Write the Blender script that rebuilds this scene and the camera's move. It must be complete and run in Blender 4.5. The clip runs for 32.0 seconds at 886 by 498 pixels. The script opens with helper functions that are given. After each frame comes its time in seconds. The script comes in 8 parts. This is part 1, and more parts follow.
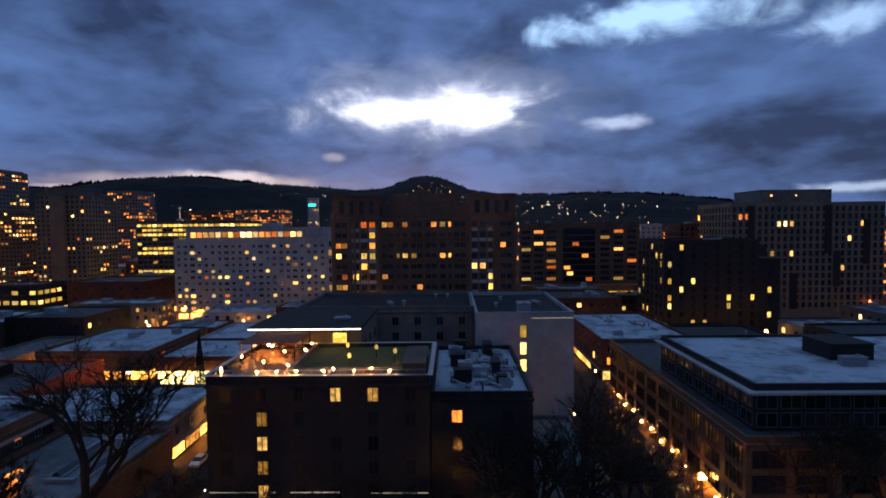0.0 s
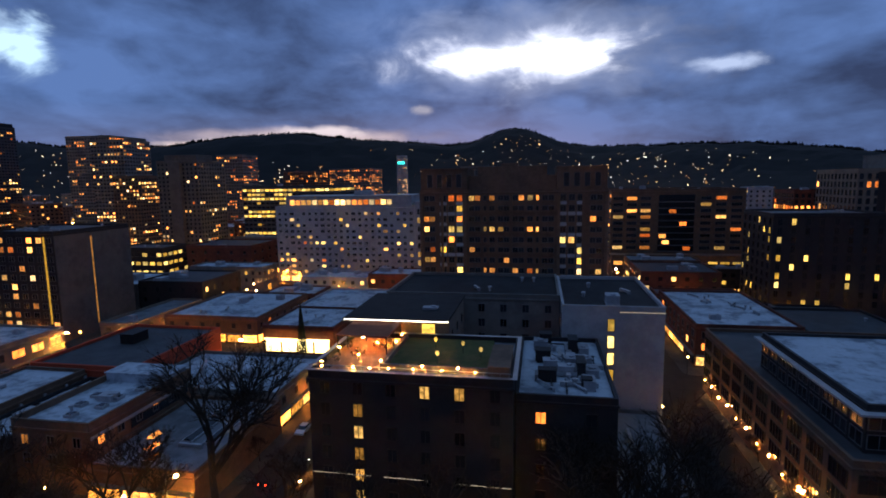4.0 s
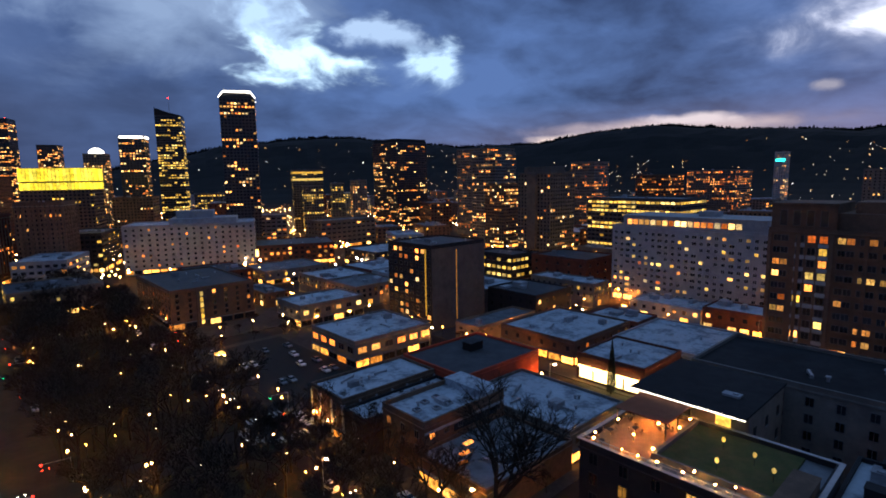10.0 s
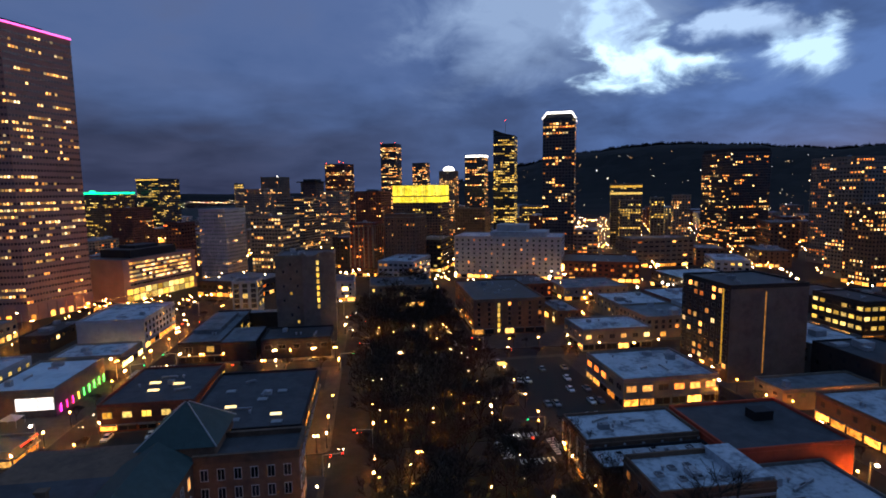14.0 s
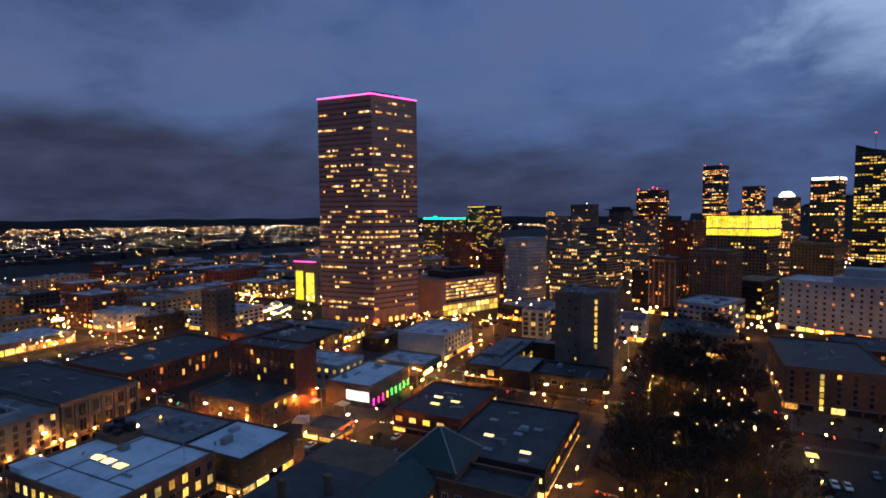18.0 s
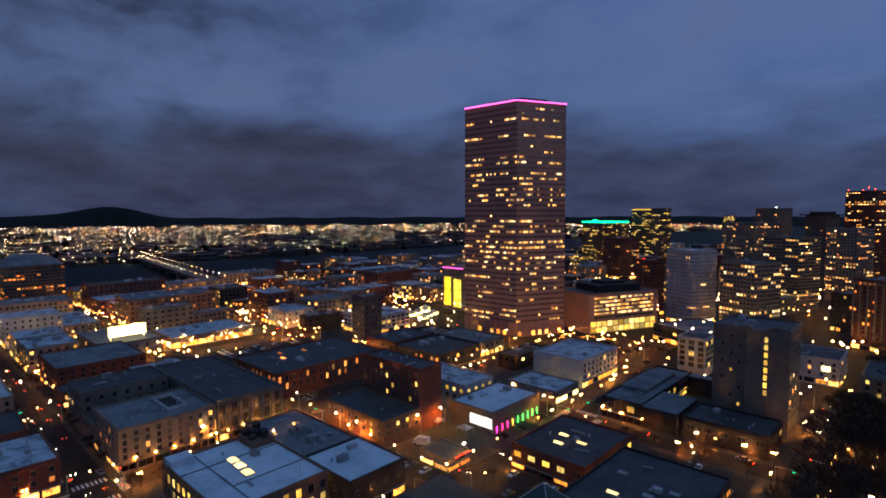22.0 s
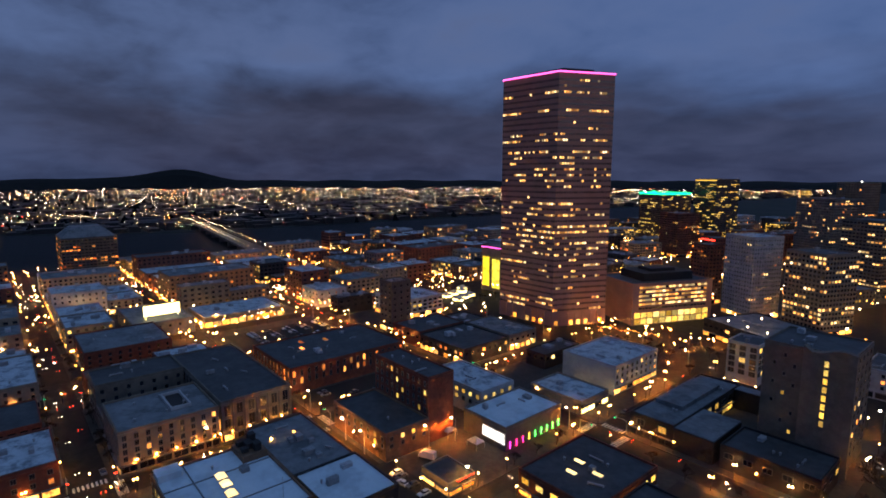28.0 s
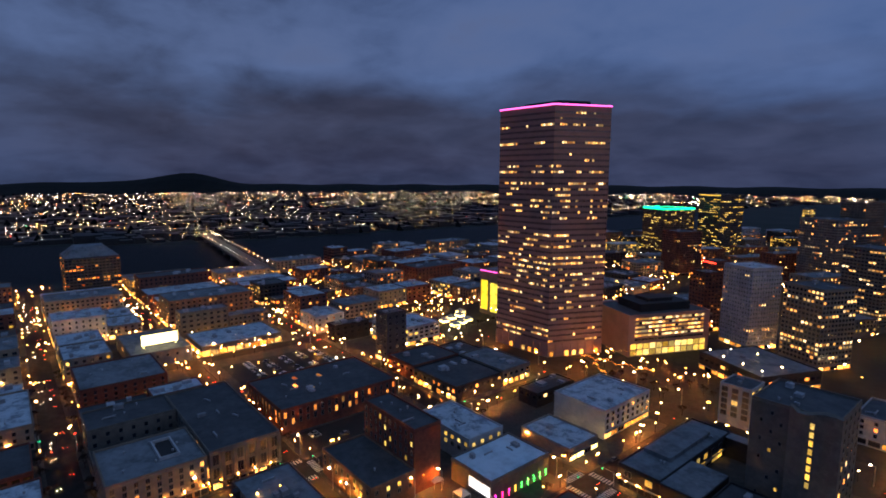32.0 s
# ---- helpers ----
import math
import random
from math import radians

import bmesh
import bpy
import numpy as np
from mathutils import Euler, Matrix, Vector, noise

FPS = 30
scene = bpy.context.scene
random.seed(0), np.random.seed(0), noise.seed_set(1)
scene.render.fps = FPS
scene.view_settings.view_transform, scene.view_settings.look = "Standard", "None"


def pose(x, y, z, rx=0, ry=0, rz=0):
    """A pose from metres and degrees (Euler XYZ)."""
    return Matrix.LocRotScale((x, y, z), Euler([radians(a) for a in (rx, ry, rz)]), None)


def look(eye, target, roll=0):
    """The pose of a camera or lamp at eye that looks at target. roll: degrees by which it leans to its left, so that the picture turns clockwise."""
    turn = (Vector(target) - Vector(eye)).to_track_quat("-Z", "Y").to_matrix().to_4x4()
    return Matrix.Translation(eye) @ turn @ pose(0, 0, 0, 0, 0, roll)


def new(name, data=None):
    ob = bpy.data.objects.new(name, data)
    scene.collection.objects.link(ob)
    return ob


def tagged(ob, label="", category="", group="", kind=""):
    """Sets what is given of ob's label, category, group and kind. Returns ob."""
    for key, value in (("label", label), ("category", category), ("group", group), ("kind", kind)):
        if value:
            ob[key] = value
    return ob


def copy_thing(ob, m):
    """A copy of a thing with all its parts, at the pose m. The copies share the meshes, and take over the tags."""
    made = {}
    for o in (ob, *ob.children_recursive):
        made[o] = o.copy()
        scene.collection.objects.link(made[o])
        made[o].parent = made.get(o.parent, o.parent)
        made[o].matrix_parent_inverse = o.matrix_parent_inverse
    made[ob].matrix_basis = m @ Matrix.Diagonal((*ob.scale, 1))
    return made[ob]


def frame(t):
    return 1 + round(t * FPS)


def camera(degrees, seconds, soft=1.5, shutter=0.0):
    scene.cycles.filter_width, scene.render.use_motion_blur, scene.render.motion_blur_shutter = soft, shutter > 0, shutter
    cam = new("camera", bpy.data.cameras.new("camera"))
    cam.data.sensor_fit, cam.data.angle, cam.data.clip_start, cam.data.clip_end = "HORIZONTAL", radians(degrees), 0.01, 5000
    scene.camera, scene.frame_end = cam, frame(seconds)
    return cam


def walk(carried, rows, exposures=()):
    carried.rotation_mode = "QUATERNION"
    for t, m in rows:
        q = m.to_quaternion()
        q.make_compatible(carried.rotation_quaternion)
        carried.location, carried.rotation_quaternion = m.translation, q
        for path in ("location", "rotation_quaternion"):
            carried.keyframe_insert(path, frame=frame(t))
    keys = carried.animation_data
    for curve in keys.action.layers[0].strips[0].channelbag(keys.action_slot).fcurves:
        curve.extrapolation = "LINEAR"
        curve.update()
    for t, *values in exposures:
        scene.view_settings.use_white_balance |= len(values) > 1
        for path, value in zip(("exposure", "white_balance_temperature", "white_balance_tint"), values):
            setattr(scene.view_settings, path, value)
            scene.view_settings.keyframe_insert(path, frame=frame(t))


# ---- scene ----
cam = camera(79.8, 32.0, soft=1.8)
PATH = [
    (0, pose(-1.32, 0.24, 42.61, 87.568, 0.610, 90.896)),
    (0.5, pose(-1.31, 0.34, 43.43, 86.257, 0.643, 91.029)),
    (1, pose(-1.27, 0.34, 44.15, 84.384, 0.614, 91.322)),
    (1.5, pose(-1.16, 0.26, 44.89, 83.021, 0.612, 91.777)),
    (2, pose(-1.17, 0.35, 45.70, 82.817, 0.680, 92.551)),
    (3, pose(-1.02, 0.45, 47.62, 82.762, 0.855, 95.602)),
    (3.5, pose(-1.08, 0.40, 48.65, 82.664, 0.905, 97.769)),
    (5.5, pose(0.37, 0.37, 52.48, 82.802, 0.684, 108.799)),
    (6, pose(0.71, 0.65, 53.45, 82.838, 0.658, 111.601)),
    (7, pose(1.06, 1.67, 55.61, 82.758, 0.550, 116.617)),
    (8, pose(0.37, 4.02, 57.63, 82.663, 0.576, 122.023)),
    (9, pose(-0.34, 7.38, 60.07, 82.589, 0.715, 129.650)),
    (10, pose(-2.07, 10.62, 62.85, 82.327, 0.904, 137.536)),
    (11, pose(-4.34, 13.80, 64.97, 82.410, 0.768, 145.779)),
    (12, pose(-7.27, 16.64, 67.11, 82.446, 0.736, 154.187)),
    (13, pose(-11.37, 19.00, 69.13, 82.541, 0.822, 162.930)),
    (14, pose(-15.19, 20.17, 70.91, 83.562, 0.762, 172.113)),
    (14.5, pose(-17.01, 20.62, 71.55, 84.167, 0.603, 176.562)),
    (16.5, pose(-26.09, 20.54, 75.25, 85.437, 0.415, 195.270)),
    (17, pose(-28.16, 19.77, 76.25, 85.918, 0.397, 199.017)),
    (18, pose(-31.23, 17.37, 78.04, 86.298, 0.430, 205.615)),
    (19, pose(-33.65, 13.96, 80.09, 86.272, 0.372, 211.937)),
    (20, pose(-35.63, 9.90, 82.20, 86.249, 0.365, 217.783)),
    (21, pose(-36.54, 5.30, 84.16, 86.220, 0.274, 221.015)),
    (22, pose(-36.98, 0.54, 86.24, 86.174, 0.199, 223.223)),
    (23, pose(-37.10, -4.80, 88.28, 86.149, 0.194, 225.421)),
    (24, pose(-37.10, -9.99, 90.24, 85.382, 0.189, 227.182)),
    (25, pose(-36.57, -15.31, 91.94, 82.957, 0.141, 228.504)),
    (25.5, pose(-36.12, -17.87, 93.00, 82.196, 0.047, 229.130)),
    (27.5, pose(-35.29, -24.71, 97.14, 82.048, -0.052, 229.462)),
    (28, pose(-35.23, -24.79, 98.89, 82.088, -0.068, 229.469)),
    (29, pose(-35.29, -24.35, 103.48, 82.121, -0.050, 229.462)),
    (30, pose(-36.09, -24.39, 108.01, 82.233, 0.000, 229.528)),
    (31, pose(-37.48, -26.84, 112.68, 82.267, -0.156, 229.549)),
    (32, pose(-38.70, -31.36, 117.61, 82.283, -0.253, 230.261)),
]
walk(cam, PATH, [(0, 0.12), (2, 0.22), (7, 0.12), (14, 0.12), (20, 0.08), (32, 0.08)])

# ---- light: dusk sky with breaks in the cloud, one weak wide sun from the west ----
SUN_AZ, SUN_EL = -95.0, 4.0


def direction(az, el):
    a, e = radians(az), radians(el)
    return Vector((math.sin(a) * math.cos(e), math.cos(a) * math.cos(e), math.sin(e)))


class Nodes:
    """A short way to write node trees."""

    def __init__(self, tree):
        self.t = tree
        tree.nodes.clear()

    def n(self, kind, **values):
        node = self.t.nodes.new(kind)
        for key, value in values.items():
            setattr(node, key, value)
        return node

    def put(self, socket, value):
        if hasattr(value, "is_output"):
            self.t.links.new(value, socket)
        else:
            socket.default_value = value

    def math(self, op, a, b=0.0, clamp=False):
        m = self.n("ShaderNodeMath", operation=op, use_clamp=clamp)
        self.put(m.inputs[0], a)
        self.put(m.inputs[1], b)
        return m.outputs[0]

    def dot(self, a, vec):
        m = self.n("ShaderNodeVectorMath", operation="DOT_PRODUCT")
        self.put(m.inputs[0], a)
        m.inputs[1].default_value = vec
        return m.outputs["Value"]

    def mix(self, fac, a, b, blend="MIX"):
        m = self.n("ShaderNodeMix", data_type="RGBA", blend_type=blend)
        self.put(m.inputs[0], fac)
        self.put(m.inputs[6], a if hasattr(a, "is_output") else (*a, 1))
        self.put(m.inputs[7], b if hasattr(b, "is_output") else (*b, 1))
        return m.outputs[2]

    def noise(self, vec, scale, detail=4.0, rough=0.55, distort=0.0):
        m = self.n("ShaderNodeTexNoise")
        self.put(m.inputs["Vector"], vec)
        m.inputs["Scale"].default_value, m.inputs["Detail"].default_value = scale, detail
        m.inputs["Roughness"].default_value, m.inputs["Distortion"].default_value = rough, distort
        return m.outputs["Fac"]

    def ramp(self, fac, *stops):
        m = self.n("ShaderNodeValToRGB")
        while len(m.color_ramp.elements) < len(stops):
            m.color_ramp.elements.new(0.5)
        for e, (p, c) in zip(m.color_ramp.elements, stops):
            e.position, e.color = p, (*c, 1) if len(c) == 3 else c
        self.put(m.inputs[0], fac)
        return m.outputs[0]

    def span(self, v, lo, hi):
        m = self.n("ShaderNodeMapRange", clamp=True)
        self.put(m.inputs[0], v)
        m.inputs[1].default_value, m.inputs[2].default_value = lo, hi
        return m.outputs[0]


def make_world():
    world = bpy.data.worlds.new("dusk_sky")
    world.use_nodes = True
    scene.world = world
    k = Nodes(world.node_tree)
    way = k.n("ShaderNodeTexCoord").outputs["Generated"]
    sep = k.n("ShaderNodeSeparateXYZ")
    k.put(sep.inputs[0], way)
    up = k.math("MAXIMUM", sep.outputs[2], 0.0)
    warp = k.n("ShaderNodeVectorMath", operation="MULTIPLY")
    k.put(warp.inputs[0], way)
    warp.inputs[1].default_value = (1.0, 1.0, 2.6)
    low = k.math("ADD", up, 0.35)
    flat = k.n("ShaderNodeVectorMath", operation="SCALE")
    k.put(flat.inputs[0], warp.outputs[0])
    k.put(flat.inputs["Scale"], k.math("DIVIDE", 0.6, low))
    big = k.noise(flat.outputs[0], 1.9, 5.0, 0.5, 0.2)
    fine = k.noise(flat.outputs[0], 5.5, 5.0, 0.52, 0.25)
    soft_way = k.n("ShaderNodeVectorMath", operation="MULTIPLY")
    k.put(soft_way.inputs[0], way)
    soft_way.inputs[1].default_value = (1.0, 1.0, 1.9)
    shifted = k.n("ShaderNodeVectorMath", operation="ADD")
    k.put(shifted.inputs[0], soft_way.outputs[0])
    shifted.inputs[1].default_value = (7.3, 2.1, 4.7)
    puff = k.noise(soft_way.outputs[0], 8.5, 5.0, 0.55, 0.4)
    puff2 = k.noise(shifted.outputs[0], 10.0, 5.0, 0.55, 0.4)
    cloud = k.math("ADD", k.math("ADD", k.math("MULTIPLY", big, 0.45), k.math("MULTIPLY", fine, 0.3)), k.math("MULTIPLY", puff, 0.25))
    west = k.span(k.dot(way, direction(-115, 0)), -0.75, 0.85)
    dark = k.mix(west, (0.027, 0.038, 0.086), (0.023, 0.043, 0.115))
    pale = k.mix(west, (0.078, 0.138, 0.31), (0.094, 0.178, 0.425))
    sky = k.mix(k.span(cloud, 0.41, 0.60), dark, pale)
    # cloud overhead is thinner and brighter, as under any overcast sky
    sky = k.mix(k.span(sep.outputs[2], 0.42, 0.95), sky, (0.115, 0.215, 0.40))
    # the blue part of the sky to the south and overhead
    blue = k.span(k.dot(way, direction(168, 28)), 0.55, 1.0)
    sky = k.mix(k.math("MULTIPLY", blue, 0.6), sky, (0.092, 0.165, 0.385))
    # paler ragged cloud at middle height in the east and south, dark heavy cloud below it
    east = k.span(k.dot(way, direction(135, 0)), 0.3, 0.85)
    band = k.math("MULTIPLY", k.span(sep.outputs[2], 0.12, 0.20), k.span(cloud, 0.40, 0.62))
    sky = k.mix(k.math("MULTIPLY", k.math("MULTIPLY", band, east), 0.85), sky, (0.088, 0.122, 0.245))
    edge_low = k.math("ADD", sep.outputs[2], k.math("MULTIPLY", k.math("SUBTRACT", big, 0.5), 0.22))
    murk = k.math("MULTIPLY", k.span(edge_low, 0.20, 0.11), east)
    sky = k.mix(k.math("MULTIPLY", murk, 0.85), sky, k.mix(k.span(fine, 0.35, 0.7), (0.021, 0.024, 0.052), (0.040, 0.043, 0.084)))
    rim = k.math("MULTIPLY", k.span(sep.outputs[2], 0.13, 0.05), k.span(k.dot(way, direction(-112, 0)), 0.75, 1.0))
    sky = k.mix(k.math("MULTIPLY", rim, 0.38), sky, (0.25, 0.22, 0.33))
    wob = k.math("MULTIPLY", k.math("SUBTRACT", puff2, 0.5), 2.4)
    wob2 = k.math("MULTIPLY", k.math("SUBTRACT", puff, 0.5), 3.2)
    for az, el, wide, high, colour in (
        (-91, 12.6, 14.0, 4.2, (0.25, 0.31, 0.50)),
        (-90.7, 12.3, 9.6, 2.0, (1.0, 1.06, 1.3)),
        (-90.0, 12.2, 7.4, 1.15, (2.0, 2.1, 2.3)),
        (-73.4, 10.4, 2.6, 0.7, (0.45, 0.55, 0.80)),
        (-102.6, 7.2, 1.0, 0.45, (0.30, 0.31, 0.42)),
        (-70, 19.6, 10.5, 1.7, (0.50, 0.78, 1.2)),
        (-53.5, 16.8, 3.2, 1.3, (0.40, 0.60, 0.95)),
        (-161, 17.5, 12.0, 7.0, (0.27, 0.38, 0.60)),
        (-153, 12.6, 4.8, 2.4, (0.85, 1.2, 1.5)),
        (-157.5, 16.0, 3.2, 3.0, (0.55, 0.78, 1.1)),
        (-139.6, 12.2, 2.6, 2.2, (0.62, 0.88, 1.2)),
        (-142.5, 14.8, 3.4, 1.2, (0.45, 0.62, 0.9)),
        (-114, 4.6, 12.0, 0.9, (0.55, 0.45, 0.50)),
        (-124.5, 3.7, 4.5, 0.55, (0.9, 0.72, 0.68)),
        (-112, 5.2, 3.5, 0.6, (0.75, 0.65, 0.70)),
        (-52, 3.0, 5.0, 0.5, (0.4, 0.5, 0.7)),
    ):
        mid = direction(az, el)
        side = direction(az + 90, 0)
        rise = direction(az, el + 90)
        u = k.math("DIVIDE", k.dot(way, side), math.sin(radians(wide)))
        v = k.math("DIVIDE", k.dot(way, rise), math.sin(radians(high)))
        ragged = 0.5 if wide > 11 else 1.7 if az < -135 else 1.0
        v = k.math("ADD", v, k.math("MULTIPLY", wob, ragged))
        u = k.math("ADD", u, k.math("MULTIPLY", wob2, ragged))
        d2 = k.math("ADD", k.math("POWER", k.math("ABSOLUTE", u), 2.2), k.math("POWER", k.math("ABSOLUTE", v), 2.0))
        g = k.math("EXPONENT", k.math("MULTIPLY", d2, -1.0))
        g = k.math("MULTIPLY", g, k.math("GREATER_THAN", k.dot(way, mid), 0.0))
        edge = k.math("ADD", g, k.math("MULTIPLY", k.math("SUBTRACT", cloud, 0.5), 1.3))
        core = k.math("MULTIPLY", k.math("POWER", k.span(edge, 0.12, 0.85), 1.2), k.span(g, 0.0, 0.35))
        sky = k.mix(core, sky, colour)
    air = k.n("ShaderNodeTexSky", sky_type="NISHITA", sun_disc=False)
    air.sun_elevation, air.sun_rotation = radians(1.0), radians(SUN_AZ)
    sky = k.mix(0.004, sky, air.outputs[0], "ADD")
    back = k.n("ShaderNodeBackground")
    k.put(back.inputs[0], sky)
    back.inputs[1].default_value = 1.0
    k.put(k.n("ShaderNodeOutputWorld").inputs[0], back.outputs[0])


make_world()
sun = new("sun", bpy.data.lights.new("sun", "SUN"))
sun.data.energy, sun.data.angle, sun.data.color = 0.06, radians(25), (0.85, 0.9, 1.0)
sun.matrix_world = look(direction(SUN_AZ, 14) * 100, (0, 0, 0))


# ---- materials ----
def surface(name, a, b, scale=0.6, rough=0.85, bump=0.02, metal=0.0, stain=None, stain_scale=0.12, stain_amount=0.5, vary=0.0, spec=0.22):
    m = bpy.data.materials.new(name)
    m.use_nodes = True
    k = Nodes(m.node_tree)
    at = k.n("ShaderNodeNewGeometry").outputs["Position"]
    grain = k.noise(at, scale * 6, 5.0, 0.6)
    wide = k.noise(at, scale, 4.0, 0.55, 0.4)
    colour = k.mix(k.span(k.math("ADD", k.math("MULTIPLY", grain, 0.4), k.math("MULTIPLY", wide, 0.6)), 0.32, 0.68), a, b)
    if stain:
        spots = k.math("ADD", k.math("MULTIPLY", k.noise(at, stain_scale, 5.0, 0.55, 0.2), 0.62), k.math("MULTIPLY", k.noise(at, stain_scale * 4.5, 4.0, 0.6), 0.38))
        colour = k.mix(k.math("MULTIPLY", k.span(spots, 0.47, 0.60), stain_amount), colour, stain)
    if vary:
        r = k.n("ShaderNodeObjectInfo").outputs["Random"]
        hsv = k.n("ShaderNodeHueSaturation")
        k.put(hsv.inputs["Value"], k.math("ADD", k.math("MULTIPLY", r, vary), 1 - vary / 2))
        k.put(hsv.inputs["Color"], colour)
        colour = hsv.outputs[0]
    p = k.n("ShaderNodeBsdfPrincipled")
    k.put(p.inputs["Base Color"], colour)
    k.put(p.inputs["Roughness"], k.math("ADD", k.math("MULTIPLY", grain, 0.2), rough - 0.1, True))
    p.inputs["Metallic"].default_value = metal
    p.inputs["Specular IOR Level"].default_value = spec
    if bump:
        b_node = k.n("ShaderNodeBump")
        b_node.inputs["Strength"].default_value = 0.5
        b_node.inputs["Distance"].default_value = bump
        k.put(b_node.inputs["Height"], grain)
        k.put(p.inputs["Normal"], b_node.outputs[0])
    k.put(k.n("ShaderNodeOutputMaterial").inputs[0], p.outputs[0])
    return m


def glowing(name, stops, low, high, patchy=0.6, scale=1.1):
    """Lit panes and lamps: the colour and strength differ from pane to pane, and within a pane as a furnished room does."""
    m = bpy.data.materials.new(name)
    m.use_nodes = True
    k = Nodes(m.node_tree)
    geo = k.n("ShaderNodeNewGeometry")
    r = k.math("FRACT", k.math("ADD", k.n("ShaderNodeObjectInfo").outputs["Random"], geo.outputs["Random Per Island"]))
    colour = k.ramp(r, *[(i / max(1, len(stops) - 1), c) for i, c in enumerate(stops)])
    r2 = k.math("FRACT", k.math("MULTIPLY", r, 7.31))
    power = k.math("ADD", k.math("MULTIPLY", k.math("POWER", r2, 1.8), high - low), low)
    room = k.noise(geo.outputs["Position"], scale, 3.0, 0.7)
    power = k.math("MULTIPLY", power, k.math("ADD", k.math("MULTIPLY", k.span(room, 0.35, 0.62), patchy), 1 - patchy))
    e = k.n("ShaderNodeEmission")
    k.put(e.inputs[0], colour)
    k.put(e.inputs[1], power)
    k.put(k.n("ShaderNodeOutputMaterial").inputs[0], e.outputs[0])
    return m


def glass_dark(name, colour=(0.012, 0.014, 0.018), rough=0.12):
    m = bpy.data.materials.new(name)
    m.use_nodes = True
    k = Nodes(m.node_tree)
    geo = k.n("ShaderNodeNewGeometry")
    r = k.math("FRACT", k.math("ADD", k.n("ShaderNodeObjectInfo").outputs["Random"], geo.outputs["Random Per Island"]))
    p = k.n("ShaderNodeBsdfPrincipled")
    k.put(p.inputs["Base Color"], k.mix(r, [c * 0.5 for c in colour], [c * 2.2 for c in colour]))
    k.put(p.inputs["Roughness"], k.math("ADD", k.math("MULTIPLY", k.noise(geo.outputs["Position"], 2.0), 0.15), rough))
    k.put(k.n("ShaderNodeOutputMaterial").inputs[0], p.outputs[0])
    return m


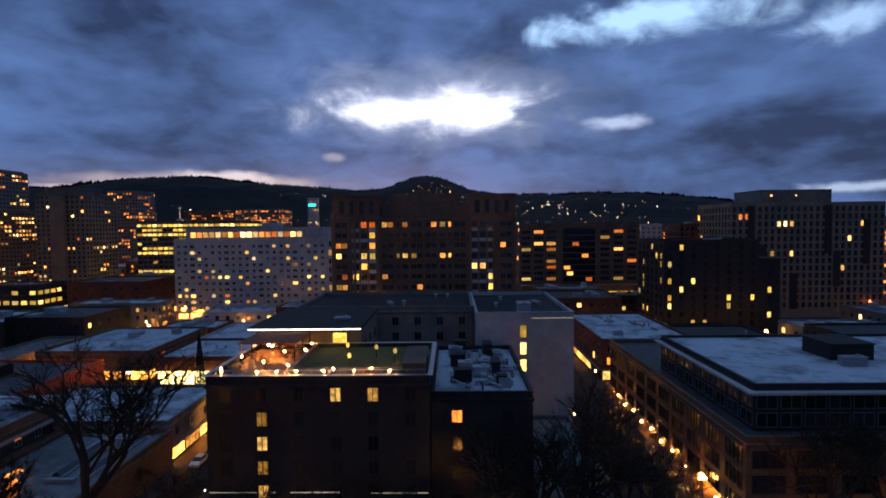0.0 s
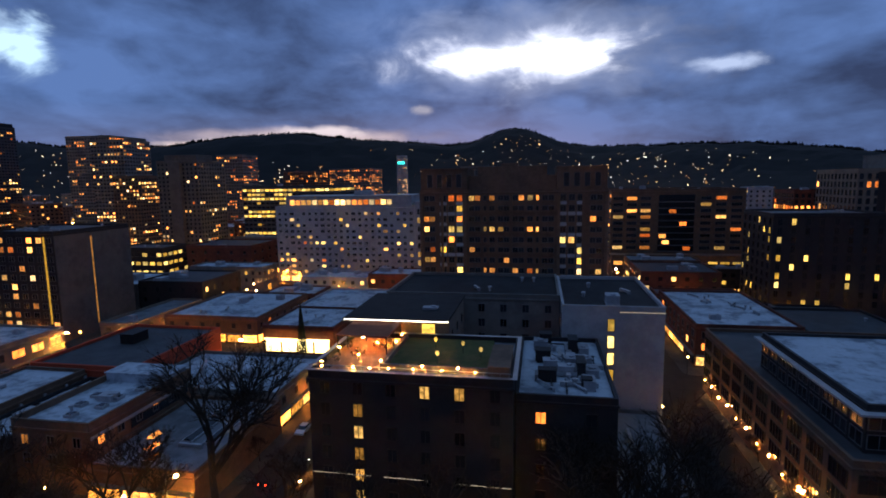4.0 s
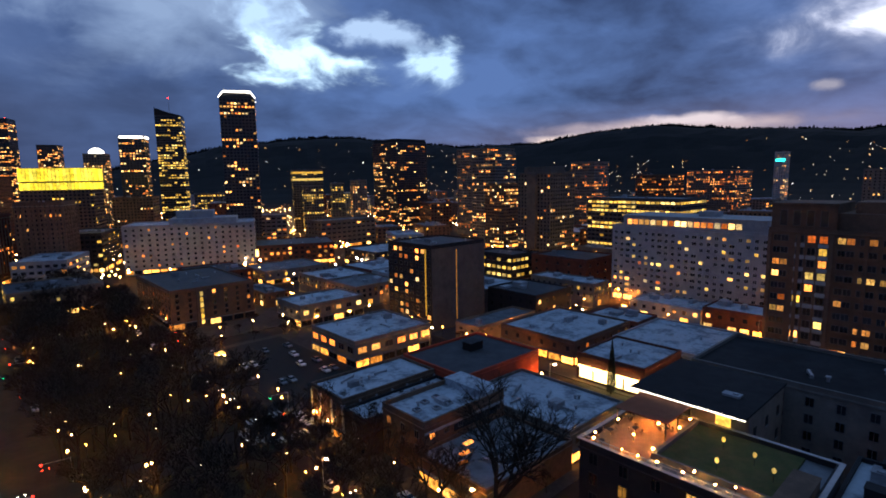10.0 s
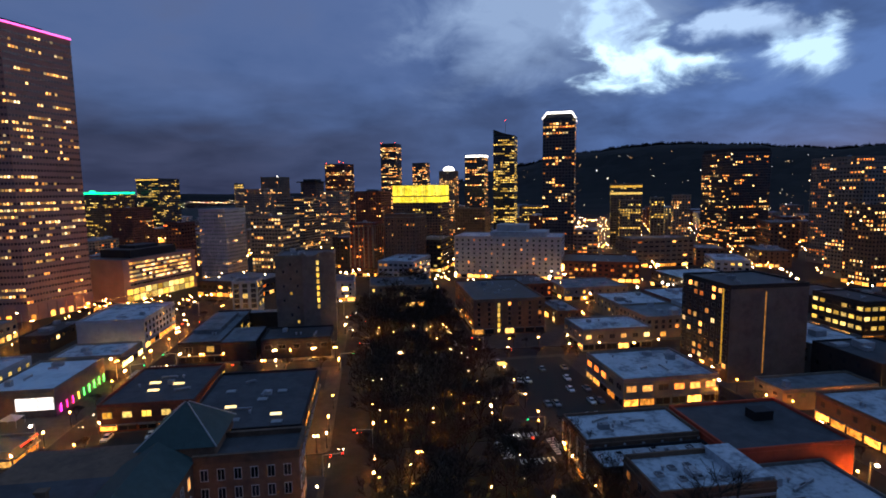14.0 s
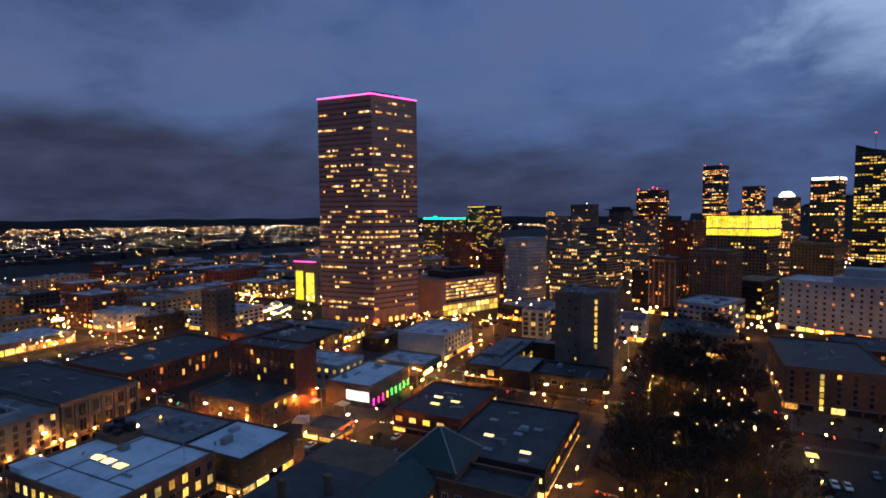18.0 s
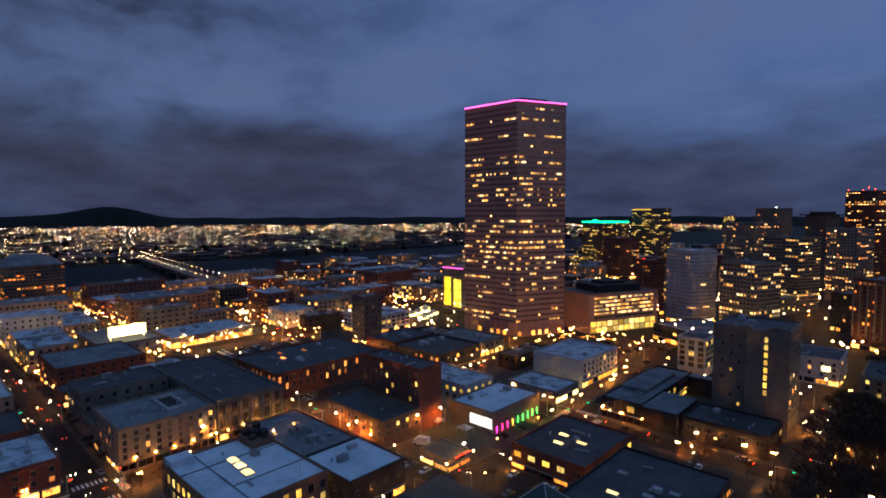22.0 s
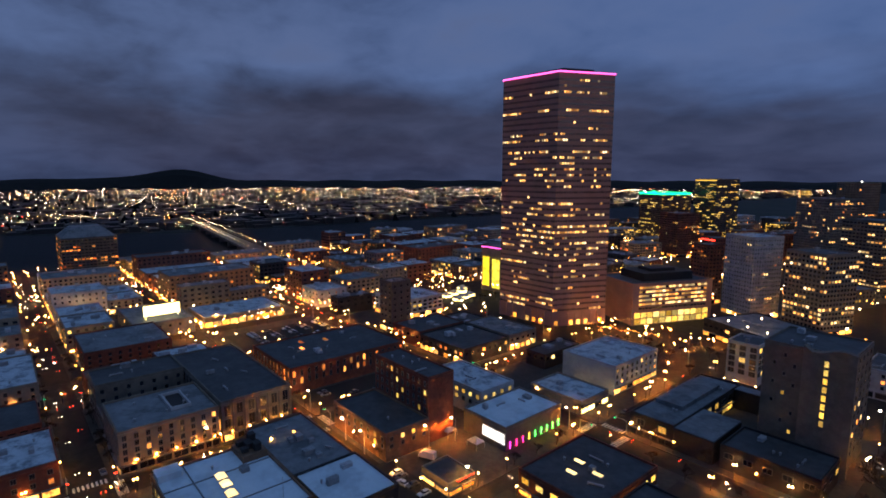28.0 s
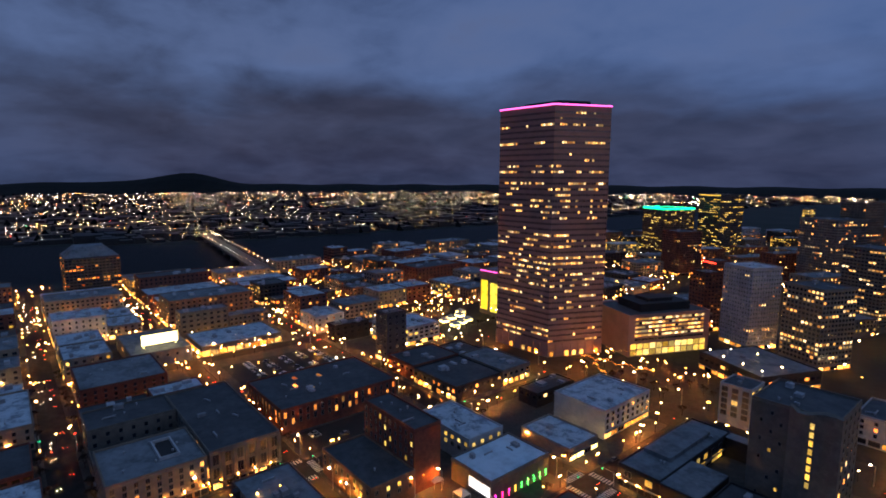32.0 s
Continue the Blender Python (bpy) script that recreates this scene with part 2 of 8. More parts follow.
M = {
    "asphalt": surface("asphalt", (0.018, 0.017, 0.016), (0.035, 0.033, 0.031), 0.25, 0.75, 0.01, stain=(0.018, 0.018, 0.018), stain_scale=0.05, spec=0.08),
    "pavement": surface("pavement_concrete", (0.048, 0.044, 0.040), (0.078, 0.072, 0.065), 0.5, 0.85, 0.01, stain=(0.035, 0.033, 0.03), spec=0.1),
    "earth": surface("far_ground", (0.020, 0.022, 0.020), (0.04, 0.04, 0.035), 0.01, 0.95, 0.0),
    "lawn": surface("winter_lawn", (0.014, 0.017, 0.008), (0.028, 0.026, 0.015), 0.3, 0.95, 0.03, stain=(0.03, 0.024, 0.015)),
    "paint": surface("road_paint", (0.55, 0.55, 0.52), (0.7, 0.7, 0.66), 0.8, 0.7, 0.0, stain=(0.15, 0.15, 0.14), stain_scale=0.6),
    "brick": surface("dark_red_brick", (0.11, 0.042, 0.031), (0.18, 0.068, 0.05), 0.8, 0.9, 0.03, stain=(0.045, 0.026, 0.022), vary=0.3),
    "brick_brown": surface("brown_brick", (0.125, 0.078, 0.054), (0.20, 0.125, 0.086), 0.8, 0.9, 0.03, stain=(0.06, 0.045, 0.038), vary=0.3),
    "red": surface("red_painted_stucco", (0.42, 0.06, 0.03), (0.52, 0.09, 0.045), 0.3, 0.85, 0.01, stain=(0.25, 0.05, 0.03)),
    "stucco": surface("grey_stucco", (0.15, 0.140, 0.128), (0.22, 0.205, 0.188), 0.4, 0.9, 0.01, stain=(0.08, 0.08, 0.08), vary=0.25),
    "cream": surface("cream_stone", (0.19, 0.152, 0.118), (0.27, 0.218, 0.172), 0.4, 0.85, 0.02, stain=(0.12, 0.10, 0.088), vary=0.25),
    "white": surface("white_painted_wall", (0.32, 0.32, 0.34), (0.43, 0.43, 0.44), 0.3, 0.8, 0.01, stain=(0.22, 0.22, 0.23), vary=0.15),
    "dark": surface("dark_cladding", (0.018, 0.018, 0.020), (0.034, 0.033, 0.036), 0.5, 0.7, 0.01, vary=0.3),
    "concrete": surface("bare_concrete", (0.122, 0.106, 0.092), (0.18, 0.158, 0.138), 0.3, 0.9, 0.015, stain=(0.07, 0.067, 0.063), vary=0.2),
    "granite": surface("pink_granite", (0.38, 0.175, 0.135), (0.46, 0.225, 0.18), 0.2, 0.55, 0.005, stain=(0.27, 0.15, 0.12), stain_scale=0.03),
    "pinkglass": glass_dark("rose_glass", (0.05, 0.028, 0.03), 0.1),
    "roof_white": surface("white_roof_membrane", (0.36, 0.42, 0.48), (0.52, 0.58, 0.64), 0.22, 0.6, 0.015, stain=(0.11, 0.13, 0.16), stain_scale=0.17, stain_amount=0.8),
    "roof_clean": surface("clean_white_roof", (0.48, 0.58, 0.66), (0.60, 0.70, 0.78), 0.15, 0.6, 0.01, stain=(0.28, 0.35, 0.42), stain_scale=0.10, stain_amount=0.5),
    "roof_grey": surface("grey_gravel_roof", (0.13, 0.14, 0.155), (0.22, 0.235, 0.255), 0.3, 0.8, 0.02, stain=(0.07, 0.076, 0.084), stain_scale=0.1, stain_amount=0.7),
    "roof_tar": surface("tar_roof", (0.038, 0.04, 0.044), (0.075, 0.078, 0.085), 0.3, 0.55, 0.02, stain=(0.10, 0.104, 0.11), stain_scale=0.09, stain_amount=0.5, spec=0.12),
    "roof_black": surface("black_roof_felt", (0.014, 0.015, 0.017), (0.03, 0.031, 0.034), 0.3, 0.7, 0.02, stain=(0.045, 0.046, 0.048), stain_scale=0.12, stain_amount=0.4, spec=0.07),
    "steel": surface("dark_tower_facade", (0.045, 0.045, 0.05), (0.075, 0.074, 0.08), 0.3, 0.6, 0.01, vary=0.5),
    "metal": surface("galvanised_sheet", (0.30, 0.31, 0.33), (0.44, 0.45, 0.47), 0.9, 0.45, 0.005, 0.6),
    "unit": surface("painted_steel_unit", (0.20, 0.21, 0.23), (0.36, 0.37, 0.40), 0.9, 0.6, 0.005, vary=0.7),
    "black": surface("black_metal", (0.012, 0.012, 0.013), (0.025, 0.025, 0.027), 1.0, 0.5, 0.004),
    "copper": surface("green_copper", (0.030, 0.056, 0.057), (0.052, 0.09, 0.088), 0.5, 0.7, 0.02, stain=(0.035, 0.062, 0.062)),
    "bark": surface("bark", (0.030, 0.024, 0.019), (0.06, 0.048, 0.038), 1.5, 0.95, 0.04),
    "twig": surface("twigs", (0.020, 0.016, 0.013), (0.045, 0.035, 0.028), 1.5, 0.95, 0.0),
    "needles": surface("dark_needles", (0.010, 0.018, 0.010), (0.03, 0.04, 0.022), 1.5, 0.95, 0.0),
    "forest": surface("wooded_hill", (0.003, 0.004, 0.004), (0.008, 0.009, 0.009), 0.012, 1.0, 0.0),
    "water": surface("river_water", (0.008, 0.010, 0.013), (0.013, 0.016, 0.02), 0.05, 0.45, 0.2, spec=0.015),
    "sedum": surface("planted_roof", (0.045, 0.06, 0.02), (0.09, 0.10, 0.035), 0.7, 0.95, 0.06, stain=(0.12, 0.09, 0.04), stain_scale=0.5),
    "deck": surface("timber_deck", (0.20, 0.12, 0.07), (0.32, 0.20, 0.12), 0.8, 0.7, 0.01),
    "canvas": surface("rust_canvas", (0.22, 0.07, 0.035), (0.30, 0.10, 0.05), 0.6, 0.9, 0.01),
    "carpaint": surface("car_paint", (0.10, 0.11, 0.12), (0.14, 0.15, 0.16), 0.5, 0.3, 0.0, vary=1.6),
    "carwhite": surface("white_car_paint", (0.62, 0.62, 0.62), (0.70, 0.70, 0.70), 0.5, 0.3, 0.0),
    "tyre": surface("tyre_rubber", (0.015, 0.015, 0.015), (0.025, 0.025, 0.025), 2.0, 0.9, 0.0),
    "pane": glass_dark("dark_pane"),
    "blue_pane": glass_dark("blue_curtain_glass", (0.03, 0.045, 0.07), 0.08),
    "frame": surface("window_frame", (0.10, 0.10, 0.105), (0.16, 0.16, 0.165), 1.0, 0.6, 0.0),
    "frame_white": surface("pale_window_frame", (0.5, 0.5, 0.5), (0.6, 0.6, 0.6), 1.0, 0.6, 0.0),
    "lit": glowing("lit_room", [(1, 0.22, 0.035), (1, 0.34, 0.07), (1, 0.45, 0.11), (1, 0.54, 0.15), (1, 0.74, 0.38)], 0.5, 6.0),
    "tower_lit": glowing("office_light", [(1, 0.36, 0.07), (1, 0.48, 0.12), (1, 0.58, 0.2), (1, 0.74, 0.4)], 0.4, 4.2, 0.5),
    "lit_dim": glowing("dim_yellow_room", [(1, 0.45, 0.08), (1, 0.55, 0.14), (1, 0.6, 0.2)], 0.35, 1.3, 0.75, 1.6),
    "lit_orange": glowing("orange_lit_room", [(1, 0.18, 0.025), (1, 0.31, 0.055), (1, 0.42, 0.1)], 0.4, 4.2),
    "lit_yellow": glowing("yellow_lit_room", [(1, 0.52, 0.06), (1, 0.60, 0.11), (1, 0.70, 0.22)], 0.6, 3.2),
    "shop": glowing("lit_shop", [(1, 0.30, 0.035), (1, 0.42, 0.07), (1, 0.58, 0.17)], 1.2, 8.5, 0.8, 0.7),
    "bright": glowing("very_bright_shop", [(1, 0.66, 0.2), (1, 0.78, 0.32)], 6.0, 9.0, 0.4, 0.5),
    "neon_pink": glowing("pink_light_line", [(1, 0.10, 0.55), (1, 0.12, 0.6)], 3.0, 3.5, 0.1),
    "neon_green": glowing("green_light_line", [(0.0, 1.0, 0.35), (0.02, 1.0, 0.4)], 2.5, 3.0, 0.1),
    "neon_red": glowing("red_light", [(1, 0.03, 0.02), (1, 0.07, 0.03)], 5.0, 8.0, 0.1),
    "neon_wash": glowing("green_wall_light", [(0.04, 1.0, 0.12), (0.1, 1.0, 0.1)], 7.0, 10.0, 0.1),
    "neon_magenta": glowing("magenta_wall_light", [(1.0, 0.02, 0.10), (1.0, 0.02, 0.30)], 7.0, 10.0, 0.1),
    "neon_gold": glowing("gold_wall_light", [(1.0, 0.5, 0.05), (1.0, 0.6, 0.1)], 6.0, 8.0, 0.1),
    "sign_gold": glowing("golden_lit_sign", [(1, 0.55, 0.12), (1, 0.62, 0.2)], 5.0, 7.0, 0.4, 0.5),
    "neon_violet": glowing("magenta_light", [(0.6, 0.02, 0.9), (1.0, 0.02, 0.35)], 9.0, 12.0, 0.1),
    "sign_white": glowing("pale_sign", [(0.9, 0.9, 1.0), (1, 0.9, 0.75)], 1.6, 2.4, 0.6, 0.5),
    "sky_lit": glowing("skylight_glow", [(1, 0.66, 0.24), (1, 0.76, 0.36)], 2.2, 3.4, 0.3, 0.6),
    "neon_cyan": glowing("cyan_sign", [(0.02, 0.9, 0.8), (0.05, 1.0, 0.9)], 2.0, 2.5, 0.1),
    "screen": glowing("yellow_lit_screen", [(1, 0.72, 0.03), (1, 0.80, 0.08)], 1.5, 2.3, 0.55, 0.22),
    "strip": glowing("white_light_line", [(1, 0.92, 0.8), (1, 0.95, 0.86)], 3.5, 4.0, 0.1),
    "globe": glowing("warm_lamp_globe", [(1, 0.30, 0.035), (1, 0.40, 0.08), (1, 0.55, 0.22)], 40.0, 200.0, 0.0),
    "terrace_globe": glowing("terrace_lamp_globe", [(1, 0.33, 0.06), (1, 0.46, 0.13)], 430.0, 700.0, 0.0),
    "strip_dim": glowing("dim_light_line", [(1, 0.85, 0.65), (1, 0.9, 0.75)], 0.3, 0.5, 0.4),
    "globe_white": glowing("white_lamp_globe", [(1, 0.55, 0.22), (1, 0.72, 0.45)], 60.0, 200.0, 0.0),
    "far_light": glowing("distant_lights", [(1, 0.30, 0.05), (1, 0.45, 0.12), (1, 0.62, 0.28), (1, 0.85, 0.6), (1, 0.92, 0.8), (1, 0.40, 0.10), (1, 0.75, 0.45), (1, 0.5, 0.15)], 3.0, 75.0, 0.0),
    "far_white": glowing("distant_white_lights", [(0.85, 0.9, 1.0), (1, 0.95, 0.9), (0.8, 1.0, 0.95)], 6.0, 60.0, 0.0),
    "far_red": glowing("distant_red_lights", [(1, 0.04, 0.03), (1, 0.10, 0.05), (0.1, 1.0, 0.4)], 8.0, 50.0, 0.0),
    "hill_light": glowing("hillside_lights", [(1, 0.40, 0.10), (1, 0.55, 0.22), (1, 0.75, 0.45), (1, 0.9, 0.75)], 0.5, 9.0, 0.0),
    # strong emitter of the added lit faces that brighten streets and walls from under caps
    "downlight": glowing("added_downlight", [(1, 0.20, 0.012), (1, 0.25, 0.025), (1, 0.34, 0.06)], 850.0, 2000.0, 0.0),
    "street_glow": glowing("city_street_lights", [(1, 0.30, 0.04), (1, 0.42, 0.08), (1, 0.58, 0.2), (1, 0.85, 0.6), (1, 0.36, 0.06), (1, 0.5, 0.13), (1, 0.10, 0.03)], 8.0, 150.0, 0.0),
    "tail": glowing("tail_light", [(1, 0.03, 0.01), (1, 0.06, 0.02)], 10.0, 18.0, 0.0),
    "head": glowing("head_light", [(1, 0.8, 0.55), (1, 0.9, 0.75)], 25.0, 60.0, 0.0),
}


# ---- mesh tools ----
class Mesh:
    """Collects boxes, prisms and tubes into one mesh."""

    def __init__(self):
        self.v, self.f, self.m = [], [], []

    def add(self, verts, faces, mat=0):
        n = len(self.v)
        self.v += verts
        self.f += [tuple(i + n for i in f) for f in faces]
        self.m += [mat] * len(faces)
        return self

    def box(self, x0, y0, z0, x1, y1, z1, mat=0):
        v = [(x, y, z) for z in (z0, z1) for x, y in ((x0, y0), (x1, y0), (x1, y1), (x0, y1))]
        return self.add(v, [(3, 2, 1, 0), (4, 5, 6, 7), (0, 1, 5, 4), (1, 2, 6, 5), (2, 3, 7, 6), (3, 0, 4, 7)], mat)

    def prism(self, poly, z0, z1, mat=0, top=None):
        n = len(poly)
        top = top or poly
        v = [(x, y, z0) for x, y in poly] + [(x, y, z1) for x, y in top]
        f = [tuple(range(n - 1, -1, -1)), tuple(range(n, 2 * n))] + [(i, (i + 1) % n, n + (i + 1) % n, n + i) for i in range(n)]
        return self.add(v, f, mat)

    def wall_box(self, p, d, n, u0, u1, z0, z1, o0, o1, mat=0):
        """A box against a wall: from p along d by u0..u1, z0..z1, and out along n by o0..o1."""
        def at(u, o):
            return (p[0] + d[0] * u + n[0] * o, p[1] + d[1] * u + n[1] * o)
        return self.prism([at(u0, o1), at(u1, o1), at(u1, o0), at(u0, o0)][::-1], z0, z1, mat)

    def pane(self, p, d, n, u0, u1, z0, z1, o, mat=0):
        """A pane standing out from a wall by o: its face and four edges."""
        def at(u, k, z):
            return (p[0] + d[0] * u + n[0] * k, p[1] + d[1] * u + n[1] * k, z)
        v = [at(u0, o, z0), at(u1, o, z0), at(u1, o, z1), at(u0, o, z1), at(u0, -0.05, z0), at(u1, -0.05, z0), at(u1, -0.05, z1), at(u0, -0.05, z1)]
        return self.add(v, [(0, 1, 2, 3), (4, 5, 1, 0), (1, 5, 6, 2), (3, 2, 6, 7), (4, 0, 3, 7)], mat)

    def tube(self, a, b, r0, r1, sides=6, mat=0):
        a, b = Vector(a), Vector(b)
        d = (b - a).normalized()
        s = d.cross(Vector((0.3, 0.9, 0.1))).normalized()
        t = d.cross(s)
        v = []
        for c, r in ((a, r0), (b, r1)):
            for i in range(sides):
                w = 2 * math.pi * i / sides
                v.append(tuple(c + (s * math.cos(w) + t * math.sin(w)) * r))
        f = [(i, i + sides, (i + 1) % sides + sides, (i + 1) % sides) for i in range(sides)]
        f += [tuple(range(sides)), tuple(range(2 * sides - 1, sides - 1, -1))]
        return self.add(v, f, mat)

    def ball(self, c, r, sides=8, rings=5, mat=0, squash=1.0):
        v = [(c[0], c[1], c[2] + r * squash), (c[0], c[1], c[2] - r * squash)]
        for j in range(1, rings):
            p = math.pi * j / rings
            for i in range(sides):
                w = 2 * math.pi * i / sides
                v.append((c[0] + r * math.sin(p) * math.cos(w), c[1] + r * math.sin(p) * math.sin(w), c[2] + r * squash * math.cos(p)))
        f = [(0, 2 + i, 2 + (i + 1) % sides) for i in range(sides)]
        for j in range(rings - 2):
            o = 2 + j * sides
            f += [(o + i, o + sides + i, o + sides + (i + 1) % sides, o + (i + 1) % sides) for i in range(sides)]
        o = 2 + (rings - 2) * sides
        f += [(1, o + (i + 1) % sides, o + i) for i in range(sides)]
        return self.add(v, f, mat)

    def gem(self, c, r, mat=0, tall=1.0):
        x, y, z = c
        v = [(x + r, y, z), (x, y + r, z), (x - r, y, z), (x, y - r, z), (x, y, z + r * tall), (x, y, z - r * tall)]
        return self.add(v, [(0, 1, 4), (1, 2, 4), (2, 3, 4), (3, 0, 4), (1, 0, 5), (2, 1, 5), (3, 2, 5), (0, 3, 5)], mat)

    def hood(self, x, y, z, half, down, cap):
        """An added downlight: a lit face that brightens the ground, hidden from above by an opaque cap."""
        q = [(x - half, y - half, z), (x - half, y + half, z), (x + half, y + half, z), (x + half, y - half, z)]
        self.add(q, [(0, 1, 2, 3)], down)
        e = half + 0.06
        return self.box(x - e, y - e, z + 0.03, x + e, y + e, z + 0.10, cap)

    def data(self, name, mats):
        me = bpy.data.meshes.new(name)
        me.from_pydata(self.v, [], self.f)
        for m in mats if isinstance(mats, (list, tuple)) else [mats]:
            me.materials.append(M[m])
        if any(self.m):
            me.polygons.foreach_set("material_index", self.m)
        me.update()
        return me


def part(name, mesh, mats, parent, label="", where=None, turn=0.0, kind=""):
    me = mesh.data(name, mats) if isinstance(mesh, Mesh) else mesh
    ob = new(name, me)
    ob.parent = parent
    if where is not None:
        ob.location = where
        ob.rotation_euler = (0, 0, turn)
    if label:
        tagged(ob, label)
    if kind:
        tagged(ob, kind=kind)
    return ob


def thing(name, label, category, where=(0, 0, 0), turn=0.0, group="", kind=""):
    ob = new(name)
    ob.location, ob.rotation_euler = where, (0, 0, turn)
    return tagged(ob, label, category, group, kind)


def solo(name, mesh, mats, label, category, where=(0, 0, 0), turn=0.0, group="", kind=""):
    ob = new(name, mesh.data(name, mats))
    ob.location, ob.rotation_euler = where, (0, 0, turn)
    return tagged(ob, label, category, group, kind)


WINDOWS = {}


def window_mesh(w, h, pane, frame_mat, bars=1):
    """A window: a frame with bars standing proud, and the panes set back, in one piece."""
    key = (round(w, 2), round(h, 2), pane, frame_mat, bars)
    if key not in WINDOWS:
        e = 0.10
        xs = [-w / 2 - e, -w / 2]
        for i in range(bars):
            x = -w / 2 + w * (i + 1) / (bars + 1)
            xs += [x - 0.035, x + 0.035]
        xs += [w / 2, w / 2 + e]
        zs = [-h / 2 - e, -h / 2, h / 2, h / 2 + e]
        v, f, m = [], [], []

        def quad(points, mat):
            n = len(v)
            v.extend(points)
            f.append((n, n + 1, n + 2, n + 3))
            m.append(mat)

        out, back = -0.12, -0.03
        for i in range(len(xs) - 1):
            for j in range(3):
                hole = j == 1 and i % 2 == 1
                y = back if hole else out
                x0, x1, z0, z1 = xs[i], xs[i + 1], zs[j], zs[j + 1]
                quad([(x0, y, z0), (x1, y, z0), (x1, y, z1), (x0, y, z1)], 1 if hole else 0)
                if hole:
                    quad([(x0, out, z0), (x1, out, z0), (x1, back, z0), (x0, back, z0)], 0)
                    quad([(x0, back, z1), (x1, back, z1), (x1, out, z1), (x0, out, z1)], 0)
                    quad([(x0, out, z0), (x0, back, z0), (x0, back, z1), (x0, out, z1)], 0)
                    quad([(x1, back, z0), (x1, out, z0), (x1, out, z1), (x1, back, z1)], 0)
        X0, X1, Z0, Z1 = xs[0], xs[-1], zs[0], zs[-1]
        quad([(X0, 0.02, Z0), (X1, 0.02, Z0), (X1, out, Z0), (X0, out, Z0)], 0)
        quad([(X0, out, Z1), (X1, out, Z1), (X1, 0.02, Z1), (X0, 0.02, Z1)], 0)
        quad([(X0, 0.02, Z0), (X0, out, Z0), (X0, out, Z1), (X0, 0.02, Z1)], 0)
        quad([(X1, out, Z0), (X1, 0.02, Z0), (X1, 0.02, Z1), (X1, out, Z1)], 0)
        me = bpy.data.meshes.new("window")
        bm = bmesh.new()
        vs = [bm.verts.new(p) for p in v]
        for q, mat in zip(f, m):
            bm.faces.new([vs[i] for i in q]).material_index = mat
        bmesh.ops.remove_doubles(bm, verts=bm.verts, dist=0.0005)
        bm.to_mesh(me)
        bm.free()
        me.materials.append(M[frame_mat])
        me.materials.append(M[pane])
        WINDOWS[key] = me
    return WINDOWS[key]


def offset_poly(poly, o):
    """A convex footprint that runs counter-clockwise, grown outwards by o."""
    out, n = [], len(poly)
    for i in range(n):
        a, b, c = (Vector(poly[j % n]) for j in (i - 1, i, i + 1))
        d0, d1 = (b - a).normalized(), (c - b).normalized()
        n0, n1 = Vector((d0.y, -d0.x)), Vector((d1.y, -d1.x))
        out.append(tuple(b + (n0 + n1) * (o / (1 + n0.dot(n1)))))
    return out


def sweep(poly, profile, mat=0):
    """A closed moulding (offset, height) carried round a footprint, in one piece."""
    m, n, k = Mesh(), len(poly), len(profile)
    loops = [offset_poly(poly, o) for o, _z in profile]
    v = [(*loops[j][i], profile[j][1]) for i in range(n) for j in range(k)]
    f = [(i * k + j, ((i + 1) % n) * k + j, ((i + 1) % n) * k + (j + 1) % k, i * k + (j + 1) % k) for i in range(n) for j in range(k)]
    return m.add(v, f, mat)


def sides_of(poly):
    """The wall lines of a footprint that runs counter-clockwise: start, way along, way out, length."""
    out = []
    for a, b in zip(poly, poly[1:] + poly[:1]):
        d = Vector((b[0] - a[0], b[1] - a[1]))
        length = d.length
        d /= length
        out.append((a, (d.x, d.y), (d.y, -d.x), length))
    return out


RND = random.Random(5)


def roof_gear(owner, w, d, z, count, rnd, kinds="uvp"):
    """Air handlers, vents and pipes on a flat roof, each a part."""
    for _ in range(count):
        k = rnd.choice(kinds)
        x, y = rnd.uniform(-w / 2 + 1.6, w / 2 - 1.6), rnd.uniform(-d / 2 + 1.6, d / 2 - 1.6)
        m = Mesh()
        if k == "u":
            a, b, c = rnd.uniform(0.9, 2.0), rnd.uniform(0.7, 1.4), rnd.uniform(0.9, 1.8)
            m.box(-a, -b, 0.0, a, b, 0.25)
            m.box(-a * 0.94, -b * 0.94, 0.25, a * 0.94, b * 0.94, c)
            m.box(-a, -b, c, a, b, c + 0.08)
            m.tube((a * 0.4, 0, c + 0.08), (a * 0.4, 0, c + 0.3), b * 0.5, b * 0.5, 10)
            m.box(-a * 0.8, -b * 0.99, 0.4, -a * 0.1, -b * 0.94, c - 0.15)
            part("air_handler", m, "unit", owner, where=(x, y, z), turn=rnd.choice((0, math.pi / 2)))
        elif k == "v":
            m.tube((0, 0, 0), (0, 0, 0.8), 0.28, 0.28, 8).tube((0, 0, 0.8), (0, 0, 1.05), 0.5, 0.4, 8)
            part("roof_vent", m, "metal", owner, where=(x, y, z))
        else:
            n = rnd.uniform(2.5, 6)
            m.box(-n / 2, -0.25, 0.25, n / 2, 0.25, 0.7).box(-n / 2, -0.3, 0, -n / 2 + 0.4, 0.3, 0.25).box(n / 2 - 0.4, -0.3, 0, n / 2, 0.3, 0.25)
            part("duct", m, "metal", owner, where=(x, y, z), turn=rnd.choice((0, math.pi / 2, 0.4)))


def near_shop(x, y):
    return -130 < x < 200 and -240 < y < 40


FAR = Mesh()
FAR_MATS = ["brick", "brick_brown", "cream", "stucco", "white", "dark", "concrete", "roof_tar", "roof_white", "roof_grey", "pane", "lit", "lit_orange", "lit_yellow", "unit", "shop"]


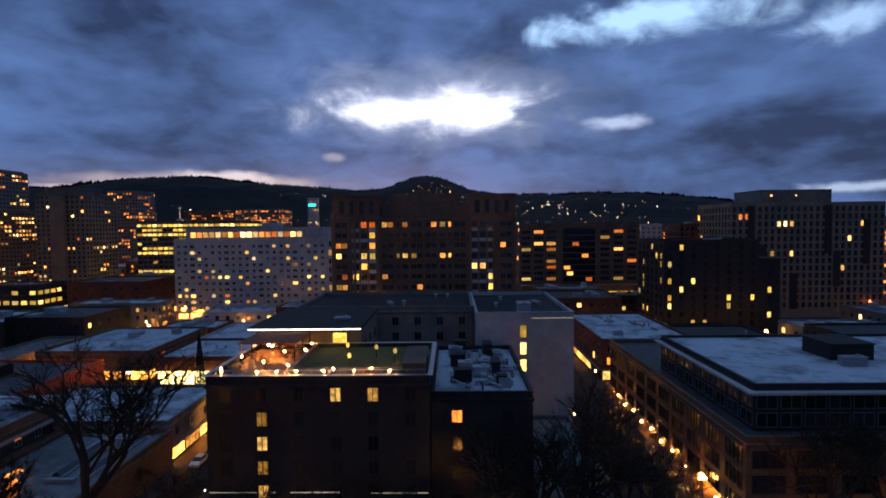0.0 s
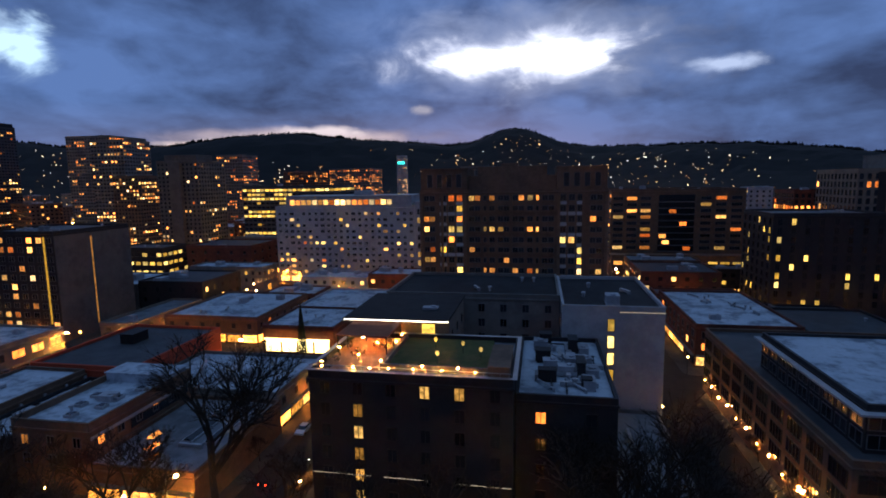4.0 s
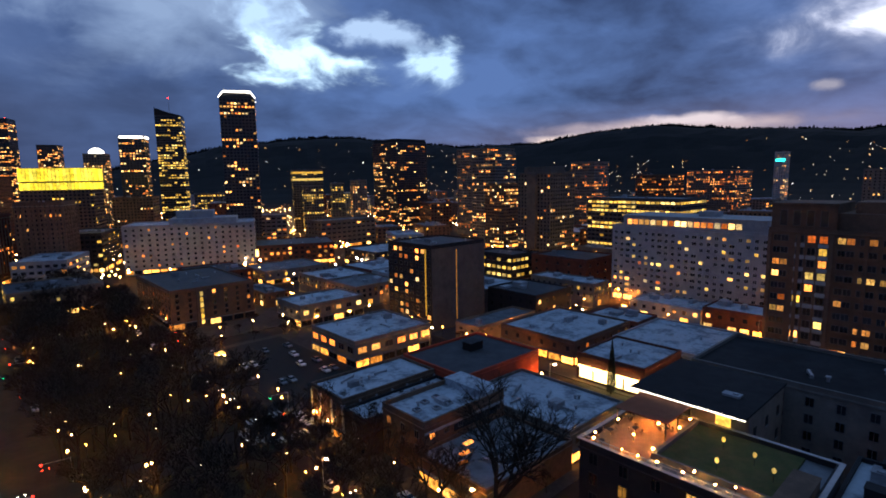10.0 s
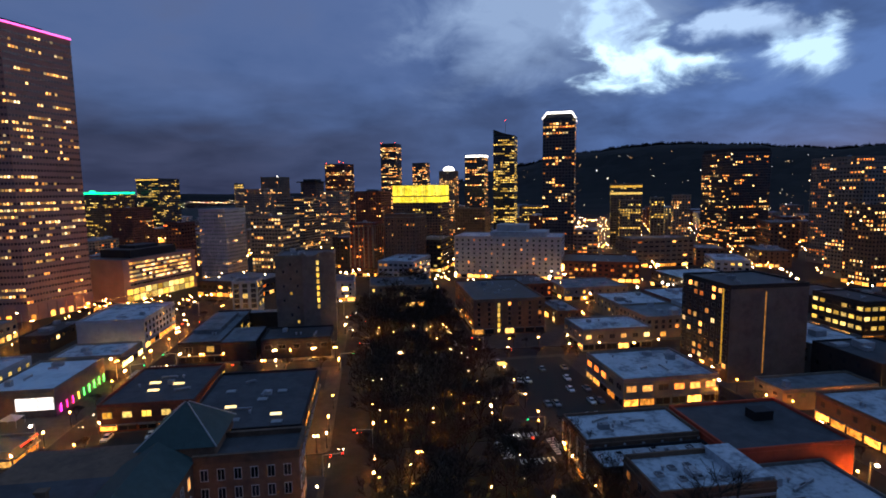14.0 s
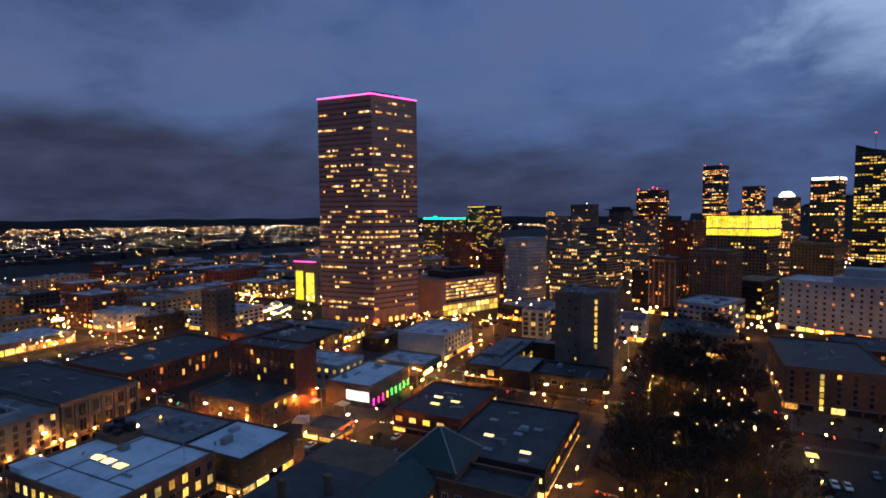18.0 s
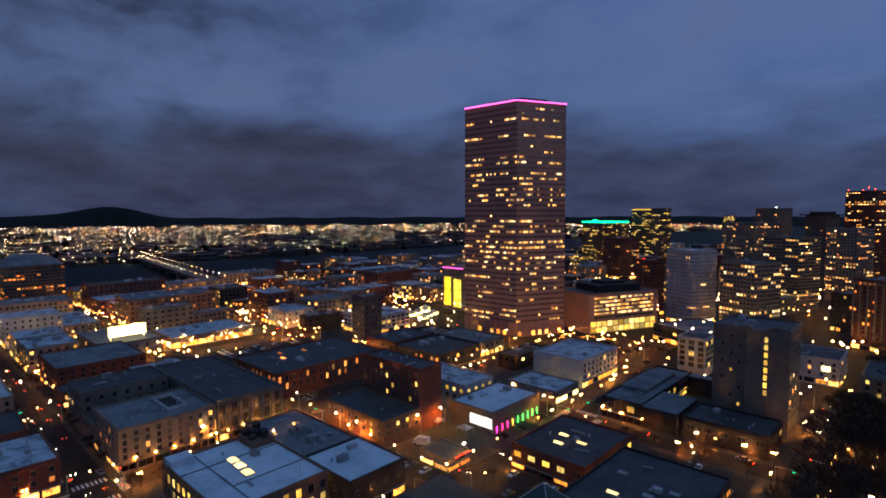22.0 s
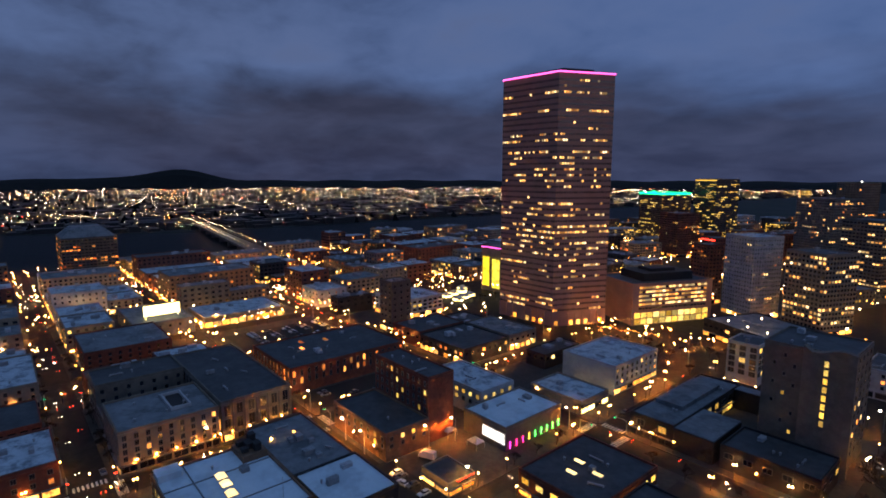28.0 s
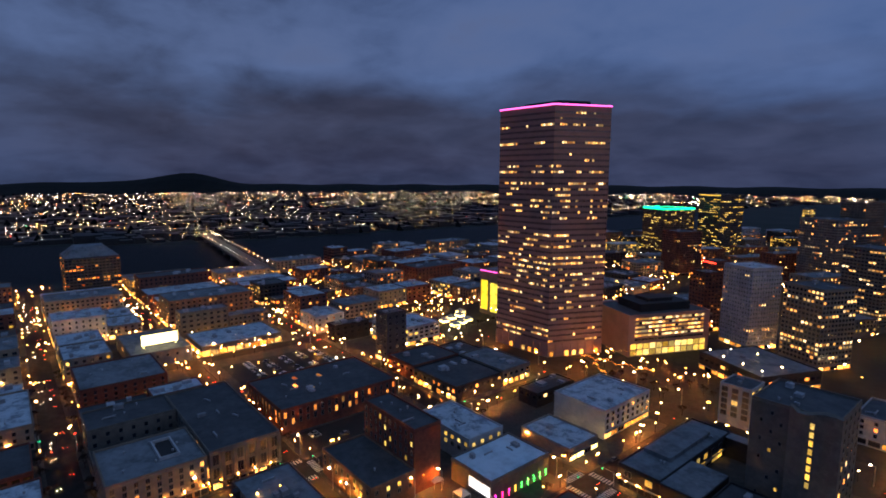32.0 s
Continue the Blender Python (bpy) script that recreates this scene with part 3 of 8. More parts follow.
def plain_building(name, label, rect, h, wall, roof, rot, gap, win, lit, glow, group, rnd):
    """A distant building in one mesh: walls, parapet, roof, windows and roof boxes."""
    x0, y0, x1, y1 = rect
    w, d = x1 - x0, y1 - y0
    poly = [(-w / 2, -d / 2), (w / 2, -d / 2), (w / 2, d / 2), (-w / 2, d / 2)]
    m = Mesh().prism(poly, -0.3, h)
    k = sweep(poly, [(0.002, h), (0.002, h + 0.7), (-0.4, h + 0.7), (-0.4, h)])
    m.add(k.v, k.f)
    m.prism([(x * 0.97, y * 0.97) for x, y in poly], h + 0.004, h + 0.08, 1)
    for _ in range(4):
        x, y, a, b, c = rnd.uniform(-w, w) * 0.36, rnd.uniform(-d, d) * 0.36, rnd.uniform(0.8, 2.6), rnd.uniform(0.8, 2.4), rnd.uniform(0.8, 2.4)
        m.box(x - a, y - b, h + 0.08, x + a, y + b, h + c, 4)
    floors = max(1, round((h - 4.2) / 3.5))
    fh = (h - 4.8) / floors
    for p, u, n, length in sides_of(poly):
        cols = max(1, int((length - 1) / gap))
        street = rnd.random() < 0.6
        for i in range(cols):
            c = (i + 0.5) * length / cols
            for j in range(floors):
                z = 4.2 + fh * (j + 0.5)
                m.pane(p, u, n, c - win[0] / 2, c + win[0] / 2, z - 0.8, z + 0.8, 0.05, 3 if rnd.random() < lit else 2)
            if street and rnd.random() < 0.6:
                m.pane(p, u, n, c - gap * 0.4, c + gap * 0.4, 0.8, 3.1, 0.06, 5)
    if math.hypot(x0, y0) > 450:
        index = [FAR_MATS.index(k) for k in (wall, roof, "pane", glow, "unit", "shop")]
        place = pose((x0 + x1) / 2, (y0 + y1) / 2, 0, 0, 0, rot)
        n = len(FAR.v)
        FAR.v += [tuple(place @ Vector(v)) for v in m.v]
        FAR.f += [tuple(i + n for i in f) for f in m.f]
        FAR.m += [index[k] for k in m.m]
        return None
    ob = solo(name, m, [wall, roof, "pane", glow, "unit", "shop"], label, "building", ((x0 + x1) / 2, (y0 + y1) / 2, 0), radians(rot), group)
    return ob


def pilasters(b, poly, sides, spacing, z0, z1, mat, out=0.35, wide=0.7):
    """Upright piers along chosen sides of a building, each a part."""
    shape = Mesh().box(-wide / 2, -out, z0, wide / 2, -0.003, z1).data("pier", mat)
    for s, (p, u, n, length) in enumerate(sides_of(poly)):
        if s in sides:
            count = max(1, round(length / spacing))
            for i in range(count + 1):
                c = min(max(i * length / count, wide / 2), length - wide / 2)
                part("pier", shape, None, b, where=(p[0] + u[0] * c, p[1] + u[1] * c, 0), turn=math.atan2(u[1], u[0]))


def box_poly(w, d):
    return [(-w / 2, -d / 2), (w / 2, -d / 2), (w / 2, d / 2), (-w / 2, d / 2)]


def building(name, label, rect, h, wall="concrete", roof="roof_grey", rot=0.0, category="building", group="", poly=None, parapet=0.7,
             floors=None, win=(1.3, 1.6), gap=3.0, lit=0.15, single=False, shop=0.0, gear=4, pane="pane", glow="lit", skip=(), sill=0.0,
             shop_mat="shop", base=0.0, frame_mat="frame", bars=1, chosen=None, seed=None, belt=True, first=4.2):
    """A building on a rectangle (or a footprint round its middle): wall, roof, parapet, cornice, windows, shop fronts and roof gear."""
    x0, y0, x1, y1 = rect
    cx, cy, w, d = (x0 + x1) / 2, (y0 + y1) / 2, x1 - x0, y1 - y0
    rnd = random.Random(seed if seed is not None else int(cx * 31 + cy * 17))
    far = not single and math.hypot(cx, cy) > 330
    b = thing(name, label, category, (cx, cy, base), radians(rot), group)
    poly = poly or [(-w / 2, -d / 2), (w / 2, -d / 2), (w / 2, d / 2), (-w / 2, d / 2)]
    part("wall", Mesh().prism(poly, -0.3, h), wall, b)
    inner = [(x * (1 - 0.7 / max(w, 4)), y * (1 - 0.7 / max(d, 4))) for x, y in poly]
    part("roof", Mesh().prism(inner, h + 0.004, h + 0.08), roof, b)
    t = h + parapet
    part("parapet", sweep(poly, [(0.002, h + 0.003), (0.002, t), (0.07, t), (0.07, t + 0.09), (-0.40, t + 0.09), (-0.40, t), (-0.33, t), (-0.33, h + 0.003)]), wall, b)
    if belt:
        part("cornice", sweep(poly, [(0.002, h - 0.6), (0.18, h - 0.5), (0.18, h - 0.2), (0.002, h - 0.15)]), wall, b)
    floors = floors if floors is not None else max(1, round((h - first) / 3.4))
    fh = (h - first - 0.6) / max(floors, 1)
    shops = (Mesh(), Mesh())
    runs, busy = [False] * 99, [rnd.choice((0.15, 0.5, 0.8, 1.2, 2.0)) for _ in range(99)]
    many = {pane: Mesh(), glow: Mesh(), "frame": Mesh()}
    for s, (p, u, n, length) in enumerate(sides_of(poly)):
        if s in skip:
            continue
        turn = math.atan2(u[1], u[0])
        cols = max(1, int((length - 1.0) / gap))
        for i in range(cols):
            c = (i + 0.5) * length / cols
            for j in range(floors):
                z = first + fh * (j + 0.5) + sill
                if h > 38:
                    if i == 0 or rnd.random() < 0.55:
                        runs[j] = rnd.random() < lit * busy[j]
                    mat = glow if runs[j] else pane
                else:
                    mat = glow if rnd.random() < lit else pane
                if chosen is not None:
                    mat = glow if (s, i, j) in chosen else pane
                wh = min(win[1], fh - 0.7)
                if single:
                    part("window", window_mesh(win[0], wh, mat, frame_mat, bars), None, b, where=(p[0] + u[0] * c + n[0] * 0.02, p[1] + u[1] * c + n[1] * 0.02, z), turn=turn)
                else:
                    many[mat].pane(p, u, n, c - win[0] / 2, c + win[0] / 2, z - wh / 2, z + wh / 2, 0.05)
                    if not far:
                        many["frame"].wall_box(p, u, n, c - win[0] / 2 - 0.12, c + win[0] / 2 + 0.12, z - wh / 2 - 0.16, z - wh / 2 - 0.002, -0.05, 0.14)
        if shop and first >= 3:
            bays = max(1, int(length / 5.0))
            for i in range(bays):
                on = rnd.random() < shop
                a = i * length / bays
                if not single and not near_shop(cx, cy):
                    many["frame"].wall_box(p, u, n, a + 0.3, a + length / bays - 0.3, first - 1.1, first - 0.8, 0.0, 0.7)
                    shops[0 if on else 1].pane(p, u, n, a + 0.4, a + length / bays - 0.4, 0.7, first - 1.1, 0.06)
                    continue
                m = Mesh().wall_box((0, 0), (1, 0), (0, -1), -length / bays / 2 + 0.4, length / bays / 2 - 0.4, 0.7, first - 1.1, -0.1, 0.06, 1)
                m.wall_box((0, 0), (1, 0), (0, -1), -length / bays / 2 + 0.25, length / bays / 2 - 0.25, first - 1.1, first - 0.75, -0.1, 0.75)
                m.wall_box((0, 0), (1, 0), (0, -1), -0.06, 0.06, 0.7, first - 1.1, -0.1, 0.10)
                c = a + length / bays / 2
                part("shop_front", m, ["frame", shop_mat if on else "pane"], b, where=(p[0] + u[0] * c, p[1] + u[1] * c, 0), turn=turn)
    for key, title in ((pane, "dark_glazing"), (glow, "lit_glazing"), ("frame", "sill_course")):
        if many[key].f:
            part(title, many[key], key, b, kind="stuff")
    for m, mat in zip(shops, (shop_mat, "pane")):
        if m.f:
            part("shop_glazing", m, mat, b, kind="stuff")
    roof_gear(b, w * 0.8, d * 0.8, h + 0.08, gear, rnd)
    return b


# ---- ground, streets, river, hills ----
AVENUES = [-840, -762, -684, -606, -528, -450, -372, -294, -211, -132, -57, -8, 71, 151, 233, 311, 389, 467, 545, 620]
STREETS = [-274, -197, -114, -41.5, 31, 104, 180, 258]


def make_ground():
    m = Mesh()
    n = 64
    m.add([(0, 0, 0)] + [(4900 * math.cos(2 * math.pi * i / n), 4900 * math.sin(2 * math.pi * i / n), 0) for i in range(n)],
          [(0, i + 1, (i + 1) % n + 1) for i in range(n)])
    solo("ground", m, "earth", "dark flat ground of the city reaching the horizon", "ground", kind="structure")
    solo("road", Mesh().box(-860, -1150, 0.002, 640, 330, 0.02), "asphalt", "dark wet asphalt of the city streets", "road", kind="structure")
    solo("water", Mesh().prism([(620, -1700), (820, -1700), (892, -806), (922, -450), (940, -280), (1095, 0), (1200, 900), (820, 900), (690, 60), (665, -180), (640, -430), (640, -700)], 0.03, 0.06),
         "water", "dark river with reflected city lights", "river", kind="structure")


make_ground()

TAKEN = []


def clear(x0, y0, x1, y1, margin=1.0):
    return all(x1 + margin <= a or x0 - margin >= c or y1 + margin <= b or y0 - margin >= d for a, b, c, d in TAKEN)


def make_blocks():
    """A raised pavement with a kerb for each block."""
    for i, (a, b) in enumerate(zip(AVENUES, AVENUES[1:])):
        for c, d in zip(STREETS, STREETS[1:]):
            x0, x1, y0, y1 = a + 5.5, b - 5.5, c + 5.5, d - 5.5
            m = Mesh().prism([(x0 + 1.5, y0), (x1 - 1.5, y0), (x1, y0 + 1.5), (x1, y1 - 1.5), (x1 - 1.5, y1), (x0 + 1.5, y1), (x0, y1 - 1.5), (x0, y0 + 1.5)], 0.0, 0.16)
            if a == -57:
                solo("pavement", m, "lawn", "winter lawn of the park blocks with bare earth", "park lawn", kind="structure")
                continue
            solo("pavement", m, "pavement", "grey concrete pavement with a raised kerb round a city block", "pavement", kind="structure")


make_blocks()


def ridge(az):
    """The height of the western hills' crest by compass bearing."""
    rise = 2.9 + 2.05 * math.exp(-((az + 92.7) / 4.2) ** 2) + 1.75 * math.exp(-((az + 116) / 10.0) ** 2) + 1.3 * math.exp(-((az + 149) / 11.0) ** 2)
    rise += 0.5 * math.exp(-((az + 103) / 4.0) ** 2)
    if az > -74:
        rise *= max(0.06, 1 - ((az + 74) / 21.0) ** 1.6) if az < -53 else 0.06
    if az < -158:
        rise *= max(0.12, 1 - ((-158 - az) / 16.0) ** 1.4) if az > -174 else 0.12
    return 3400 * math.tan(radians(rise)) + 58


def hill_height(az, r):
    s = min(1.0, max(0.0, (r - 1150) / 2250))
    s = s * s * (3 - 2 * s)
    bumps = 14 * noise.noise(Vector((az * 0.35, r * 0.003, 0))) * s + 7 * noise.noise(Vector((az * 1.3, r * 0.008, 4))) * s
    fall = 1.0 if r <= 3400 else max(0.2, 1 - (r - 3400) / 1100)
    return ridge(az) * (s ** 1.25) * fall + bumps * fall - 1


def polar(az, r, z):
    a = radians(az)
    return (r * math.sin(a), r * math.cos(a), z)


def make_hills():
    m = Mesh()
    azs = [-180 + i * 0.75 for i in range(188)]
    rs = [1150 + i * 125 for i in range(19)] + [3600, 4000, 4500]
    v = [polar(a, r, hill_height(a, r)) for a in azs for r in rs]
    n = len(rs)
    f = [(i * n + j, i * n + j + 1, (i + 1) * n + j + 1, (i + 1) * n + j) for i in range(len(azs) - 1) for j in range(n - 1)]
    m.add(v, f)
    hills = thing("backdrop", "dark wooded hills west of the city at dusk", "hills", kind="structure")
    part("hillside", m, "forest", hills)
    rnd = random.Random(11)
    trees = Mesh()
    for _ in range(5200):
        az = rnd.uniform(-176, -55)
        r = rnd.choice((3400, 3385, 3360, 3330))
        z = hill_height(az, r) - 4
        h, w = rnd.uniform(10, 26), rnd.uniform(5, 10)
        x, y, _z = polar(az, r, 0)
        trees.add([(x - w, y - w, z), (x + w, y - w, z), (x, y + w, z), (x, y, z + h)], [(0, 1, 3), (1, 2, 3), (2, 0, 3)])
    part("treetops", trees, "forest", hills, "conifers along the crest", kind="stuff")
    lights = Mesh()
    for _ in range(900):
        spot = rnd.random()
        az = rnd.gauss(-93, 4.5) if spot < 0.18 else rnd.gauss(-80, 7) if spot < 0.36 else rnd.gauss(-128, 14) if spot < 0.7 else rnd.uniform(-172, -62)
        r = 1230 + (1500 if az > -108 or az < -135 else 1000) * rnd.random() ** 1.5
        size = rnd.uniform(0.8, 1.9) * r / 2000
        lights.gem(polar(az, r, hill_height(az, r) + rnd.uniform(3, 9)), size)
    part("house_lights", lights, "hill_light", hills, "lit windows of hillside houses", kind="stuff")
    # the low eastern skyline with one rounded butte
    east = Mesh()
    v, cols = [], 90
    for i in range(cols + 1):
        az = 80 + i * 1.1
        top = 100 + 4300 * math.tan(radians(-0.55 + 1.1 * math.exp(-((az - 104.5) / 3.6) ** 2) + 0.25 * math.exp(-((az - 96) / 4) ** 2) + 0.06 * math.sin(az * 0.9)))
        v += [polar(az, 3900, 0), polar(az, 4150, top * 0.7), polar(az, 4300, top), polar(az, 4700, 40)]
    east.add(v, [(4 * i + j, 4 * i + j + 1, 4 * i + 5 + j, 4 * i + 4 + j) for i in range(cols) for j in range(3)])
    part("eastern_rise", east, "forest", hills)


make_hills()


def bank(y):
    """The river's eastern bank: its x for a given y."""
    return 1095 - 0.55 * max(0.0, min(280.0, -y)) - 0.09 * max(0.0, -y - 280)


def make_east_side():
    """The flat district across the river: low sheds, trees and a carpet of lights."""
    rnd = random.Random(3)
    sheds, lights, woods = Mesh(), Mesh(), Mesh()
    for _ in range(1500):
        r = 1050 + 2600 * rnd.random() ** 1.6
        az = rnd.uniform(84, 172)
        x, y, _z = polar(az, r, 0)
        if x < bank(y) + 30:
            x = bank(y) + 40 + rnd.random() * 700
        w, d, h = rnd.uniform(8, 26), rnd.uniform(8, 26), rnd.uniform(4, 14)
        sheds.box(x - w, y - d, 0, x + w, y + d, h)
    for _ in range(17000):
        r = 960 + 3000 * rnd.random() ** 1.55
        az = rnd.uniform(84, 175)
        x, y, _z = polar(az, r, 0)
        if x < bank(y) + 20:
            continue
        # lights gather in clusters and thin out between them
        if noise.noise(Vector((x * 0.004, y * 0.004, 2.0))) + 0.35 * noise.noise(Vector((x * 0.015, y * 0.015, 5.0))) < rnd.uniform(-0.45, 0.25):
            continue
        s = (0.26 + 0.42 * rnd.random() ** 2.5) * r / 1700
        if rnd.random() < 0.06:
            s *= 1.9
        lights.gem((x, y, rnd.uniform(5, 15)), s, rnd.choice((0, 0, 0, 0, 0, 0, 0, 1, 1, 2)) if rnd.random() < 0.5 else 0)
    for _ in range(1500):
        r = rnd.uniform(1080, 3900)
        az = rnd.uniform(84, 172)
        x, y, _z = polar(az, r, 0)
        if x > bank(y) + 15:
            h, w = rnd.uniform(9, 20), rnd.uniform(5, 11)
            woods.add([(x - w, y - w, 0), (x + w, y - w, 0), (x, y + w, 0), (x + w * 0.2, y, h)], [(0, 1, 3), (1, 2, 3), (2, 0, 3)])
    side = thing("backdrop", "low dark district across the river dotted with lights", "district", kind="structure")
    part("low_buildings", sheds, "dark", side, kind="stuff")
    part("street_lights", lights, ["far_light", "far_white", "far_red"], side, "scattered warm and white lights", kind="stuff")
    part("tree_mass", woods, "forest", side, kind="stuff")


make_east_side()


def take(*rect):
    TAKEN.append(rect)
    return rect


def roof_hatches(b, spots, z):
    """White kerbed roof lights with dark glass tops."""
    for x, y in spots:
        part("roof_hatch", Mesh().box(-0.8, -0.8, 0, 0.8, 0.8, 0.55).box(-0.62, -0.62, 0.551, 0.62, 0.62, 0.62, 1), ["white", "pane"], b, "square kerbed roof light", where=(x, y, z))


# ---- the block west of the park ----
WAREHOUSE = []


def make_west_block():
    WAREHOUSE.append(None)
    WAREHOUSE[0] = building("warehouse", "long low building with a white membrane roof and dark pilastered walls", take(-93.5, -109, -64.5, -94), 10.5, "brick_brown", "roof_white",
             lit=0.0, single=True, gap=5.2, floors=2, gear=7, shop=0.3, first=4.0)
    pilasters(WAREHOUSE[0], box_poly(29, 15), (1, 2, 3), 5.0, 0.0, 9.8, "white", 0.3, 0.5)
    b = building("red_building", "low building with a dark roof and a red painted wall", take(-125.5, -108.5, -94.3, -83.2), 11.0, "red", "roof_tar", lit=0.0, floors=1, gap=9, gear=1, skip=(1, 2))
    m = Mesh().box(-2.6, -1.8, 0, 2.6, 1.8, 2.3).box(-2.7, -1.9, 2.3, 2.7, 1.9, 2.45).box(-2.62, -1.2, 0.5, -2.6, 1.2, 1.9)
    part("air_handler", m, "black", b, "large black air handler", where=(-3.5, -3.0, 11.08))
    b = building("loft_building", "two-storey building with a patched white roof beside the park", take(-94, -93.6, -64.5, -84.6), 8.6, "dark", "roof_white", lit=0.05, single=True, gap=4.5, floors=1, gear=9, shop=0.3, skip=(2,))
    roof_hatches(b, [(-10, -2), (-6, 1.6), (-1, -2.4), (3, 1.8), (8, -1.6), (11, 2)], 8.68)
    b = building("brick_loft", "brick building with a raised parapet, white roof and orange windows", take(-94, -84.2, -69, -69.5), 11.2, "brick_brown", "roof_white", lit=0.2, glow="lit_orange", single=True, gap=4.0, floors=2, gear=4, skip=(0,), parapet=1.1)
    part("roof_step", Mesh().box(-12, -6.8, 11.28, -6.5, 6.8, 13.0).box(-12.2, -7.0, 13.0, -6.3, 7.0, 13.2), "roof_white", b, "raised white roof box")
    roof_hatches(b, [(0.5, -2.4), (0.8, 2.2), (4.4, -2), (4.6, 2.4), (8.4, 0), (-3.5, 3.5)], 11.28)
    part("slot_opening", Mesh().box(-10, 7.36, 7.6, 4, 7.44, 9.2), "pane", b, "long dark window slot")
    part("band", Mesh().box(-12.4, 7.36, 9.5, 12.4, 7.55, 10.0), "white", b, "pale band below the parapet")
    building("market_building", "low building with a stained white roof and lit eaves", take(-117, -82.8, -94.4, -51), 7.4, "stucco", "roof_white", lit=0.3, single=True, gap=4.4, floors=1, gear=12, shop=0.6, skip=(0,))
    b = building("shop_building", "low corner shop building with glowing shop fronts and skylights", take(-93.8, -69.2, -67, -50), 6.2, "brick_brown", "roof_grey", lit=0.0, floors=0, shop=0.95, gear=3, shop_mat="shop", first=4.6, skip=(2,))
    skylights(b, [(3, -5.5), (6.5, -3), (9.5, -0.5)], 6.28)
    for y in (1.5, 5.5):
        m = Mesh().box(-11, y - 1.0, 6.28, 4, y + 1.0, 6.6).prism([(-10.8, y - 0.8), (3.8, y - 0.8), (3.8, y + 0.8), (-10.8, y + 0.8)], 6.6, 7.2, 1, [(-10.8, y - 0.05), (3.8, y - 0.05), (3.8, y + 0.05), (-10.8, y + 0.05)])
        part("ridge_light", m, ["metal", "pane"], b, "long dark ridge roof light")


def skylights(b, spots, z, size=(1.1, 0.7), glow="lit"):
    for x, y in spots:
        m = Mesh().box(-size[0] - 0.15, -size[1] - 0.15, 0, size[0] + 0.15, size[1] + 0.15, 0.3)
        m.add([(-size[0], -size[1], 0.3), (size[0], -size[1], 0.3), (size[0], size[1], 0.3), (-size[0], size[1], 0.3), (-size[0], 0, 0.75), (size[0], 0, 0.75)],
              [(0, 1, 5, 4), (2, 3, 4, 5), (1, 2, 5), (3, 0, 4)], 1)
        part("skylight", m, ["metal", glow], b, "lit ridge skylight", where=(x, y, z))


make_west_block()


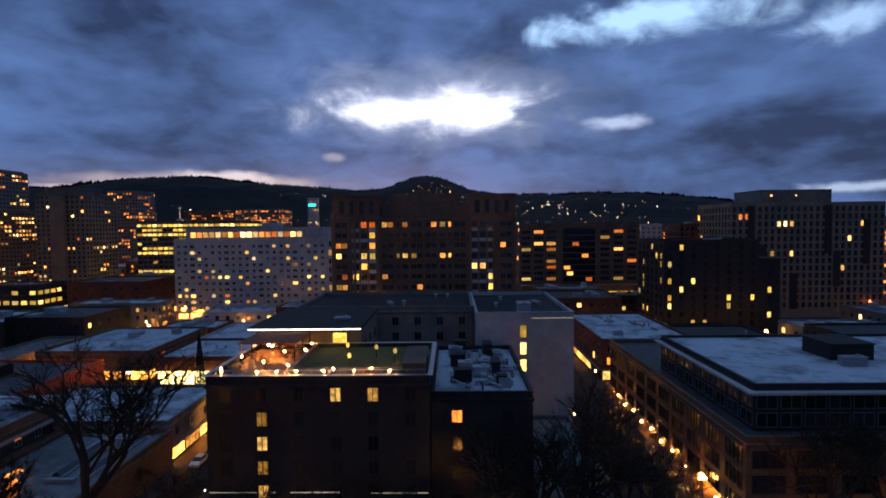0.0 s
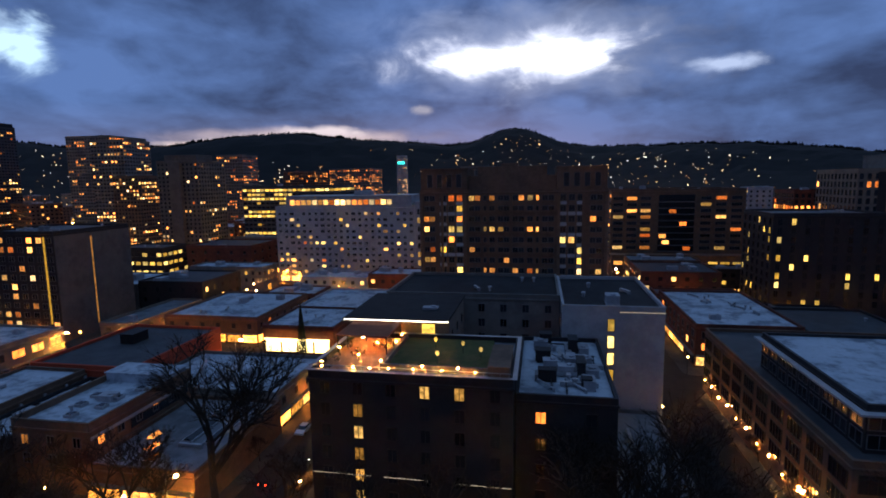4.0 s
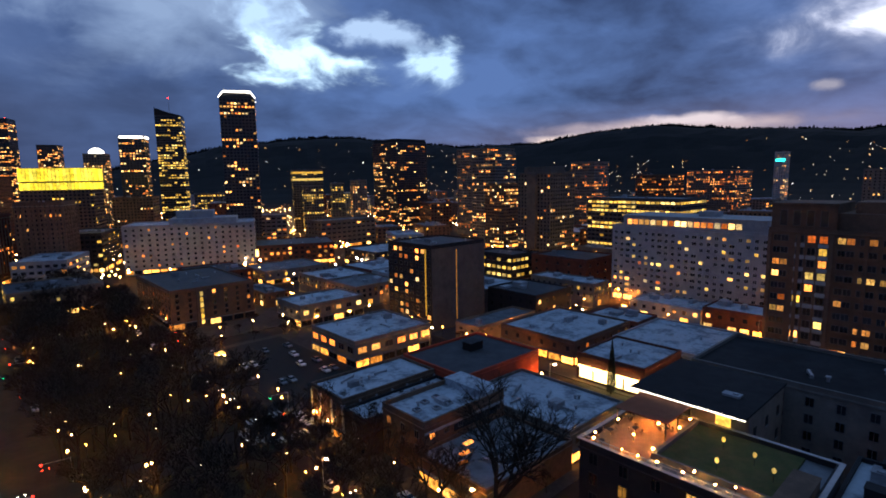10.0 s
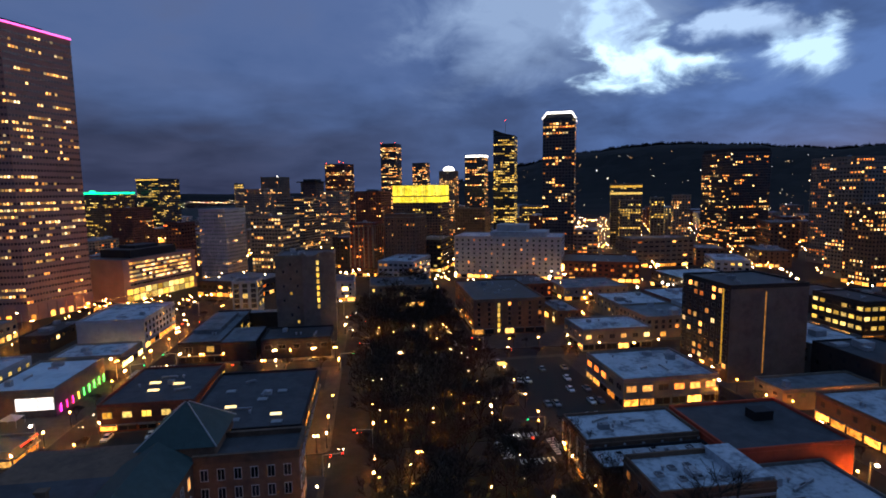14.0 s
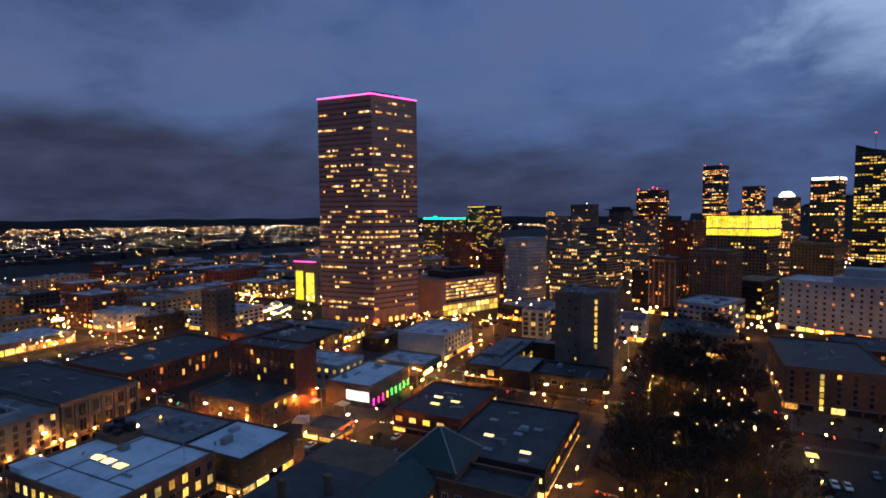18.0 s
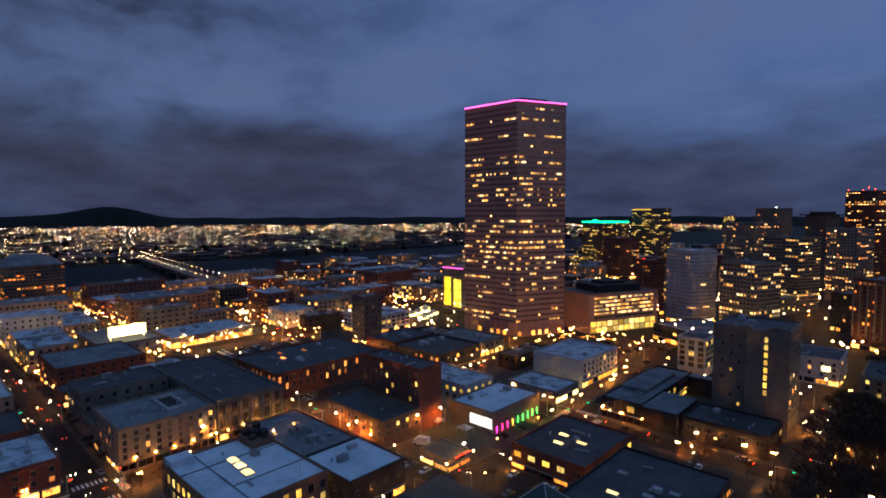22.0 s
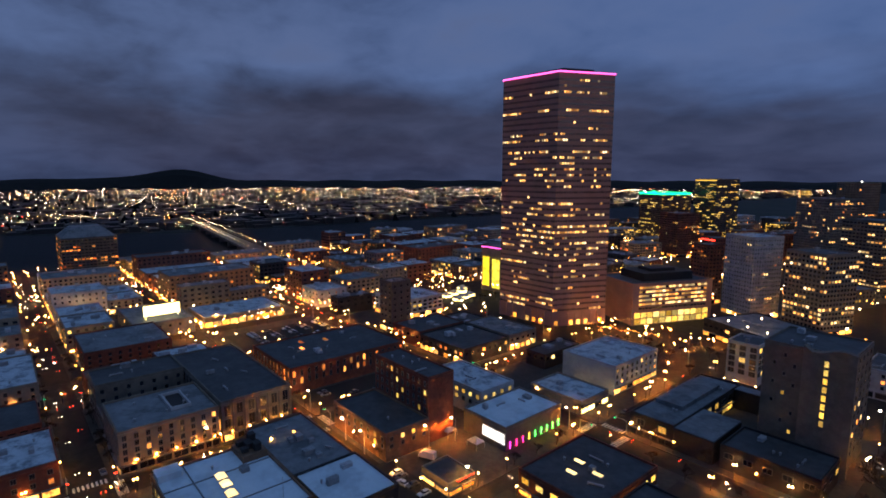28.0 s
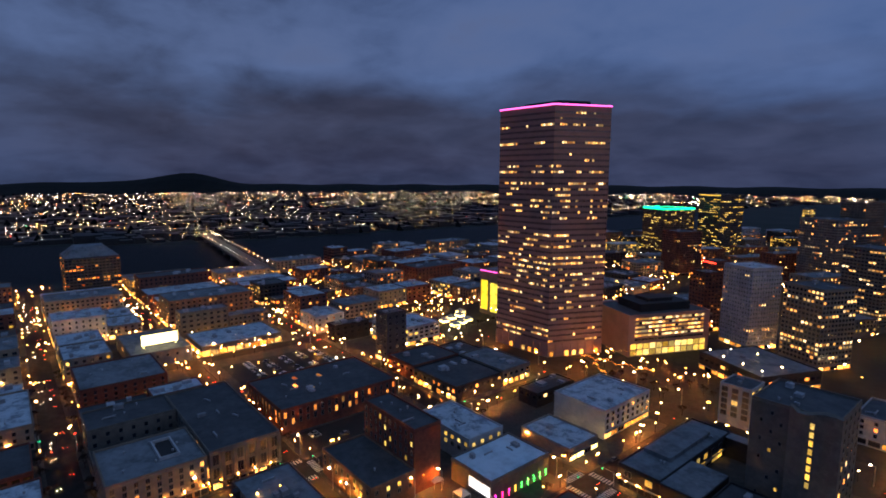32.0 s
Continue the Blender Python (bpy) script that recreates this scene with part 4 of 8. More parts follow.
# ---- the hotel with the roof terrace, and its neighbours ----
def make_hotel():
    b = building("hotel", "dark six-storey hotel with a planted roof terrace", take(-86, -31, -67, -2.8), 23, "dark", "roof_grey", frame_mat="black", glow="lit_dim", chosen={(1, 1, 0), (1, 1, 1), (1, 1, 2), (1, 1, 3), (1, 1, 4), (1, 3, 5), (1, 4, 5), (0, 1, 2), (0, 2, 4)},
                 single=True, gap=4.4, floors=6, win=(1.25, 1.75), gear=0, shop=0.15, parapet=0.9, first=3.6, sill=0.8, skip=(2, 3))
    part("deck", Mesh().box(-8.9, -13.9, 23.08, 8.9, -5.0, 23.2), "deck", b, "warm timber deck")
    part("planted_bed", Mesh().box(-8.6, -4.2, 23.08, 5.2, 10.2, 23.5), "sedum", b, "moss-green planted roof")
    for k in range(5):
        part("bed_edge", Mesh().box(-0.1, -1.7, 23.08, 0.1, 1.7, 23.7), "metal", b, where=(5.4, -2.4 + k * 3.5, 0))
    m = Mesh().box(-4.8, -1.4, 0, 4.8, 1.4, 2.2).box(-4.9, -1.5, 2.2, 4.9, 1.5, 2.32).box(-1.0, -1.46, 0.1, 0.1, -1.4, 2.0)
    part("stair_head", m, "brick_brown", b, "dull brick stair head", where=(4.1, 12.2, 23.08))
    rail = Mesh()
    for i in range(26):
        rail.box(9.15, -14 + i * 1.1, 23.9, 9.2, -13.95 + i * 1.1, 24.6)
    rail.box(9.12, -14.2, 24.6, 9.22, 13.8, 24.68)
    part("railing", rail, "metal", b)
    part("light_line", Mesh().box(9.52, -14.0, 9.0, 9.6, -5.5, 9.1).box(9.52, -3.6, 9.0, 9.6, 2.6, 9.1).box(9.52, 6.5, 8.9, 9.6, 13.9, 9.0), "strip_dim", b, "faint thin line of light above the ground floor")
    for x, y in [(8.2, -12.6), (8.3, -8), (8.3, -5.5), (6.5, -13.4), (0, -13.2), (8.0, -3), (8.0, 0.5), (8.0, 4.5), (8.0, 9), (-4, -5.2), (-8, -5.2), (5.0, -5.0), (3, -9), (-3, -8), (-6.5, -11), (6.8, 6.5), (6.8, 1.5)]:
        post = Mesh().box(-0.04, -0.04, 0, 0.04, 0.04, 0.9).ball((0, 0, 1.0), 0.11, 8, 5, 1)
        part("terrace_lamp", post, ["black", "terrace_globe"], b, "small terrace globe lamp", where=(x, y, 23.2))
    for x, y in [(-3, 1.5), (-1.5, 6), (1, 9), (3.5, 3.0)]:
        m = Mesh().tube((0, 0, 0), (0, 0, 1.4), 0.05, 0.04, 6).ball((0, 0, 1.6), 0.28, 8, 5, 1, 1.4)
        part("garden_light", m, ["black", "lit_yellow"], b, "yellow garden light", where=(x, y, 23.5))
    part("coping", sweep(box_poly(19, 29), [(0.12, 23.995), (0.12, 24.06), (-0.5, 24.06), (-0.5, 23.995)]), "metal", b, "pale metal coping")
    part("inner_wall", Mesh().box(-9.0, -4.9, 23.08, 5.6, -4.3, 24.0).box(5.5, -4.9, 23.08, 5.9, 13.6, 24.0), "concrete", b, "low pale wall round the planting")
    # terrace furniture: things of their own
    rnd = random.Random(8)
    for i in range(6):
        t = thing("terrace_table", "round dark table on the roof terrace", "table", (-74.5 + rnd.uniform(-8, 5.5), -26.5 + rnd.uniform(-3.5, 3.0), 23.2), rnd.random() * 3, "terrace furniture")
        part("tabletop", Mesh().tube((0, 0, 0.70), (0, 0, 0.75), 0.5, 0.5, 12), "black", t)
        part("leg", Mesh().tube((0, 0, 0), (0, 0, 0.70), 0.05, 0.05, 6), "black", t)
        for a in (0, 2.1, 4.2):
            c = Mesh().box(-0.22, -0.22, 0.42, 0.22, 0.22, 0.47).box(-0.22, 0.19, 0.47, 0.22, 0.23, 0.85)
            for sx in (-0.2, 0.16):
                for sy in (-0.2, 0.16):
                    c.box(sx, sy, 0, sx + 0.04, sy + 0.04, 0.42)
            part("stool", c, "deck", t, where=(0.95 * math.cos(a), 0.95 * math.sin(a), 0), turn=a - math.pi / 2)
    p = thing("pergola", "rust canvas pergola over the roof bar", "pergola", (-81, -26.5, 23.2))
    part("canopy", Mesh().box(-4.5, -4.2, 2.75, 4.5, 4.2, 2.9), "canvas", p)
    for x in (-4.2, 0, 4.2):
        for y in (-3.9, 3.9):
            part("post", Mesh().box(-0.08, -0.08, 0, 0.08, 0.08, 2.75), "black", p, where=(x, y, 0))
    for x in (-3.5, -1.2, 1.2, 3.5):
        part("lamp", Mesh().tube((x, 0, 2.5), (x, 0, 2.75), 0.02, 0.02, 5).ball((x, 0, 2.4), 0.14, 8, 5, 1), ["black", "terrace_globe"], p, "hanging warm lamp")
    # the wing behind with its white light line under the eaves
    b = building("hotel_wing", "pale upper wing with flat dark roof and white light line", take(-104, -32, -87, -14.5), 25.6, "cream", "roof_black", lit=0.0, floors=5, gap=4.5, gear=2, belt=False)
    part("eave", Mesh().box(-9, -9.2, 26.4, 11.0, 9.0, 26.75), "roof_black", b)
    part("light_line", Mesh().box(11.02, -9.0, 26.42, 11.1, 9.0, 26.6), "strip", b, "white line of light along the eaves")
    for y0, y1 in ((4.0, 6.2), (-3.5, -2.0)):
        part("lit_door", Mesh().box(8.5, y0, 23.2, 8.58, y1, 25.4), "lit_yellow", b, "lit terrace door")
    building("grey_apartments", "grey stucco apartment house with small windows and a dark roof", take(-130, -31, -106, 4.4), 26, "stucco", "roof_black", lit=0.08, single=True, gap=4.2, floors=7, win=(1.2, 1.5), glow="lit_orange", gear=4, skip=(3,))
    b = building("stair_wing", "tall pale grey blank wall with a column of yellow stair windows", take(-128, 4.6, -98, 22.5), 26, "white", "roof_black", lit=0.0, floors=6, gap=6, gear=4, skip=(1,), belt=False)
    for j in range(6):
        part("window", window_mesh(1.1, 2.2, "lit_yellow", "frame", 0), None, b, where=(15.04, -0.3, 7.5 + j * 3.15), turn=math.pi / 2)
    part("light_line", Mesh().box(15.02, 1.2, 25.62, 15.1, 8.9, 25.72), "strip_dim", b, "white light line below the parapet")
    b = building("plant_roof_building", "six-storey building whose white roof is crowded with ducts and units", take(-97.5, -2.6, -70.5, 10.8), 20, "dark", "roof_white", lit=0.12, frame_mat="black", single=True, gap=4.5, floors=4, gear=34, glow="lit_orange", shop=0.5)
    rp = random.Random(5)
    for _ in range(22):
        x, y, n = rp.uniform(-11, 10), rp.uniform(-5.4, 5.2), rp.uniform(1.5, 5.0)
        turn = rp.choice((0, 0, math.pi / 2, 0.6))
        m = Mesh().tube((-n / 2, 0, 0.5), (n / 2, 0, 0.5), 0.16, 0.16, 6).box(-n / 2, -0.1, 0, -n / 2 + 0.15, 0.1, 0.5).box(n / 2 - 0.15, -0.1, 0, n / 2, 0.1, 0.5)
        part("pipe_run", m, rp.choice(("black", "metal", "dark")), b, where=(max(-10, min(10, x)), y * 0.8, 20.1), turn=turn)
    for x, y, w, d, h in ((-7, 2, 3.2, 1.4, 2.6), (-2, -3, 2.0, 2.4, 2.0), (3, 2.6, 3.6, 1.2, 2.2), (6.5, -2.4, 1.6, 2.6, 1.8), (-10, -2.5, 1.8, 2.0, 2.4), (9, 3, 1.4, 1.4, 1.6)):
        part("plant_unit", Mesh().box(-w / 2, -d / 2, 0.3, w / 2, d / 2, h).box(-w / 2 - 0.1, -d / 2 - 0.1, h, w / 2 + 0.1, d / 2 + 0.1, h + 0.12).box(-w / 2 + 0.2, -d / 2 + 0.2, 0, w / 2 - 0.2, d / 2 - 0.2, 0.3), "dark", b, "dark roof plant unit", where=(x, y, 20.1))
    building("low_annex", "low annex with a pale roof beside the street", take(-97.5, 11.2, -68, 21.5), 7, "stucco", "roof_grey", lit=0.05, floors=1, gap=5, gear=1)
    # the office across the street: brick podium, glass top
    b = building("office_podium", "three-storey brick and concrete office base with wide windows", take(-129.5, 38.5, -70, 97), 14, "brick_brown", "roof_tar", lit=0.03, frame_mat="black", single=True, gap=5.6, floors=3, win=(4.2, 2.3), gear=0, bars=3, first=3.4, glow="lit_orange")
    for k in range(11):
        lamp = Mesh().box(-0.06, -0.35, -0.05, 0.06, 0.0, 0.05).ball((0, -0.4, 0.0), 0.16, 6, 4, 1)
        part("wall_lamp", lamp, ["black", "terrace_globe"], b, "small warm wall lamp", where=(-27 + k * 5.0, -29.3, 3.1 + 0.5 * (k % 2)))
    b = building("glass_office", "set-back glass office storeys under a broad white roof", (-106, 41.5, -73.5, 94), 6.0, "dark", "roof_white", base=14.09, lit=0.02, single=True, gap=3.2, floors=2, win=(2.7, 2.2), gear=3, first=0.3, parapet=0.5, glow="lit_orange", belt=True)
    part("plant_room", Mesh().box(-5, -6, 6.08, 2, 1, 8.6).box(-5.2, -6.2, 8.6, 2.2, 1.2, 8.8), "dark", b, "dark louvred plant room")
    part("eave", Mesh().box(16.3, -26.6, 5.4, 17.6, 26.6, 5.7).box(-16.5, -27.6, 5.4, 17.6, -26.6, 5.7), "white", b, "projecting pale eaves")


make_hotel()


# ---- buildings beyond the first blocks, each measured in the plan ----
def make_midtown():
    building("market_hall", "low brick hall with a white roof and lit fronts", take(-183, -117, -147, -85), 8, "brick_brown", "roof_white", lit=0.1, gap=5, floors=1, gear=7, shop=0.8)
    b = building("showroom", "low showroom with dazzling lit windows and a pale roof", take(-163, -79, -139.5, -57), 8, "brick", "roof_white", lit=0.0, floors=0, gear=4, shop=0.0, first=5.5)
    for k in range(4):
        part("shop_front", Mesh().box(11.7, -10 + k * 5, 1.0, 11.83, -5.6 + k * 5, 4.6).box(11.7, -10.2 + k * 5, 4.6, 12.6, -5.4 + k * 5, 4.9), "bright", b, "dazzling warm shop window")
    building("corner_store", "two-storey store with a patched white roof and orange upper windows", take(-127, -163, -94, -134), 9, "stucco", "roof_white", lit=0.55, glow="lit_orange", single=True, gap=5.0, floors=1, win=(3.4, 2.0), gear=8, shop=0.8)
    building("corner_store", "two-storey store with a pale blue-grey roof", take(-137, -215, -105, -193), 9, "stucco", "roof_white", lit=0.2, single=True, gap=5.0, floors=1, win=(2.4, 1.8), gear=5, shop=0.6)
    b = building("apartment_tower", "dark ten-storey apartment tower with a blank grey flank", take(-172, -178, -141, -149), 35, "dark", "roof_tar", lit=0.22, single=True, gap=3.4, floors=10, win=(1.9, 1.7), gear=5, skip=(0, 2, 3), seed=4)
    part("flank", Mesh().box(-15.4, 14.5, 0, 15.4, 14.8, 34.2), "concrete", b, "plain concrete flank")
    part("light_strip", Mesh().box(1.5, 14.8, 3, 2.0, 14.9, 33), "lit_orange", b, "thin vertical line of stair light")
    part("light_strip", Mesh().box(15.52, 10.5, 6, 15.6, 11.2, 34), "lit_yellow", b)
    b = building("white_apartments", "white apartment block with small paired windows and lit top storey", take(-276, -129, -246, -58), 37.4, "white", "roof_grey", lit=0.0, gap=2.9, floors=11, win=(1.9, 1.35), gear=4, shop=0.9, seed=9, skip=(1,))
    # lamps added to brighten the foot of the front with warm light
    for k in range(9):
        part("wall_lamp", Mesh().box(15.0, -32.1 + k * 8, 5.6, 16.2, -31.9 + k * 8, 5.75).hood(15.8, -32 + k * 8, 5.5, 0.4, 1, 0), ["black", "downlight"], b, "hooded wall lamp added for a warm glow on the wall")
    rnd = random.Random(71)
    for i in range(22):
        wide = i % 5 == 2
        for j in range(11):
            mat = rnd.choice(("lit", "lit_yellow", "lit_dim")) if rnd.random() < 0.2 else "pane"
            if (i + j) % 7 < 6:
                part("window", window_mesh(2.1 if wide else 1.5, 1.35, mat, "frame_white", 1), None, b, where=(15.02, -33.4 + i * 3.2, 5.6 + j * 2.88), turn=math.pi / 2)
    for i in range(12):
        c = -32 + i * 5.6
        if rnd.random() < 0.8:
            part("shop_front", Mesh().box(15.0, c - 2.2, 0.8, 15.08, c + 2.2, 3.1), "shop", b, "glowing ground-floor shop window")
    part("end_bay", Mesh().box(8.5, 35.55, -0.2, 14.8, 42.5, 39.5).box(8.4, 35.55, 39.5, 14.95, 42.6, 39.9), "white", b, "pale end bay with tall windows")
    for j in range(8):
        part("window", window_mesh(4.4, 2.6, "lit_dim" if j in (1, 2, 6) else "pane", "frame_white", 3), None, b, where=(14.84, 39.0, 6.5 + j * 4.1), turn=math.pi / 2)
    part("top_storey", Mesh().box(-13, -31, 37.5, 12.6, 33.5, 42.6).box(-13.3, -31.4, 42.6, 13.0, 33.9, 43.0).box(-4, 2, 43.0, 4, 10, 45.4), "white", b)
    part("lit_glazing", row_of_windows(12.62, -29, 24, 38.6, 41.0, 18), "lit", b, "lit top-storey windows", kind="stuff")
    # the stepped office block with pale upright window bays
    b = building("office_block", "dark stepped brick office block with orange-lit bands of windows", take(-206, -41.2, -184, 22.8), 45.6, "brick_brown", "roof_tar", lit=0.15, gap=4.5, floors=11, win=(2.6, 1.6), gear=2, seed=14, skip=(1,))
    for y in (-28.6, -12.6, -7.6, -2.6, 2.4, 7.4, 12.4, 28.2):
        for j in range(11):
            lit = rnd.random() < (0.30 if abs(y) < 20 else 0.42) and j not in (6, 9) or j == 10 and -14 < y < 5
            for half in (-1.02, 1.02):
                mat = rnd.choice(("lit_orange", "lit_orange", "lit_dim", "lit")) if lit and rnd.random() < 0.75 else "pane"
                part("window", window_mesh(1.75, 1.7, mat, "frame", 1), None, b, where=(11.02, y + half, 7.4 + j * 3.6), turn=math.pi / 2)
            if j % 2:
                part("balcony", Mesh().box(-2.1, -0.7, -0.15, 2.1, 0.0, 0.0).box(-2.1, -0.7, 0.0, 2.1, -0.62, 0.45), "brick_brown", b, where=(11.0, y, 6.3 + j * 3.6), turn=math.pi / 2) if abs(y) < 20 else None
    spandrel = Mesh().box(-1.25, -0.22, -0.55, 1.25, 0.0, 0.55).data("spandrel", "white")
    for y0 in (-20.8, 20.2):
        for k in (-1, 0, 1):
            for j in range(11):
                mat = rnd.choice(("lit", "lit_orange", "lit_yellow")) if rnd.random() < 0.33 else "pane"
                part("window", window_mesh(1.9, 2.0, mat, "frame", 1), None, b, where=(11.02, y0 + k * 2.9, 7.4 + j * 3.6), turn=math.pi / 2)
                if k or j % 2:
                    part("spandrel", spandrel, None, b, "pale spandrel panel", where=(11.02, y0 + k * 2.9, 5.6 + j * 3.6), turn=math.pi / 2)
    pilasters(b, box_poly(22, 64), (1,), 8.0, 0.0, 44.8, "brick_brown", 0.5, 0.9)
    part("crown", Mesh().box(-10, -15, 45.7, 9, 15, 51.0).box(-9, -12, 51.0, 6, 12, 54.2).box(-3, -4, 54.2, 2, 2, 55.4), "brick_brown", b, "stepped dark roof storeys")
    for y0, y1 in ((-31.6, -15.2), (15.2, 31.6)):
        t = part("corner_tower", Mesh().box(-10.6, y0, 45.7, 10.4, y1, 53.2).box(-10.8, y0 - 0.2, 53.2, 10.7, y1 + 0.2, 53.8), "brick_brown", b, "corner tower with paired tall openings")
        for k in range(4):
            part("window", window_mesh(1.7, 4.4, "pane", "frame", 0), None, t, where=(10.42, y0 + 3.2 + k * 3.4, 49.4), turn=math.pi / 2)
    b = building("brick_offices", "brown mid-rise offices with wide dark windows and a glazed centre", take(-318, 36, -281, 99), 43.0, "brick_brown", "roof_tar", lit=0.2, gap=4.5, floors=10, win=(2.6, 1.4), gear=4, seed=21, skip=(1,))
    for y in (-28, -21.4, -14.8, 13.4, 20.4, 27.4):
        for j in range(9):
            mat = rnd.choice(("lit_orange", "lit", "lit_dim")) if rnd.random() < 0.17 else "pane"
            part("window", window_mesh(4.7, 1.6, mat, "frame", 3), None, b, where=(18.52, y, 14.4 + j * 3.1), turn=math.pi / 2)
    part("glazed_centre", Mesh().box(18.5, -8.6, 12.2, 18.75, 8.2, 41.0), "pane", b, "dark glazed centre strip")
    for j in range(9):
        part("glazing_bar", Mesh().box(18.75, -8.6, 0.0, 18.95, 8.2, 0.35), "frame", b, where=(0, 0, 12.4 + j * 3.1))
    for j, y in ((1, -5), (4, 3), (6, -2), (0, 5), (2, -6.5)):
        part("lit_pane", Mesh().box(18.76, y - 1.6, 13.2 + j * 3.1, 18.8, y + 1.6, 15.0 + j * 3.1), "lit_orange", b, "orange-lit pane")
    part("podium", Mesh().box(18.6, -31.4, -0.2, 26, 42, 11.0).box(18.6, -31.7, 11.0, 26.3, 42.3, 11.6), "brick_brown", b, "lower brick podium")
    for k in range(13):
        part("window", window_mesh(4.2, 1.9, "lit_yellow" if k in (8, 9, 10, 12, 3) else "lit_orange" if k % 3 == 0 else "pane", "frame", 3), None, b, where=(26.02, -28.5 + k * 5.5, 7.6), turn=math.pi / 2)
        if k % 3:
            part("shop_front", Mesh().box(26.0, -30.6 + k * 5.5, 0.7, 26.1, -26.6 + k * 5.5, 3.4), "shop", b)
    b = building("dark_apartments", "dark slab apartment block with scattered tall lit windows", take(-226, 79, -199, 114), 36, "dark", "roof_tar", lit=0.13, single=True, gap=4.2, floors=10, win=(1.3, 2.1), gear=3, seed=7, skip=(2, 3), glow="lit_yellow", frame_mat="black")
    part("low_wing", Mesh().box(-13.5, 17.6, -0.2, 13.5, 25.5, 29.0).box(-13.6, 17.6, 29.0, 13.6, 25.6, 29.6), "dark", b, "lower dark wing")
    for j in (1, 3, 4, 6):
        part("window", window_mesh(1.3, 2.1, "lit_yellow" if j in (1, 4) else "pane", "black", 1), None, b, where=(13.52, 21.5, 5.5 + j * 3.1), turn=math.pi / 2)
    b = building("checkered_tower", "pale tower with staggered dark windows and dark recessed strips", take(-272, 125, -240, 193), 51, "cream", "roof_grey", lit=0.09, gap=2.75, floors=14, win=(1.45, 2.3), gear=3, seed=2, belt=False)
    # dark panels proud of the wall, their colour giving the darkness of inset strips
    for y, z0, z1 in ((-25, 30, 50.4), (-20, 17, 33), (-6, 4, 20), (9, 29, 50.4), (13, 14, 30), (26, 24, 44)):
        part("recess", Mesh().box(15.95, y - 1.6, z0, 16.2, y + 1.6, z1), "dark", b, "flat dark panel standing for a recessed strip")
    part("roof_storey", Mesh().box(-10, -19, 51.1, 12, 13, 57.2).box(-10.2, -19.2, 57.2, 12.2, 13.2, 57.6), "stucco", b, "set-back plant storey")
    for y in (-14, -3):
        part("roof_lamp", Mesh().ball((12.2, y, 55), 0.4, 6, 4), "lit", b, "warm lamp on the plant storey")
    b = building("grey_hotel", "five-storey brown corner hotel with a lit stair column", take(-99, -282, -63.5, -226), 17, "brick_brown", "roof_tar", lit=0.12, gap=4.4, floors=5, gear=8, shop=0.4, glow="lit_orange", seed=31)
    part("stair_bay", Mesh().box(3.4, 28.0, 0, 7.6, 28.5, 17.4), "brick_brown", b, "flat stair bay")
    for j in range(6):
        part("window", window_mesh(1.3, 2.0, "lit_yellow", "frame", 0), None, b, where=(5.5, 28.52, 2.6 + j * 2.45), turn=math.pi)
    TAKEN.append((-104, -226, -60, -205))
    b = building("pale_tower", "brown-grey concrete tower with a dark roof and small windows", take(3, -257, 29, -231), 40.5, "concrete", "roof_tar", lit=0.04, gap=4.6, floors=11, gear=6, skip=(2,), seed=3)
    for k, (x, j) in enumerate(((3.2, 1), (3.2, 3), (6.2, 2), (6.2, 5), (9.4, 0), (9.4, 4), (9.4, 6), (3.2, 6), (3.2, 8), (6.2, 9), (9.4, 8), (6.2, 7))):
        part("window", window_mesh(0.9, 1.3, "lit_yellow" if k in (0, 3) else "pane", "frame", 0), None, b, where=(x, 13.02, 6.5 + j * 3.4), turn=math.pi)
    # the bowed stair bay, its top swept up like a wave
    prof = [(-14.2, 42.2), (-12, 42.9), (-9.5, 43.0), (-7, 42.3), (-4.5, 41.2), (-2, 41.0), (0.6, 42.6)]
    bay = Mesh()
    n = len(prof)
    front = [15.0 + 1.6 * math.sin(math.pi * i / (n - 1)) for i in range(n)]
    v = [(x, 13.0, 0.0) for x, z in prof] + [(x, 13.0, z) for x, z in prof] + [(x, q, 0.0) for (x, z), q in zip(prof, front)] + [(x, q, z) for (x, z), q in zip(prof, front)]
    faces = [(0, 2 * n, 3 * n, n), (n - 1, 2 * n - 1, 4 * n - 1, 3 * n - 1)]
    for i in range(n - 1):
        faces += [(2 * n + i + 1, 2 * n + i, 3 * n + i, 3 * n + i + 1), (n + i, n + i + 1, 3 * n + i + 1, 3 * n + i), (i + 1, i, n + i, n + i + 1)]
    bay.add(v, faces)
    part("stair_bay", bay, "concrete", b, "blank bowed stair bay with a wave-shaped top")
    for j in range(8):
        part("window", window_mesh(1.2, 2.0, "lit_yellow", "frame", 0), None, b, where=(-6.6, 16.62, 17.6 + j * 2.92), turn=math.pi)
    building("grid_offices", "slim pale five-storey building with wide dark windows", take(50, -308, 64, -292), 19.5, "white", "roof_tar", lit=0.08, glow="lit_yellow", single=True, gap=3.6, floors=5, win=(2.7, 2.5), gear=2, belt=False)
    b = building("modern_house", "low pale modern building with a bright lit opening", take(-4, -346, 16, -318), 13, "white", "roof_tar", lit=0.12, gap=4.4, floors=3, gear=3, shop=0.5)
    part("lit_opening", Mesh().box(-6.0, 14.02, 7.4, -2.5, 14.1, 9.8), "bright", b, "bright lit upper opening")
    building("park_hall", "low dark hall with yellow windows beside the park", take(3, -226.5, 32, -206.5), 8, "dark", "roof_tar", lit=0.12, glow="lit_yellow", single=True, gap=5.5, floors=1, win=(2.8, 1.9), gear=5, shop=0.0, first=3.2)
